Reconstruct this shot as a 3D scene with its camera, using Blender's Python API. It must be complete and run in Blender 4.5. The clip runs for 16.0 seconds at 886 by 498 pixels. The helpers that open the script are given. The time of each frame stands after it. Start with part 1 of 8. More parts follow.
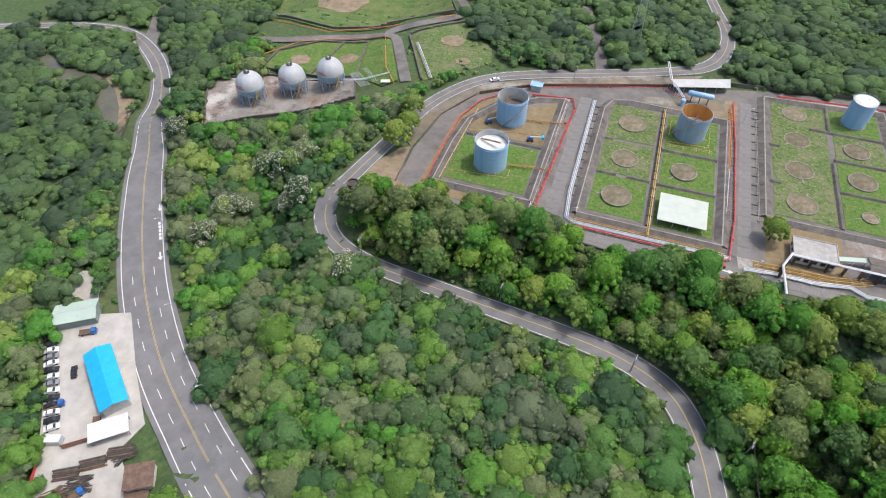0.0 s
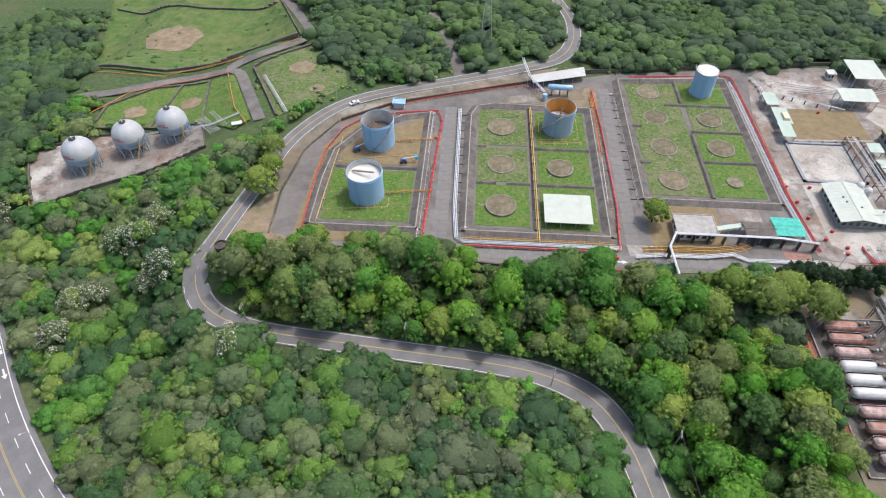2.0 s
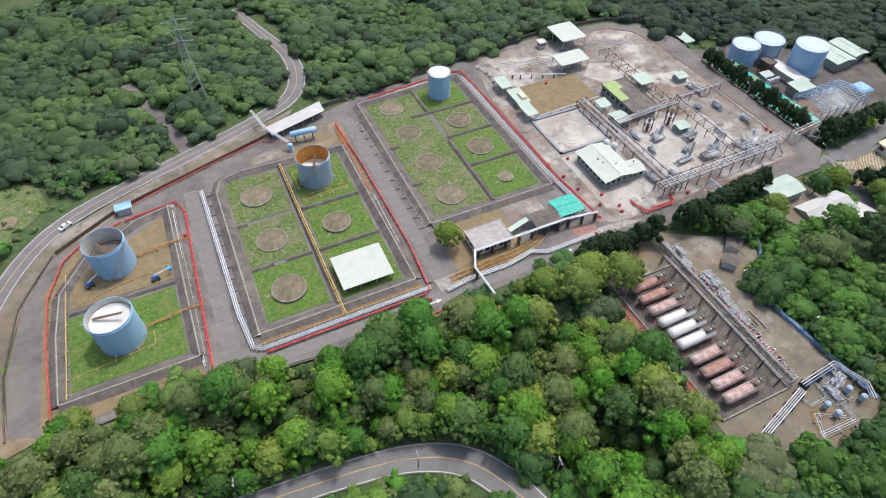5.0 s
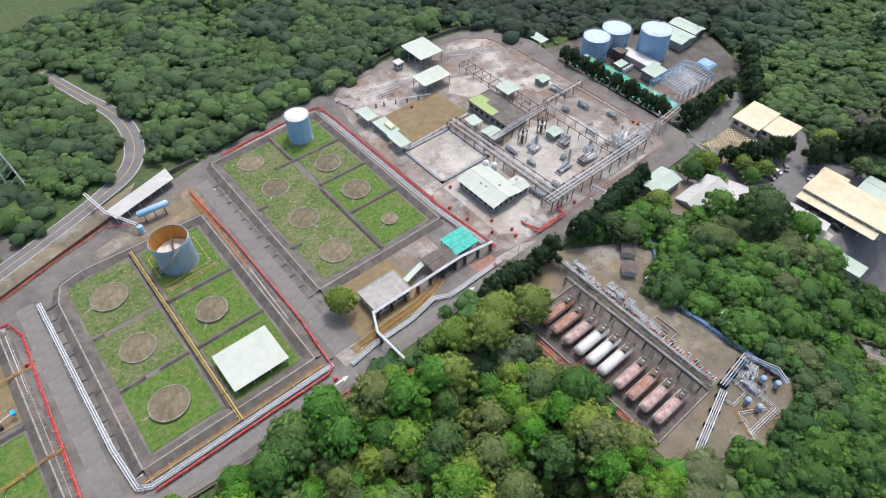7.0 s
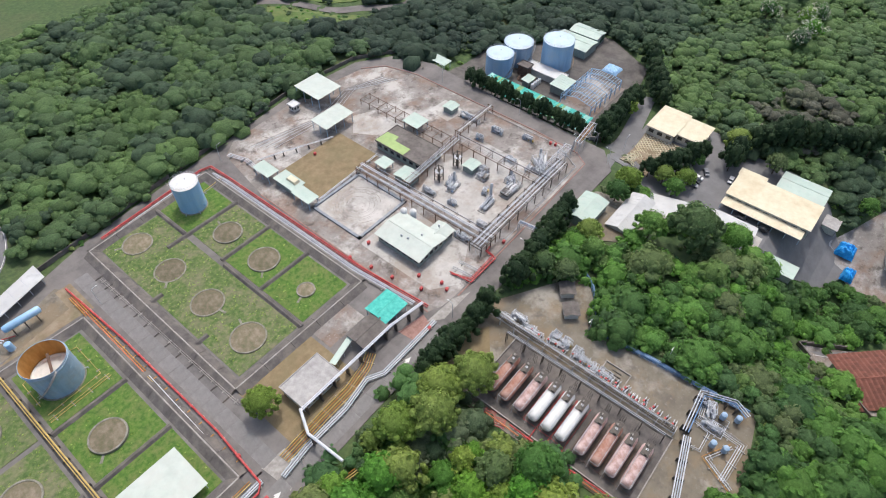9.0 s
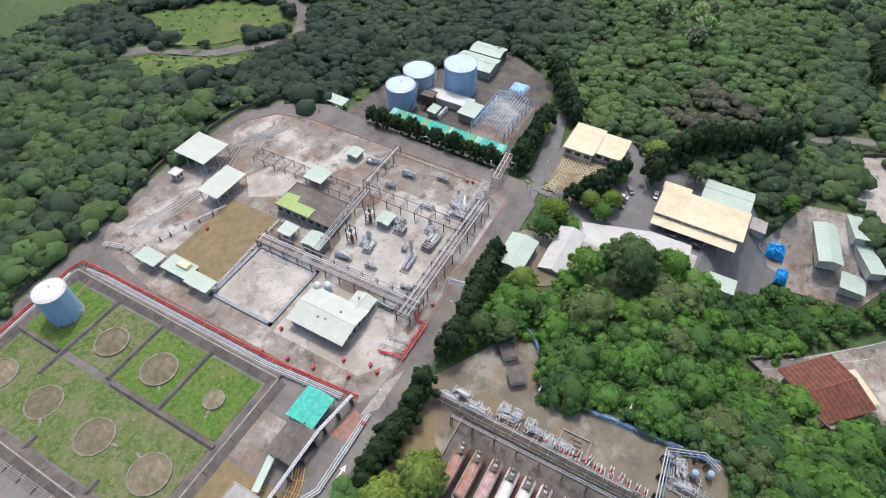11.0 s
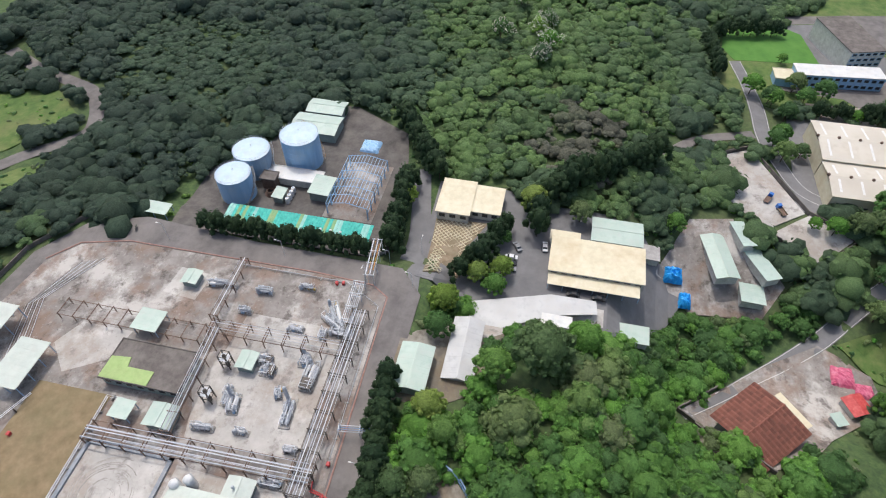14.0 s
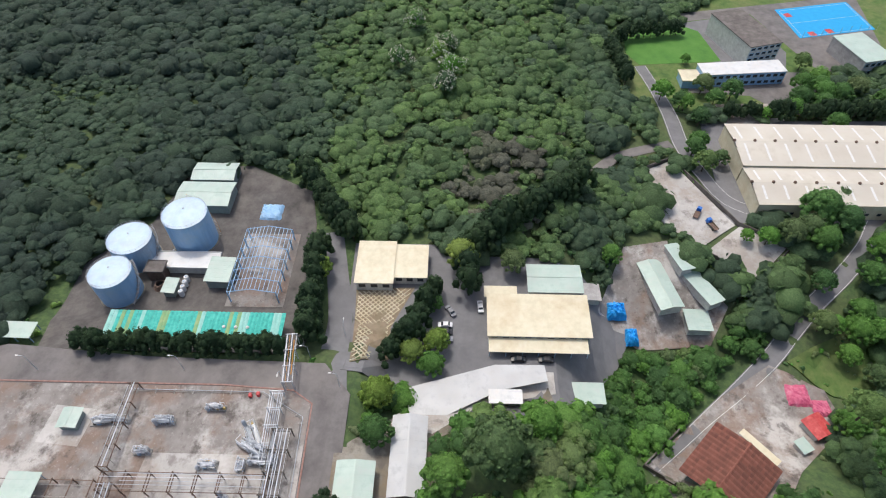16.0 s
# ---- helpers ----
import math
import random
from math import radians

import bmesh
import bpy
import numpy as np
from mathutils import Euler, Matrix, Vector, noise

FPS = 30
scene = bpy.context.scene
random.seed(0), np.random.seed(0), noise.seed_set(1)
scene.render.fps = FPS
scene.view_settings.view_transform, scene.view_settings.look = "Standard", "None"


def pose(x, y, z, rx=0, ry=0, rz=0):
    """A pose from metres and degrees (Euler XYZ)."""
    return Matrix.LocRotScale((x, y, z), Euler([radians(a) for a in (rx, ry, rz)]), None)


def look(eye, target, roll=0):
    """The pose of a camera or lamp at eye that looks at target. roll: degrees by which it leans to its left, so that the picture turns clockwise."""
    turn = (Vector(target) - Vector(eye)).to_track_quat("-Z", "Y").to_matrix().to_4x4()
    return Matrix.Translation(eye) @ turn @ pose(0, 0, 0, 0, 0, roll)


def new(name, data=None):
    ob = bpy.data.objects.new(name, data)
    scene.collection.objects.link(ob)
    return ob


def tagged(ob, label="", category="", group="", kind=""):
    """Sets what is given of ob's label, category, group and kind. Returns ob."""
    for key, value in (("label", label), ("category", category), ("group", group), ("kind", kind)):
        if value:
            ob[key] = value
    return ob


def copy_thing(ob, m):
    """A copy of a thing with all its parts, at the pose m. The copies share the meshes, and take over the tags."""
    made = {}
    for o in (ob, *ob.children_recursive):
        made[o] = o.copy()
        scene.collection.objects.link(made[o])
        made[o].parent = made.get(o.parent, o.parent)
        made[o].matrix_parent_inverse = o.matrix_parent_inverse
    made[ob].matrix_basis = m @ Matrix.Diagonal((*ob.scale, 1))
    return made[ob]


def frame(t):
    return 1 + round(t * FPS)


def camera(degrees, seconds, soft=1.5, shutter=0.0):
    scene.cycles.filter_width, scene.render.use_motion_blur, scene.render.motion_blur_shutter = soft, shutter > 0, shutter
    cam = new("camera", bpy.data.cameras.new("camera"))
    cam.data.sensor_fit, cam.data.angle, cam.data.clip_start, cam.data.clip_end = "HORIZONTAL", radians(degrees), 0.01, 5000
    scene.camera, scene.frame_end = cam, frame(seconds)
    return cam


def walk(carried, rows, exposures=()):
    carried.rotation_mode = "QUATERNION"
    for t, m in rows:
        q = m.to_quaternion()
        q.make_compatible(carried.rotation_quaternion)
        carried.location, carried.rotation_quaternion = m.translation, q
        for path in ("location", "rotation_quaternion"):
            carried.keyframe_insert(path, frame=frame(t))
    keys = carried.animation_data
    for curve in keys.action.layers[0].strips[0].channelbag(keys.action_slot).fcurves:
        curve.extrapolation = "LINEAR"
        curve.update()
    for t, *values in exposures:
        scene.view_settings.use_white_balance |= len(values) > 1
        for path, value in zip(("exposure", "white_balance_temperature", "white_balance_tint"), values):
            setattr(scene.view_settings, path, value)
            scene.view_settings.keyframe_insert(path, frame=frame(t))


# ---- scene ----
import itertools

cam = camera(73.59, 16.0, soft=1.1)
# seconds, x, y, z, yaw, pitch, roll
ROWS = [
    (0.0, 0.00, 0.00, 149.93, 19.00, -48.67, -0.11),
    (0.5, -0.69, 3.69, 149.48, 15.99, -48.62, -0.06),
    (1.0, -1.23, 7.72, 149.12, 12.45, -48.57, -0.02),
    (1.5, -1.73, 12.10, 148.88, 8.27, -48.58, 0.01),
    (2.0, -1.96, 16.81, 148.54, 3.77, -48.55, -0.05),
    (2.5, -1.93, 21.40, 148.29, -0.87, -48.55, 0.01),
    (3.0, -1.51, 26.14, 147.99, -6.03, -48.50, 0.00),
    (3.5, -0.74, 31.14, 147.67, -11.09, -48.49, -0.02),
    (4.0, 0.56, 36.37, 147.26, -15.92, -48.44, -0.07),
    (4.5, 2.31, 41.47, 146.91, -20.46, -48.42, -0.07),
    (7.0, 17.19, 66.43, 147.79, -39.95, -48.80, -0.32),
    (7.5, 21.59, 70.99, 147.83, -42.70, -48.82, -0.30),
    (8.0, 26.21, 75.52, 147.86, -45.27, -48.87, -0.26),
    (8.5, 31.16, 79.97, 147.67, -47.81, -48.90, -0.29),
    (9.0, 36.27, 84.23, 147.39, -50.38, -48.89, -0.32),
    (11.5, 66.84, 101.06, 145.00, -63.66, -48.62, 0.01),
    (12.0, 73.56, 103.92, 144.79, -66.44, -48.63, 0.04),
    (12.5, 80.41, 106.66, 144.62, -69.31, -48.64, 0.07),
    (13.0, 87.57, 108.98, 144.42, -72.20, -48.69, 0.08),
    (13.5, 94.86, 110.90, 144.19, -75.08, -48.71, 0.09),
    (14.0, 102.18, 112.31, 144.04, -77.82, -48.74, 0.12),
    (14.5, 109.69, 113.35, 143.92, -80.52, -48.78, 0.19),
    (15.0, 117.33, 114.10, 143.80, -83.18, -48.84, 0.22),
    (15.5, 125.14, 114.70, 143.54, -85.86, -48.96, 0.18),
    (16.0, 133.07, 115.27, 143.15, -88.47, -49.02, 0.11),
]
EXPOSURE = 0.38
walk(cam, [(t, pose(x, y, z, 90 + pitch, roll, yaw)) for t, x, y, z, yaw, pitch, roll in ROWS], [(0.0, EXPOSURE), (4.5, EXPOSURE - 0.04), (9.0, EXPOSURE - 0.08), (12.5, EXPOSURE - 0.13), (16.0, EXPOSURE - 0.20)])

# world and sun: hazy high sun from the north-east
world = bpy.data.worlds.new("sky")
scene.world = world
world.use_nodes = True
_n = world.node_tree.nodes
_sky = _n.new("ShaderNodeTexSky")
_sky.sky_type, _sky.sun_disc = "NISHITA", False
_sky.sun_elevation, _sky.sun_rotation = radians(66), radians(58)
_sky.air_density, _sky.dust_density = 1.0, 5.0
_n["Background"].inputs[1].default_value = 0.15
world.node_tree.links.new(_sky.outputs[0], _n["Background"].inputs[0])
sun = new("sun", bpy.data.lights.new("sun", "SUN"))
sun.data.energy, sun.data.angle, sun.data.color = 1.4, radians(2.0), (1.0, 0.98, 0.95)
sun.matrix_world = look((85, 53, 225), (0, 0, 0))

# ---- materials ----
def material(name, stops, scale=0.5, detail=6.0, rough=0.8, metal=0.0, bump=0.0, bump_scale=4.0, stain=None, stain_scale=0.06, stain_amount=0.5, per_object=0.0, streak=None, islands=0.0):
    """A surface whose colour runs along stops with a fine noise; stain: a second colour in large soft patches."""
    m = bpy.data.materials.new(name)
    m.use_nodes = True
    n, l = m.node_tree.nodes, m.node_tree.links
    b = n["Principled BSDF"]
    b.inputs["Roughness"].default_value, b.inputs["Metallic"].default_value = rough, metal
    co = n.new("ShaderNodeTexCoord")
    src = co.outputs["Object"]
    if streak:
        mp = n.new("ShaderNodeMapping")
        mp.inputs["Scale"].default_value = streak
        l.new(src, mp.inputs[0])
        src = mp.outputs[0]
    t = n.new("ShaderNodeTexNoise")
    t.inputs["Scale"].default_value, t.inputs["Detail"].default_value, t.inputs["Roughness"].default_value = scale, detail, 0.65
    l.new(src, t.inputs["Vector"])
    r = n.new("ShaderNodeValToRGB")
    while len(r.color_ramp.elements) < len(stops):
        r.color_ramp.elements.new(0.5)
    for i, c in enumerate(stops):
        e = r.color_ramp.elements[i]
        e.position, e.color = 0.3 + 0.4 * i / max(1, len(stops) - 1), (*c, 1)
    l.new(t.outputs[0], r.inputs[0])
    col = r.outputs[0]
    if stain:
        t2 = n.new("ShaderNodeTexNoise")
        t2.inputs["Scale"].default_value, t2.inputs["Detail"].default_value, t2.inputs["Roughness"].default_value = stain_scale, 8.0, 0.7
        l.new(co.outputs["Object"], t2.inputs["Vector"])
        r2 = n.new("ShaderNodeValToRGB")
        r2.color_ramp.elements[0].position, r2.color_ramp.elements[1].position = 0.46, 0.66
        l.new(t2.outputs[0], r2.inputs[0])
        k = n.new("ShaderNodeMath")
        k.operation, k.inputs[1].default_value = "MULTIPLY", stain_amount
        l.new(r2.outputs[0], k.inputs[0])
        mx = n.new("ShaderNodeMix")
        mx.data_type = "RGBA"
        mx.inputs[7].default_value = (*stain, 1)
        l.new(k.outputs[0], mx.inputs[0])
        l.new(col, mx.inputs[6])
        col = mx.outputs[2]
    if per_object or islands:
        if islands:
            oi = n.new("ShaderNodeNewGeometry")
            rnd, amount = oi.outputs["Random Per Island"], islands
        else:
            oi = n.new("ShaderNodeObjectInfo")
            rnd, amount = oi.outputs["Random"], per_object
        ma = n.new("ShaderNodeMapRange")
        ma.inputs[3].default_value, ma.inputs[4].default_value = 1 - amount, 1 + amount
        l.new(rnd, ma.inputs[0])
        hs = n.new("ShaderNodeHueSaturation")
        l.new(ma.outputs[0], hs.inputs["Value"])
        l.new(col, hs.inputs["Color"])
        col = hs.outputs[0]
    l.new(col, b.inputs["Base Color"])
    if bump:
        tb = n.new("ShaderNodeTexNoise")
        tb.inputs["Scale"].default_value, tb.inputs["Detail"].default_value = bump_scale, 5.0
        l.new(co.outputs["Object"], tb.inputs["Vector"])
        bp = n.new("ShaderNodeBump")
        bp.inputs["Strength"].default_value, bp.inputs["Distance"].default_value = bump, 0.2
        l.new(tb.outputs[0], bp.inputs["Height"])
        l.new(bp.outputs[0], b.inputs["Normal"])
    return m


def leaf_material(name, stops, own=True):
    """Foliage: hue by tree (the tint attribute and the object's own random), lightness by leaf cluster, a little light let through."""
    m = bpy.data.materials.new(name)
    m.use_nodes = True
    n, l = m.node_tree.nodes, m.node_tree.links
    b = n["Principled BSDF"]
    b.inputs["Roughness"].default_value = 0.6
    b.inputs["Specular IOR Level"].default_value = 0.25
    at = n.new("ShaderNodeAttribute")
    at.attribute_name = "tint"
    oi = n.new("ShaderNodeObjectInfo")
    ad = n.new("ShaderNodeMath")
    ad.operation = "ADD"
    l.new(at.outputs["Fac"], ad.inputs[0])
    ad.inputs[1].default_value = 0.0
    if own:
        l.new(oi.outputs["Random"], ad.inputs[1])
    fr = n.new("ShaderNodeMath")
    fr.operation = "FRACT"
    l.new(ad.outputs[0], fr.inputs[0])
    r = n.new("ShaderNodeValToRGB")
    while len(r.color_ramp.elements) < len(stops):
        r.color_ramp.elements.new(0.5)
    for i, c in enumerate(stops):
        e = r.color_ramp.elements[i]
        e.position, e.color = i / (len(stops) - 1), (*c, 1)
    l.new(fr.outputs[0], r.inputs[0])
    g = n.new("ShaderNodeNewGeometry")
    mr = n.new("ShaderNodeMapRange")
    mr.inputs[3].default_value, mr.inputs[4].default_value = 0.8, 1.25
    l.new(g.outputs["Random Per Island"], mr.inputs[0])
    co = n.new("ShaderNodeTexCoord")
    tx = n.new("ShaderNodeTexNoise")
    tx.inputs["Scale"].default_value, tx.inputs["Detail"].default_value, tx.inputs["Roughness"].default_value = 1.5, 7.0, 0.8
    l.new(co.outputs["Object"], tx.inputs["Vector"])
    tr2 = n.new("ShaderNodeMapRange")
    tr2.inputs[1].default_value, tr2.inputs[2].default_value = 0.32, 0.68
    tr2.inputs[3].default_value, tr2.inputs[4].default_value = 0.6, 1.42
    l.new(tx.outputs[0], tr2.inputs[0])
    mu = n.new("ShaderNodeMath")
    mu.operation = "MULTIPLY"
    l.new(mr.outputs[0], mu.inputs[0])
    l.new(tr2.outputs[0], mu.inputs[1])
    bp = n.new("ShaderNodeBump")
    bp.inputs["Strength"].default_value, bp.inputs["Distance"].default_value = 0.9, 0.5
    l.new(tx.outputs[0], bp.inputs["Height"])
    l.new(bp.outputs[0], b.inputs["Normal"])
    hs = n.new("ShaderNodeHueSaturation")
    l.new(r.outputs[0], hs.inputs["Color"])
    l.new(mu.outputs[0], hs.inputs["Value"])
    l.new(hs.outputs[0], b.inputs["Base Color"])
    tr = n.new("ShaderNodeBsdfTranslucent")
    l.new(hs.outputs[0], tr.inputs["Color"])
    ms = n.new("ShaderNodeMixShader")
    ms.inputs[0].default_value = 0.42
    out = n["Material Output"]
    l.new(b.outputs[0], ms.inputs[1])
    l.new(tr.outputs[0], ms.inputs[2])
    l.new(ms.outputs[0], out.inputs["Surface"])
    return m



def patchy(name, base, pale, dark, tint):
    """Old yard paving: mottled base, large pale washed patches, dark oil stains and a warm rust wash."""
    m = material(name, base, 0.16, 12, 0.88, bump=0.12, bump_scale=6)
    n, l = m.node_tree.nodes, m.node_tree.links
    b = n["Principled BSDF"]
    col = b.inputs["Base Color"].links[0].from_socket
    co = n.new("ShaderNodeTexCoord")
    for colour, scale, lo, hi, amount, shift in ((pale, 0.05, 0.50, 0.60, 0.85, 0.0), (tint, 0.07, 0.48, 0.60, 0.7, 40.0), (dark, 0.16, 0.54, 0.64, 0.75, 90.0), (dark, 0.7, 0.60, 0.70, 0.6, 60.0), (pale, 0.9, 0.58, 0.72, 0.5, 20.0)):
        mp = n.new("ShaderNodeMapping")
        mp.inputs["Location"].default_value = (shift, shift * 0.7, 0)
        l.new(co.outputs["Object"], mp.inputs[0])
        t = n.new("ShaderNodeTexNoise")
        t.inputs["Scale"].default_value, t.inputs["Detail"].default_value, t.inputs["Roughness"].default_value = scale, 9.0, 0.68
        l.new(mp.outputs[0], t.inputs["Vector"])
        r = n.new("ShaderNodeValToRGB")
        r.color_ramp.elements[0].position, r.color_ramp.elements[1].position = lo, hi
        r.color_ramp.elements[1].color = (amount, amount, amount, 1)
        l.new(t.outputs[0], r.inputs[0])
        mx = n.new("ShaderNodeMix")
        mx.data_type = "RGBA"
        mx.inputs[7].default_value = (*colour, 1)
        l.new(r.outputs[0], mx.inputs[0])
        l.new(col, mx.inputs[6])
        col = mx.outputs[2]
    l.new(col, b.inputs["Base Color"])
    return m


M = {}
M["undergrowth"] = material("undergrowth", [(0.035, 0.065, 0.026), (0.06, 0.105, 0.035), (0.10, 0.15, 0.05)], 0.5, 14, 0.95, bump=1.0, bump_scale=0.8, stain=(0.12, 0.115, 0.06), stain_scale=0.02, stain_amount=0.5)
M["meadow"] = material("meadow", [(0.045, 0.095, 0.022), (0.085, 0.15, 0.035), (0.15, 0.19, 0.06)], 0.22, 14, 0.95, bump=0.6, bump_scale=1.0, stain=(0.19, 0.19, 0.08), stain_scale=0.05, stain_amount=0.6)
M["lawn"] = material("lawn", [(0.038, 0.095, 0.015), (0.085, 0.172, 0.026), (0.155, 0.215, 0.052)], 0.8, 14, 0.95, bump=0.7, bump_scale=2.0, stain=(0.19, 0.175, 0.08), stain_scale=0.2, stain_amount=0.5)
M["weedy"] = material("weedy_lawn", [(0.035, 0.075, 0.018), (0.095, 0.155, 0.04), (0.22, 0.22, 0.105)], 0.75, 14, 0.95, bump=0.9, bump_scale=1.2, stain=(0.225, 0.195, 0.13), stain_scale=0.14, stain_amount=0.75)
M["asphalt"] = material("asphalt", [(0.14, 0.14, 0.145), (0.165, 0.165, 0.17), (0.195, 0.195, 0.20)], 0.2, 10, 0.85, stain=(0.22, 0.22, 0.225), stain_scale=0.05, stain_amount=0.5, bump=0.1, bump_scale=8)
M["old_asphalt"] = material("old_asphalt", [(0.10, 0.092, 0.09), (0.15, 0.14, 0.135), (0.21, 0.196, 0.19)], 0.15, 12, 0.88, stain=(0.25, 0.23, 0.213), stain_scale=0.045, stain_amount=0.6, bump=0.1, bump_scale=8)
M["concrete"] = patchy("concrete", [(0.17, 0.155, 0.14), (0.245, 0.225, 0.207), (0.325, 0.303, 0.28)], (0.52, 0.50, 0.47), (0.075, 0.062, 0.055), (0.22, 0.145, 0.105))
M["pale_concrete"] = patchy("pale_concrete", [(0.36, 0.345, 0.322), (0.43, 0.415, 0.39), (0.50, 0.485, 0.46)], (0.56, 0.545, 0.515), (0.20, 0.18, 0.165), (0.33, 0.28, 0.235))
M["dusty"] = patchy("dusty_yard", [(0.125, 0.11, 0.085), (0.175, 0.155, 0.12), (0.235, 0.21, 0.165)], (0.33, 0.31, 0.27), (0.12, 0.105, 0.09), (0.22, 0.165, 0.10))
M["rust_bright"] = material("bright_orange_rust", [(0.40, 0.19, 0.045), (0.56, 0.29, 0.075), (0.66, 0.40, 0.15)], 0.4, 10, 0.85, streak=(1, 1, 0.3))
M["bund"] = material("stained_bund_concrete", [(0.075, 0.07, 0.066), (0.115, 0.105, 0.10), (0.17, 0.155, 0.145)], 0.35, 12, 0.92, stain=(0.24, 0.21, 0.18), stain_scale=0.12, stain_amount=0.55, bump=0.2)
M["coping"] = material("worn_coping", [(0.221, 0.204, 0.187), (0.323, 0.306, 0.281), (0.442, 0.425, 0.399)], 0.6, 10, 0.85)
M["gravel"] = material("brown_gravel", [(0.176, 0.132, 0.072), (0.232, 0.176, 0.100), (0.288, 0.224, 0.136)], 0.3, 12, 0.95, stain=(0.160, 0.160, 0.080), stain_scale=0.06, stain_amount=0.35, bump=0.3, bump_scale=6)
M["pad"] = material("earth_filled_pad", [(0.10, 0.105, 0.05), (0.17, 0.145, 0.095), (0.26, 0.22, 0.165)], 0.5, 12, 0.95, bump=0.5, bump_scale=2.0, per_object=0.25)
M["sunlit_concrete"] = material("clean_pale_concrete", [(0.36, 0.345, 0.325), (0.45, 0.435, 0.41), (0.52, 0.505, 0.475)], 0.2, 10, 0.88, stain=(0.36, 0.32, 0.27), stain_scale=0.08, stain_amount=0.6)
M["white_line"] = material("road_paint_white", [(0.60, 0.60, 0.58), (0.75, 0.75, 0.73)], 1.0, 8, 0.7)
M["yellow_line"] = material("road_paint_yellow", [(0.40, 0.30, 0.12), (0.50, 0.38, 0.17)], 1.0, 8, 0.7)
M["blue_paint"] = material("pale_blue_tank_paint", [(0.22, 0.42, 0.66), (0.30, 0.52, 0.76), (0.38, 0.58, 0.79)], 0.35, 10, 0.45, stain=(0.40, 0.52, 0.62), stain_scale=0.15, stain_amount=0.5, streak=(1, 1, 0.12))
M["roof_blue"] = material("pale_blue_roof_paint", [(0.42, 0.56, 0.70), (0.49, 0.63, 0.76), (0.55, 0.67, 0.78)], 0.35, 10, 0.5, stain=(0.42, 0.47, 0.5), stain_scale=0.2, stain_amount=0.45)
M["grey_blue"] = material("weathered_blue_tank_paint", [(0.22, 0.34, 0.47), (0.31, 0.44, 0.57), (0.40, 0.51, 0.62)], 0.4, 10, 0.5, stain=(0.30, 0.28, 0.26), stain_scale=0.2, stain_amount=0.4, streak=(1, 1, 0.12))
M["white_paint"] = material("chalky_white_paint", [(0.522, 0.540, 0.540), (0.666, 0.675, 0.666), (0.738, 0.738, 0.720)], 0.5, 8, 0.5, stain=(0.450, 0.405, 0.342), stain_scale=0.25, stain_amount=0.35)
M["rust"] = material("rusty_steel", [(0.30, 0.13, 0.03), (0.46, 0.22, 0.05), (0.58, 0.32, 0.10)], 0.5, 10, 0.8, streak=(1, 1, 0.3))
M["dark_steel"] = material("dark_steel", [(0.05, 0.045, 0.042), (0.10, 0.09, 0.08), (0.15, 0.12, 0.10)], 0.8, 8, 0.6, 0.3)
M["brown_steel"] = material("brown_primed_steel", [(0.10, 0.06, 0.045), (0.15, 0.095, 0.07), (0.21, 0.14, 0.10)], 0.8, 8, 0.7)
M["galv"] = material("galvanised_pipe", [(0.32, 0.35, 0.39), (0.43, 0.46, 0.50), (0.54, 0.57, 0.60)], 0.7, 8, 0.5, 0.2, islands=0.2)
M["white_pipe"] = material("white_pipe_paint", [(0.54, 0.56, 0.60), (0.68, 0.70, 0.74)], 0.6, 8, 0.5)
M["red"] = material("red_paint", [(0.36, 0.03, 0.03), (0.50, 0.055, 0.055), (0.58, 0.13, 0.12)], 0.6, 8, 0.55)
M["orange"] = material("orange_pipe_paint", [(0.55, 0.16, 0.05), (0.68, 0.24, 0.10)], 0.6, 8, 0.5)
M["yellow"] = material("yellow_pipe_paint", [(0.46, 0.32, 0.09), (0.60, 0.44, 0.15)], 0.6, 8, 0.5)
M["white_mint"] = material("chalky_white_mint_sheet_roof", [(0.44, 0.50, 0.455), (0.50, 0.56, 0.51), (0.55, 0.60, 0.55)], 0.3, 9, 0.6, stain=(0.5, 0.5, 0.45), stain_scale=0.2, stain_amount=0.4)
M["works_road"] = material("worn_works_road_slab", [(0.15, 0.145, 0.142), (0.205, 0.20, 0.195), (0.27, 0.265, 0.26)], 0.25, 12, 0.88, stain=(0.13, 0.12, 0.115), stain_scale=0.09, stain_amount=0.6, per_object=0.045, bump=0.1, bump_scale=8)
M["mint"] = material("pale_mint_sheet_roof", [(0.36, 0.47, 0.415), (0.43, 0.54, 0.475), (0.49, 0.59, 0.53)], 0.4, 8, 0.5, stain=(0.36, 0.40, 0.36), stain_scale=0.2, stain_amount=0.5)
M["lime"] = material("lime_green_roof_paint", [(0.27, 0.40, 0.13), (0.35, 0.48, 0.18)], 0.5, 8, 0.6, stain=(0.25, 0.30, 0.12), stain_scale=0.3, stain_amount=0.4)
M["teal"] = material("teal_netting", [(0.03, 0.32, 0.27), (0.05, 0.45, 0.38), (0.10, 0.55, 0.47)], 0.8, 8, 0.7)
M["cream"] = material("cream_sheet_roof", [(0.568, 0.516, 0.361), (0.654, 0.602, 0.439), (0.688, 0.654, 0.516)], 0.3, 8, 0.55, stain=(0.473, 0.327, 0.155), stain_scale=0.09, stain_amount=0.35)
M["light_sheet"] = material("light_grey_sheet", [(0.42, 0.43, 0.43), (0.52, 0.53, 0.53), (0.60, 0.61, 0.60)], 0.4, 9, 0.6, stain=(0.36, 0.35, 0.33), stain_scale=0.2, stain_amount=0.5)
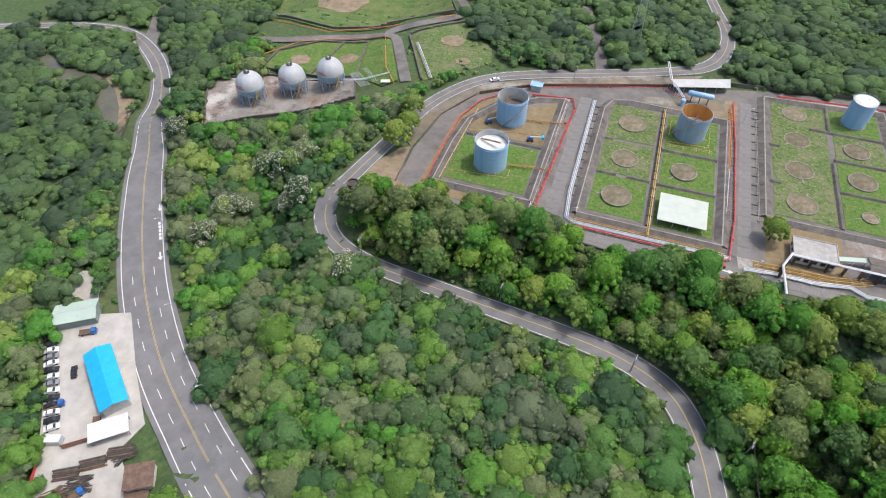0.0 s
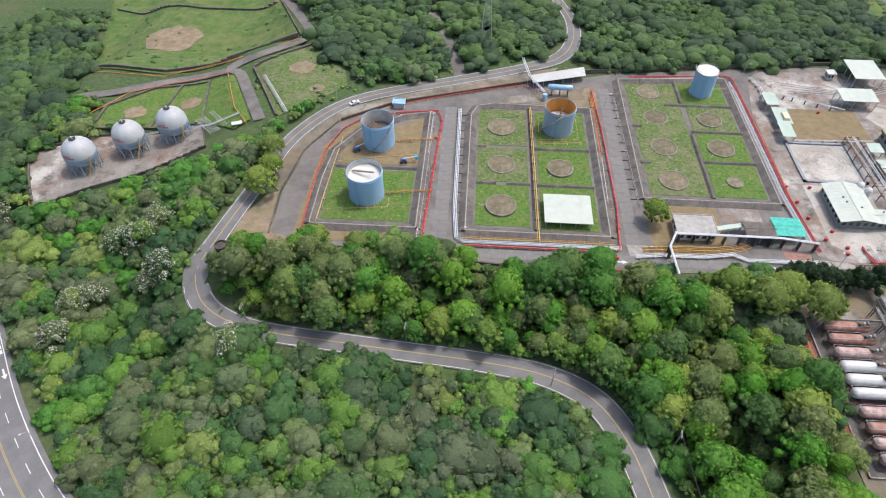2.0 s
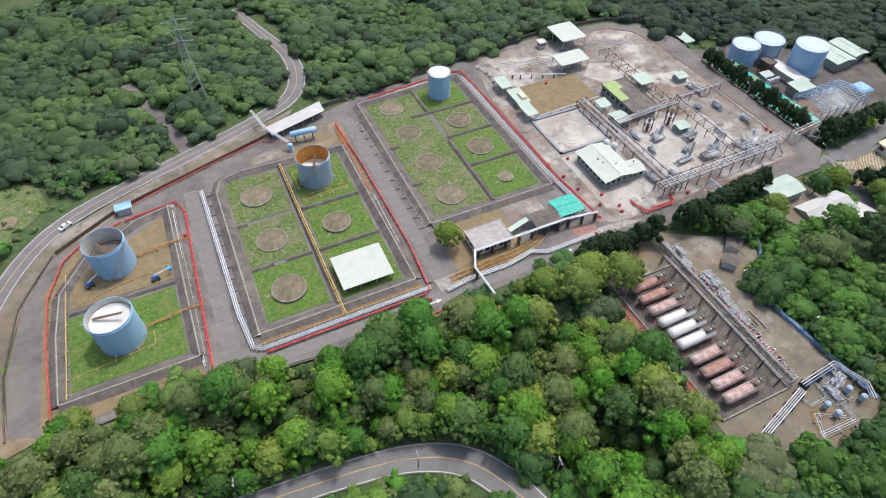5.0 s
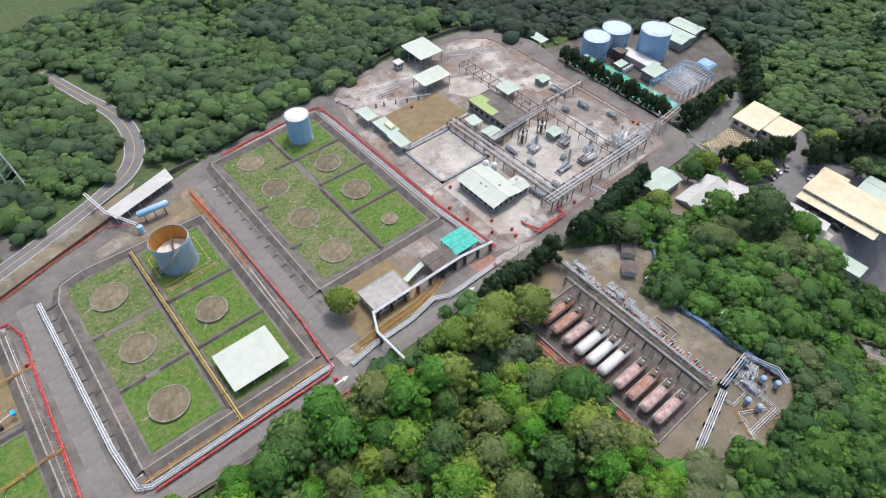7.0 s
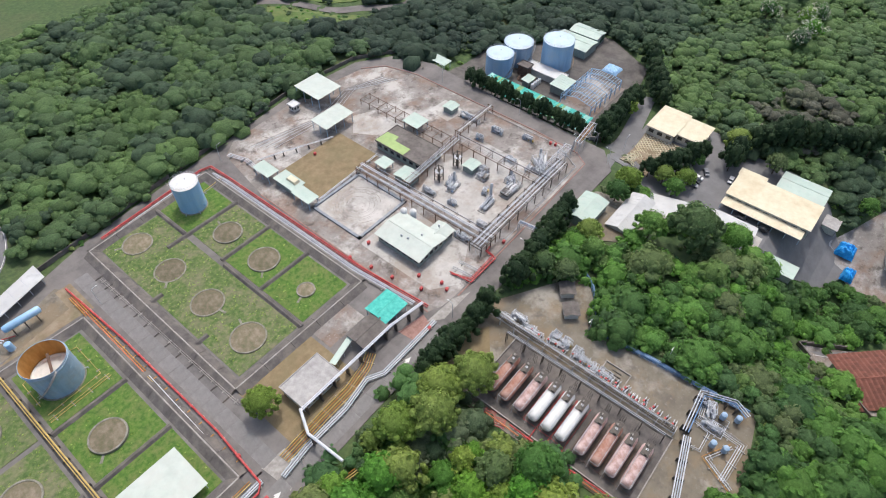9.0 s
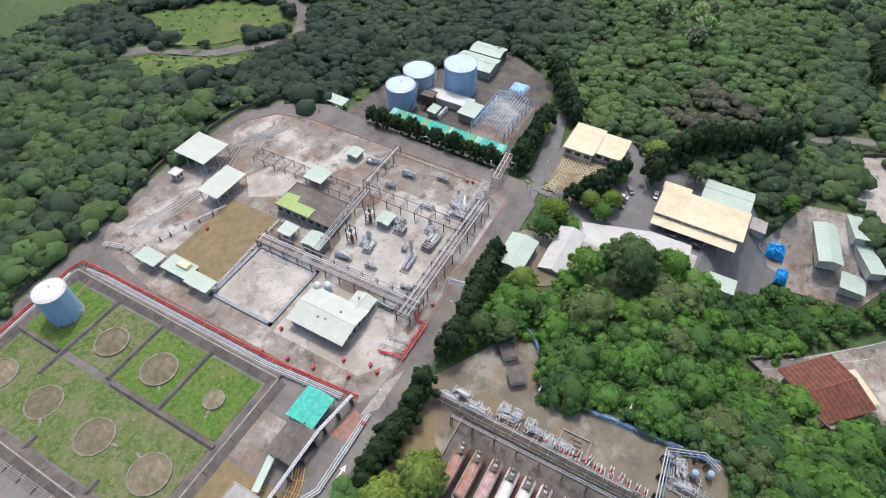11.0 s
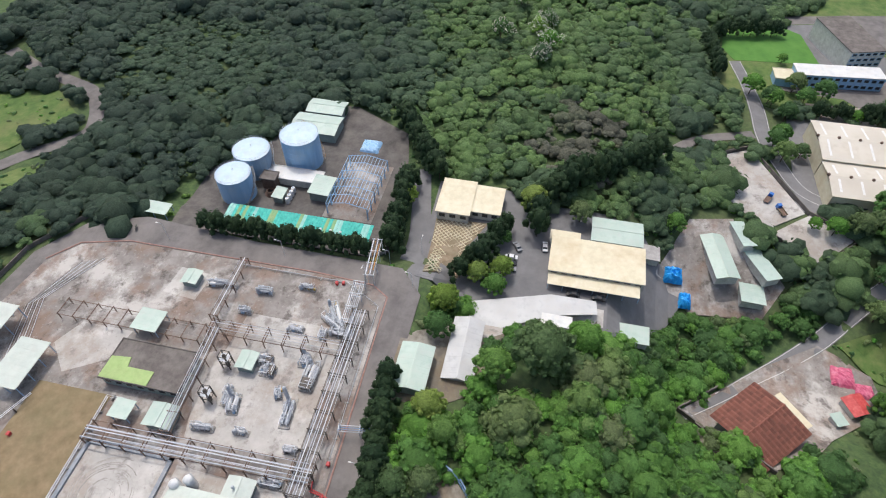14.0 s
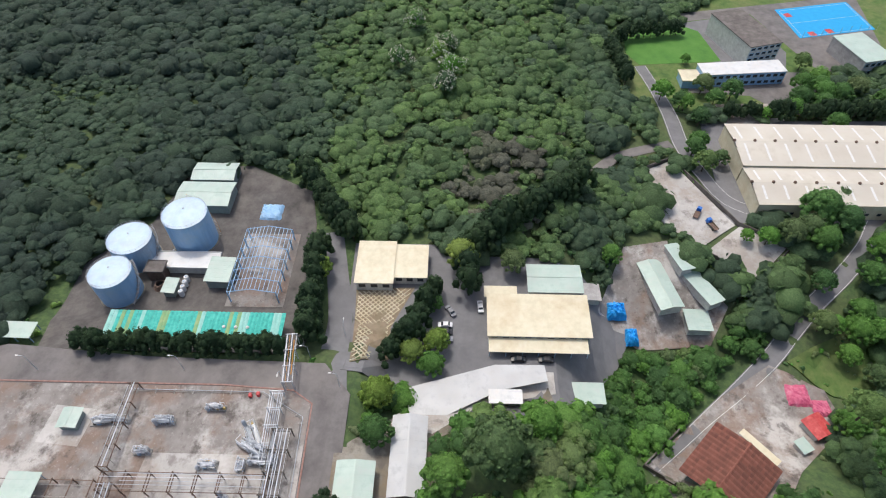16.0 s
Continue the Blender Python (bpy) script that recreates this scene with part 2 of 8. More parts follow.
M["mossy_rim"] = material("mossy_old_concrete", [(0.13, 0.13, 0.095), (0.22, 0.21, 0.17), (0.34, 0.325, 0.29)], 0.7, 12, 0.92)
M["blue_concrete"] = material("blue_grey_concrete", [(0.20, 0.225, 0.255), (0.27, 0.295, 0.325), (0.35, 0.37, 0.395)], 0.5, 10, 0.85)
M["grey_roof"] = material("grey_fibre_roof", [(0.30, 0.29, 0.28), (0.40, 0.39, 0.38), (0.50, 0.49, 0.47)], 0.5, 10, 0.85, stain=(0.22, 0.21, 0.20), stain_scale=0.2)
M["dark_roof"] = material("dark_felt_roof", [(0.09, 0.08, 0.072), (0.13, 0.115, 0.105), (0.18, 0.16, 0.15)], 0.4, 10, 0.9, stain=(0.24, 0.22, 0.2), stain_scale=0.15, stain_amount=0.5)
M["wall"] = material("pale_render_wall", [(0.42, 0.42, 0.40), (0.54, 0.54, 0.51), (0.63, 0.63, 0.60)], 0.6, 8, 0.85, stain=(0.35, 0.33, 0.30), stain_scale=0.4, stain_amount=0.4)
M["sage_wall"] = material("grey_green_wall", [(0.20, 0.25, 0.23), (0.28, 0.33, 0.31)], 0.6, 8, 0.8)
M["glass"] = material("dark_window_glass", [(0.02, 0.028, 0.035), (0.045, 0.055, 0.065)], 1.0, 4, 0.12)
M["cyan_sheet"] = material("bright_blue_sheet_roof", [(0.01, 0.36, 0.80), (0.02, 0.46, 0.90)], 0.4, 6, 0.4)
M["tarp"] = material("blue_tarpaulin", [(0.0, 0.20, 0.62), (0.01, 0.32, 0.78), (0.05, 0.42, 0.85)], 0.9, 6, 0.5, bump=0.8, bump_scale=1.2)
M["pink_tarp"] = material("crimson_tarpaulin", [(0.40, 0.05, 0.12), (0.55, 0.11, 0.20), (0.62, 0.22, 0.30)], 0.7, 8, 0.55, bump=1.0, bump_scale=1.0)
M["tile"] = material("terracotta_tile", [(0.12, 0.045, 0.032), (0.17, 0.065, 0.045), (0.22, 0.095, 0.068)], 0.6, 8, 0.9, per_object=0.25)
M["brick"] = material("red_brick_paving", [(0.23, 0.12, 0.10), (0.31, 0.18, 0.15), (0.38, 0.24, 0.2)], 0.8, 10, 0.9)
M["soil"] = material("bare_soil", [(0.187, 0.137, 0.086), (0.259, 0.202, 0.137), (0.324, 0.266, 0.194)], 0.3, 12, 0.95, stain=(0.115, 0.130, 0.050), stain_scale=0.1, stain_amount=0.4)
M["river"] = material("shallow_river_water", [(0.10, 0.10, 0.07), (0.16, 0.15, 0.11)], 0.1, 6, 0.12)
M["turf"] = material("sports_turf", [(0.06, 0.17, 0.03), (0.08, 0.21, 0.035), (0.10, 0.235, 0.045)], 0.15, 8, 0.95)
M["court_blue"] = material("blue_court_coating", [(0.0, 0.30, 0.62), (0.01, 0.36, 0.70)], 0.4, 6, 0.6)
M["bark"] = material("bark", [(0.07, 0.05, 0.035), (0.12, 0.09, 0.065)], 2.0, 8, 0.95)
M["rubber"] = material("black_rubber", [(0.015, 0.015, 0.015), (0.03, 0.03, 0.03)], 2, 4, 0.8)
M["car_white"] = material("car_paint_white", [(0.70, 0.71, 0.72), (0.78, 0.78, 0.79)], 1, 2, 0.25)
M["car_dark"] = material("car_paint_dark", [(0.02, 0.022, 0.026), (0.035, 0.037, 0.042)], 1, 2, 0.22)
M["car_grey"] = material("car_paint_grey", [(0.20, 0.21, 0.23), (0.28, 0.29, 0.31)], 1, 2, 0.25)
M["truck_blue"] = material("truck_paint_blue", [(0.02, 0.12, 0.45), (0.03, 0.18, 0.55)], 1, 2, 0.35)
M["pinkish"] = material("faded_pink_vessel_paint", [(0.34, 0.22, 0.20), (0.50, 0.36, 0.34), (0.64, 0.52, 0.50)], 0.7, 12, 0.7, stain=(0.28, 0.13, 0.09), stain_scale=0.5, stain_amount=0.7)
M["rusty_vessel"] = material("rusted_vessel_paint", [(0.24, 0.11, 0.075), (0.36, 0.18, 0.13), (0.46, 0.30, 0.25)], 0.7, 12, 0.8, stain=(0.52, 0.40, 0.37), stain_scale=0.6, stain_amount=0.5)
M["fence_blue"] = material("blue_fence_paint", [(0.10, 0.20, 0.36), (0.18, 0.30, 0.48)], 0.8, 6, 0.5)
M["sphere"] = material("sphere_paint_blue_grey", [(0.20, 0.33, 0.50), (0.30, 0.43, 0.58), (0.40, 0.50, 0.61)], 0.25, 10, 0.45, stain=(0.5, 0.52, 0.54), stain_scale=0.12, stain_amount=0.5)
M["sphere_pale"] = material("pale_grey_sphere_paint", [(0.36, 0.40, 0.45), (0.46, 0.49, 0.53), (0.54, 0.56, 0.58)], 0.25, 10, 0.5, stain=(0.40, 0.36, 0.34), stain_scale=0.2, stain_amount=0.4, streak=(1, 1, 0.2))
M["leaf"] = leaf_material("leaf_mixed_green", [(0.145, 0.215, 0.104), (0.110, 0.249, 0.070), (0.128, 0.354, 0.055), (0.290, 0.400, 0.104), (0.197, 0.238, 0.139), (0.075, 0.162, 0.072), (0.110, 0.232, 0.077), (0.180, 0.342, 0.062), (0.232, 0.284, 0.139), (0.145, 0.215, 0.104)])
M["leaf_slope"] = leaf_material("leaf_fresh_green", [(0.17, 0.26, 0.09), (0.125, 0.30, 0.055), (0.15, 0.41, 0.05), (0.32, 0.43, 0.09), (0.21, 0.26, 0.12), (0.10, 0.22, 0.06), (0.13, 0.33, 0.06), (0.20, 0.40, 0.055), (0.25, 0.31, 0.12), (0.17, 0.26, 0.09)])
M["leaf_dark"] = leaf_material("leaf_dark_conifer", [(0.03, 0.065, 0.03), (0.045, 0.085, 0.035), (0.03, 0.065, 0.03)])
# the darkest stop of leaf_far carries the cloud shade painted over the northern wood
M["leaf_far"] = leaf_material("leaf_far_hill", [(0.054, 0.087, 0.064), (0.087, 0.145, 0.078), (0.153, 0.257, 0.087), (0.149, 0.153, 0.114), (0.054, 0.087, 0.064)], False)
M["blossom"] = leaf_material("white_blossom", [(0.62, 0.62, 0.50), (0.70, 0.70, 0.60), (0.62, 0.62, 0.50)])
M["leaf_bright"] = leaf_material("leaf_bright_green", [(0.209, 0.325, 0.064), (0.290, 0.389, 0.089), (0.232, 0.319, 0.089), (0.209, 0.325, 0.064)])
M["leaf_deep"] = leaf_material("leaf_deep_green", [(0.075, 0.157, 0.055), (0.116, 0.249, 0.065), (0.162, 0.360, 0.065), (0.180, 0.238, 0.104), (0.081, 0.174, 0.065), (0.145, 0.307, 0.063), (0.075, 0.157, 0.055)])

# ---- builders ----
class Build:
    """Gathers vertices and faces of one mesh."""

    def __init__(self):
        self.v, self.f = [], []

    def add(self, verts, faces):
        k = len(self.v)
        self.v += [tuple(p) for p in verts]
        self.f += [tuple(i + k for i in f) for f in faces]
        return self

    def box(self, x, y, z, sx, sy, sz, turn=0.0, taper=1.0):
        """A box on its base centre, its top scaled by taper."""
        c, s = math.cos(radians(turn)), math.sin(radians(turn))
        vs = []
        for zz, k in ((z, 1.0), (z + sz, taper)):
            for a, b in ((-1, -1), (1, -1), (1, 1), (-1, 1)):
                px, py = a * sx / 2 * k, b * sy / 2 * k
                vs.append((x + px * c - py * s, y + px * s + py * c, zz))
        return self.add(vs, [(3, 2, 1, 0), (4, 5, 6, 7), (0, 1, 5, 4), (1, 2, 6, 5), (2, 3, 7, 6), (3, 0, 4, 7)])

    def prism(self, poly, z0, z1):
        n = len(poly)
        return self.add([(x, y, z0) for x, y in poly] + [(x, y, z1) for x, y in poly], [tuple(range(n - 1, -1, -1)), tuple(range(n, 2 * n))] + [(i, (i + 1) % n, n + (i + 1) % n, n + i) for i in range(n)])

    def lathe(self, x, y, rings, n=24, cap=(True, True)):
        """rings: (radius, z) from below to above."""
        vs = [(x + r * math.cos(2 * math.pi * i / n), y + r * math.sin(2 * math.pi * i / n), z) for r, z in rings for i in range(n)]
        fs = [(k * n + i, k * n + (i + 1) % n, (k + 1) * n + (i + 1) % n, (k + 1) * n + i) for k in range(len(rings) - 1) for i in range(n)]
        if cap[0]:
            fs.append(tuple(range(n - 1, -1, -1)))
        if cap[1]:
            fs.append(tuple((len(rings) - 1) * n + i for i in range(n)))
        return self.add(vs, fs)

    def tube(self, pts, r, n=8):
        pts = [Vector(p) for p in pts]
        vs, fs = [], []
        for k, p in enumerate(pts):
            d = (pts[min(k + 1, len(pts) - 1)] - pts[max(k - 1, 0)]).normalized()
            up = Vector((0, 0, 1)) if abs(d.z) < 0.95 else Vector((1, 0, 0))
            a = d.cross(up).normalized()
            b = a.cross(d)
            vs += [p + r * (math.cos(2 * math.pi * i / n) * a + math.sin(2 * math.pi * i / n) * b) for i in range(n)]
        for k in range(len(pts) - 1):
            fs += [(k * n + i, k * n + (i + 1) % n, (k + 1) * n + (i + 1) % n, (k + 1) * n + i) for i in range(n)]
        fs += [tuple(range(n - 1, -1, -1)), tuple((len(pts) - 1) * n + i for i in range(n))]
        return self.add(vs, fs)

    def sphere(self, x, y, z, r, seg=24, rings=12, squash=1.0):
        rr = [(max(r * math.sin(math.pi * k / rings), 0.004), z - r * squash * math.cos(math.pi * k / rings)) for k in range(rings + 1)]
        return self.lathe(x, y, rr, seg)

    def mesh(self, name, smooth=False):
        me = bpy.data.meshes.new(name)
        me.from_pydata(self.v, [], self.f)
        if smooth:
            me.shade_smooth()
            me.set_sharp_from_angle(angle=radians(40))
        me.update()
        return me


def part(name, b, mat, parent=None, label="", smooth=False):
    """Links a Build as one mesh object, under a thing or a part."""
    me = b.mesh(name, smooth)
    me.materials.append(M[mat] if isinstance(mat, str) else mat)
    ob = new(name, me)
    if parent is not None:
        ob.parent = parent
    if label:
        ob["label"] = label
    return ob


def thing(name, label, category, x=0.0, y=0.0, z=0.0, turn=0.0, group="", kind=""):
    ob = new(name)
    ob.empty_display_size = 0.5
    ob.matrix_basis = pose(x, y, z, 0, 0, turn)
    return tagged(ob, label, category, group, kind)


def whole(name, b, mat, label, category, group="", kind="", smooth=False):
    return tagged(part(name, b, mat, None, "", smooth), label, category, group, kind)


def ease(v):
    v = np.clip(v, 0.0, 1.0)
    return v * v * (3 - 2 * v)


def hills(x, y):
    """The lie of the land: a levelled works terrace at 0, lower all round."""
    x, y = np.asarray(x, float), np.asarray(y, float)
    west = -16 * ease((-52 - 40 * ease((y - 108) / 40) - x) / 46)
    west = west * (1 - 0.5 * ease((y - 150) / 30) * (1 - ease((y - 250) / 50) * 0.4) * ease((x + 215) / 25))
    south = -10 * ease((142 - y) / 24) * ease((88 - x) / 20)
    hollow = -24 * ease((88 - y) / 30) * ease((x - 146) / 34) * (1 - 0.64 * ease((x - 225) / 60))
    east = -9 * ease((x - 185 - 25 * ease((y - 135) / 18)) / 30)
    far = -10 * ease((y - 262) / 40) * ease((-60 - x) / 45)
    river = -6 * ease((-175 - x) / 40)
    return np.minimum(np.minimum(west, south), hollow + east) + far + river


def spline(pts, step=3.0):
    """Points about every step metres along a smooth line through pts (tuples of x, y and more)."""
    p = [np.array(q, float) for q in pts]
    p = [2 * p[0] - p[1]] + p + [2 * p[-1] - p[-2]]
    out = []
    for i in range(1, len(p) - 2):
        n = max(1, int(np.linalg.norm(p[i + 1][:2] - p[i][:2]) / step))
        for k in range(n):
            t = k / n
            out.append(0.5 * (2 * p[i] + (p[i + 1] - p[i - 1]) * t + (2 * p[i - 1] - 5 * p[i] + 4 * p[i + 1] - p[i + 2]) * t * t + (3 * p[i] - p[i - 1] - 3 * p[i + 1] + p[i + 2]) * t ** 3))
    out.append(p[-2])
    return np.array(out)


# centre lines: x, y, width
ROADS = {
    "highway": spline([(-30, 8, 18), (-50, 21, 18), (-70, 32.5, 18), (-93.7, 47, 18), (-116.7, 63.4, 18), (-138.6, 84.4, 18), (-156.9, 106.4, 18), (-172.3, 127.5, 17), (-185.4, 146.7, 16), (-200, 168, 13), (-224, 206, 11), (-248, 228, 11), (-273, 240, 9), (-300, 238, 8), (-328, 228, 8), (-350, 219, 8)]),
    "hill_road": spline([(74, -70, 9.5), (66, -30, 9.5), (59, 5, 9.5), (55.4, 28, 9.5), (54, 45, 9.5), (52, 60, 9.5), (49, 75, 9.5), (44.6, 89, 9.5), (36.5, 101, 9), (22, 108.2, 8.2), (2, 111.5, 7.6), (-20, 113.5, 7.4), (-42, 115.5, 7.4), (-65, 117.8, 7.4), (-80, 121.5, 8), (-88.5, 127, 8.5), (-91, 134, 8.5), (-88.5, 142, 7.5), (-85.5, 156, 7), (-80, 180, 7), (-75.5, 200, 7), (-66, 218, 7), (-54, 230, 7), (-36, 239, 7), (-8, 249.5, 7), (18, 260, 7), (35, 269.5, 8), (43, 284, 8), (44.5, 305, 7), (38, 330, 6), (30, 360, 6)]),
    "branch_lane": spline([(-9, 252, 6), (-12, 264, 5.5), (-17, 282, 5), (-24, 302, 5), (-30, 325, 5)]),
    "field_lane": spline([(-91, 214, 5), (-101, 233, 5), (-111, 252, 5), (-118, 260, 5), (-100.6, 274, 5), (-88.5, 294, 5), (-95.5, 312.5, 5), (-117.5, 354, 5), (-134, 383, 5), (-150, 412, 5)]),
    "sphere_lane": spline([(-116, 258, 5), (-130, 256, 5), (-148, 250, 5), (-170, 240, 5), (-186, 236, 6)]),
    "side_road": spline([(-250, 229, 8), (-262, 252, 7), (-280, 285, 6), (-290, 310, 6)]),
    "east_road": spline([(206, 147, 8), (220, 149, 8), (236, 150, 7.5), (252, 153, 7), (272, 157, 6)]),
    "school_road": spline([(394, 26, 6), (374, 22.5, 6), (354, 20.3, 7), (332.4, 19.8, 7), (315, 16, 6), (299.5, 9.6, 6), (292.4, -4.5, 6), (289.5, -18, 6), (290, -36, 6)]),
    "lower_road": spline([(296, -48, 6.5), (287, -40, 6.5), (278, -33.5, 6.5), (266.3, -21.6, 6.5), (256.4, -9.6, 6.5), (247, 0, 6.5), (237.5, 9.5, 6.5), (226, 23.4, 5.5), (217, 35, 4.5), (207.5, 46.4, 4), (198, 58, 4)]),
    "ridge_lane": spline([(334, 24, 5), (328, 42, 5), (322.6, 51.6, 5), (313, 61, 5), (303.3, 70.6, 4.5), (290, 82, 4.5)]),
    "valley_lane": spline([(205, 348, 6.5), (222, 333, 6.5), (246, 316, 6.5), (263, 300, 6.5), (276, 302, 6.5), (292, 314, 6.5), (298, 330, 6.5), (304, 350, 6.5), (316, 375, 6.5)]),
}
_axis = np.concatenate([r for r in ROADS.values()])
_level = hills(_axis[:, 0], _axis[:, 1])


def heights(x, y):
    """The land with the roads cut into it."""
    x, y = np.atleast_1d(np.asarray(x, float)), np.atleast_1d(np.asarray(y, float))
    z = hills(x, y)
    for s in range(0, len(x), 4000):
        dx, dy = x[s:s + 4000, None] - _axis[None, :, 0], y[s:s + 4000, None] - _axis[None, :, 1]
        d = np.sqrt(dx * dx + dy * dy)
        i = d.argmin(1)
        near = d[np.arange(len(i)), i]
        w = 1 - ease((near - _axis[i, 2] / 2 - 3.0) / 7.0)
        z[s:s + 4000] = z[s:s + 4000] * (1 - w) + _level[i] * w
    return z


def zat(x, y):
    return float(heights(x, y)[0])


def inside(poly, x, y):
    x, y = np.asarray(x, float), np.asarray(y, float)
    hit = np.zeros(x.shape, bool)
    for (x0, y0), (x1, y1) in zip(poly, poly[1:] + poly[:1]):
        if y0 != y1:
            hit ^= ((y0 > y) != (y1 > y)) & (x < (x1 - x0) * (y - y0) / (y1 - y0) + x0)
    return hit


def draped(name, poly, mat, label, category, dz=0.1, step=5.0, kind="structure", flat=None):
    """A slab over the land, cut to poly, with a skirt at its rim."""
    bm = bmesh.new()
    bm.faces.new([bm.verts.new((x, y, 0)) for x, y in poly])
    xs, ys = [p[0] for p in poly], [p[1] for p in poly]
    if flat is None:
        for axis, lo, hi in ((0, min(xs), max(xs)), (1, min(ys), max(ys))):
            k = math.ceil(lo / step) * step
            while k < hi:
                co, no = [0, 0, 0], [0, 0, 0]
                co[axis], no[axis] = k, 1
                bmesh.ops.bisect_plane(bm, geom=bm.verts[:] + bm.edges[:] + bm.faces[:], plane_co=co, plane_no=no)
                k += step
        zz = heights([v.co.x for v in bm.verts], [v.co.y for v in bm.verts])
        for v, z in zip(bm.verts, zz):
            v.co.z = z + dz
    else:
        for v in bm.verts:
            v.co.z = flat + dz
    bmesh.ops.recalc_face_normals(bm, faces=bm.faces[:])
    if bm.faces and sum(f.normal.z for f in bm.faces) < 0:
        bmesh.ops.reverse_faces(bm, faces=bm.faces[:])
    rim = [e for e in bm.edges if e.is_boundary]
    low = bmesh.ops.extrude_edge_only(bm, edges=rim)["geom"]
    for v in low:
        if isinstance(v, bmesh.types.BMVert):
            v.co.z -= 0.5
    me = bpy.data.meshes.new(name)
    bm.to_mesh(me)
    bm.free()
    me.materials.append(M[mat])
    return tagged(new(name, me), label, category, "", kind)


def ribbon(line, half_left, half_right, dz, cols=4):
    """A strip along line from half_left to half_right of its centre (fractions of its half width, or metres as functions)."""
    b = Build()
    d = np.gradient(line[:, :2], axis=0)
    d /= np.linalg.norm(d, axis=1)[:, None] + 1e-9
    nrm = np.stack([-d[:, 1], d[:, 0]], 1)
    z = hills(line[:, 0], line[:, 1]) + dz
    vs = []
    for i in range(len(line)):
        a, c = half_left(line[i, 2]), half_right(line[i, 2])
        for k in range(cols + 1):
            o = a + (c - a) * k / cols
            vs.append((line[i, 0] + nrm[i, 0] * o, line[i, 1] + nrm[i, 1] * o, z[i]))
    n = cols + 1
    b.add(vs, [(i * n + k, i * n + k + 1, (i + 1) * n + k + 1, (i + 1) * n + k) if half_left(1.0) < half_right(1.0) else (i * n + k, (i + 1) * n + k, (i + 1) * n + k + 1, i * n + k + 1) for i in range(len(line) - 1) for k in range(cols)])
    b.f = [tuple(reversed(f)) for f in b.f]
    return b

# ---- the land, roads and yards ----
SITE = [(-70, 150), (-71, 172), (-67, 196), (-57, 214), (-35, 228), (-5, 238), (24, 248), (61, 258.5), (120, 266), (165, 271), (197, 268), (213, 258), (219, 240), (216, 200), (215, 150), (206, 142), (124, 142), (85, 143), (53, 142), (25, 141.5), (-8, 144), (-35, 147), (-60, 148)]
PROCESS = [(113.5, 153), (114, 232), (119, 259), (126, 264), (165, 266.5), (194, 262), (203, 255), (207, 240), (207.5, 160), (203, 152), (124, 150.5), (118, 151)]
VESSEL_YARD = [(99, 73), (97, 128), (103, 141), (128, 141), (157, 124), (140, 107), (144, 64), (120, 59)]
SPHERE_YARD = [(-184, 196), (-168, 168), (-110, 199), (-117, 214), (-160, 208)]
SPHERE_FIELDS = [(-166, 213), (-117, 216), (-100, 208), (-95, 214), (-114, 252), (-130, 252), (-150, 246), (-168, 230)]
FAR_FIELD = [(-246, 400), (-228, 345), (-212, 285), (-186, 262), (-150, 257), (-122, 266), (-93, 292), (-119, 352), (-145, 397), (-165, 425), (-225, 428)]
EAST_FIELD = [(-106, 256), (-94, 268), (-81, 277), (-62, 253), (-59, 241), (-72, 226), (-84, 217)]
ROAD_VERGE = [(-72, 172), (-67, 196), (-57, 214), (-35, 228), (-5, 238), (24, 248), (35, 262), (18, 256), (-8, 246), (-36, 235), (-54, 226), (-66, 214), (-74, 198), (-79, 178)]
LANE_CORNER = [(-120, 254), (-107, 252), (-94, 266), (-80, 278), (-80, 300), (-90, 312), (-96, 300), (-104, 284)]
LANE_SIDE = [(-200, 250), (-165, 236), (-118, 254), (-112, 268), (-124, 268), (-150, 259), (-186, 264)]
SPHERE_CORNER = [(-112, 196), (-92, 200), (-84, 214), (-96, 218), (-118, 214)]
SPHERE_VERGE = [(-174, 164), (-108, 190), (-90, 203), (-84, 214), (-100, 220), (-110, 200), (-168, 170)]
CAR_PARK = [(-168, 85), (-160.5, 64), (-131.5, 27), (-123, 12), (-96, 24), (-110, 35), (-108, 44), (-122, 58), (-138, 76), (-149, 71.5), (-160, 88)]
OFFICE = [(214, 146), (236, 146), (246, 148.5), (267, 149), (267, 122), (262, 118), (262, 72), (246, 54), (234, 60), (216, 74), (202, 92), (204, 120), (213, 130)]
TANK_YARD = [(219, 233), (232, 238), (256, 238), (275, 222), (304, 216), (306, 194), (292, 168), (276, 164), (226, 158), (219, 162)]
RED_YARD = [(184, 34), (200, 58), (212, 44), (225, 28), (236, 10), (228, -6), (216, -8), (199, 14), (190, 22)]
EAST_YARD = [(289, 38.4), (317.6, 37), (323, 27), (287, 11), (275.6, 27)]
EAST_YARD_2 = [(274.4, 24.8), (286.8, 9), (276.6, -4.4), (264.4, 8.4)]
SHED_YARD = [(240, 52), (251, 66), (276, 54), (279, 38), (255, 20), (242, 28)]
WAREHOUSE_YARD = [(288, 14), (350, 8), (352, -75), (290, -62)]
SCHOOL = [(365, 34), (385, 38), (432, 34), (442, -10), (480, -40), (480, -130), (410, -130), (388, -60), (355, -55), (355, 10)]
MEADOWS = [[(225, 345), (248, 325), (275, 310), (290, 330), (285, 352), (262, 372), (240, 395)], [(205, 340), (190, 320), (215, 300), (245, 300), (240, 312)], [(226, -8), (222, -22), (236, -36), (250, -24), (241, -4), (237, 4)]]
HALLS = [(171, 144), (190, 144), (203, 130), (212, 114), (214, 88), (205, 86), (204, 104), (196, 118), (178, 119), (171, 130)]
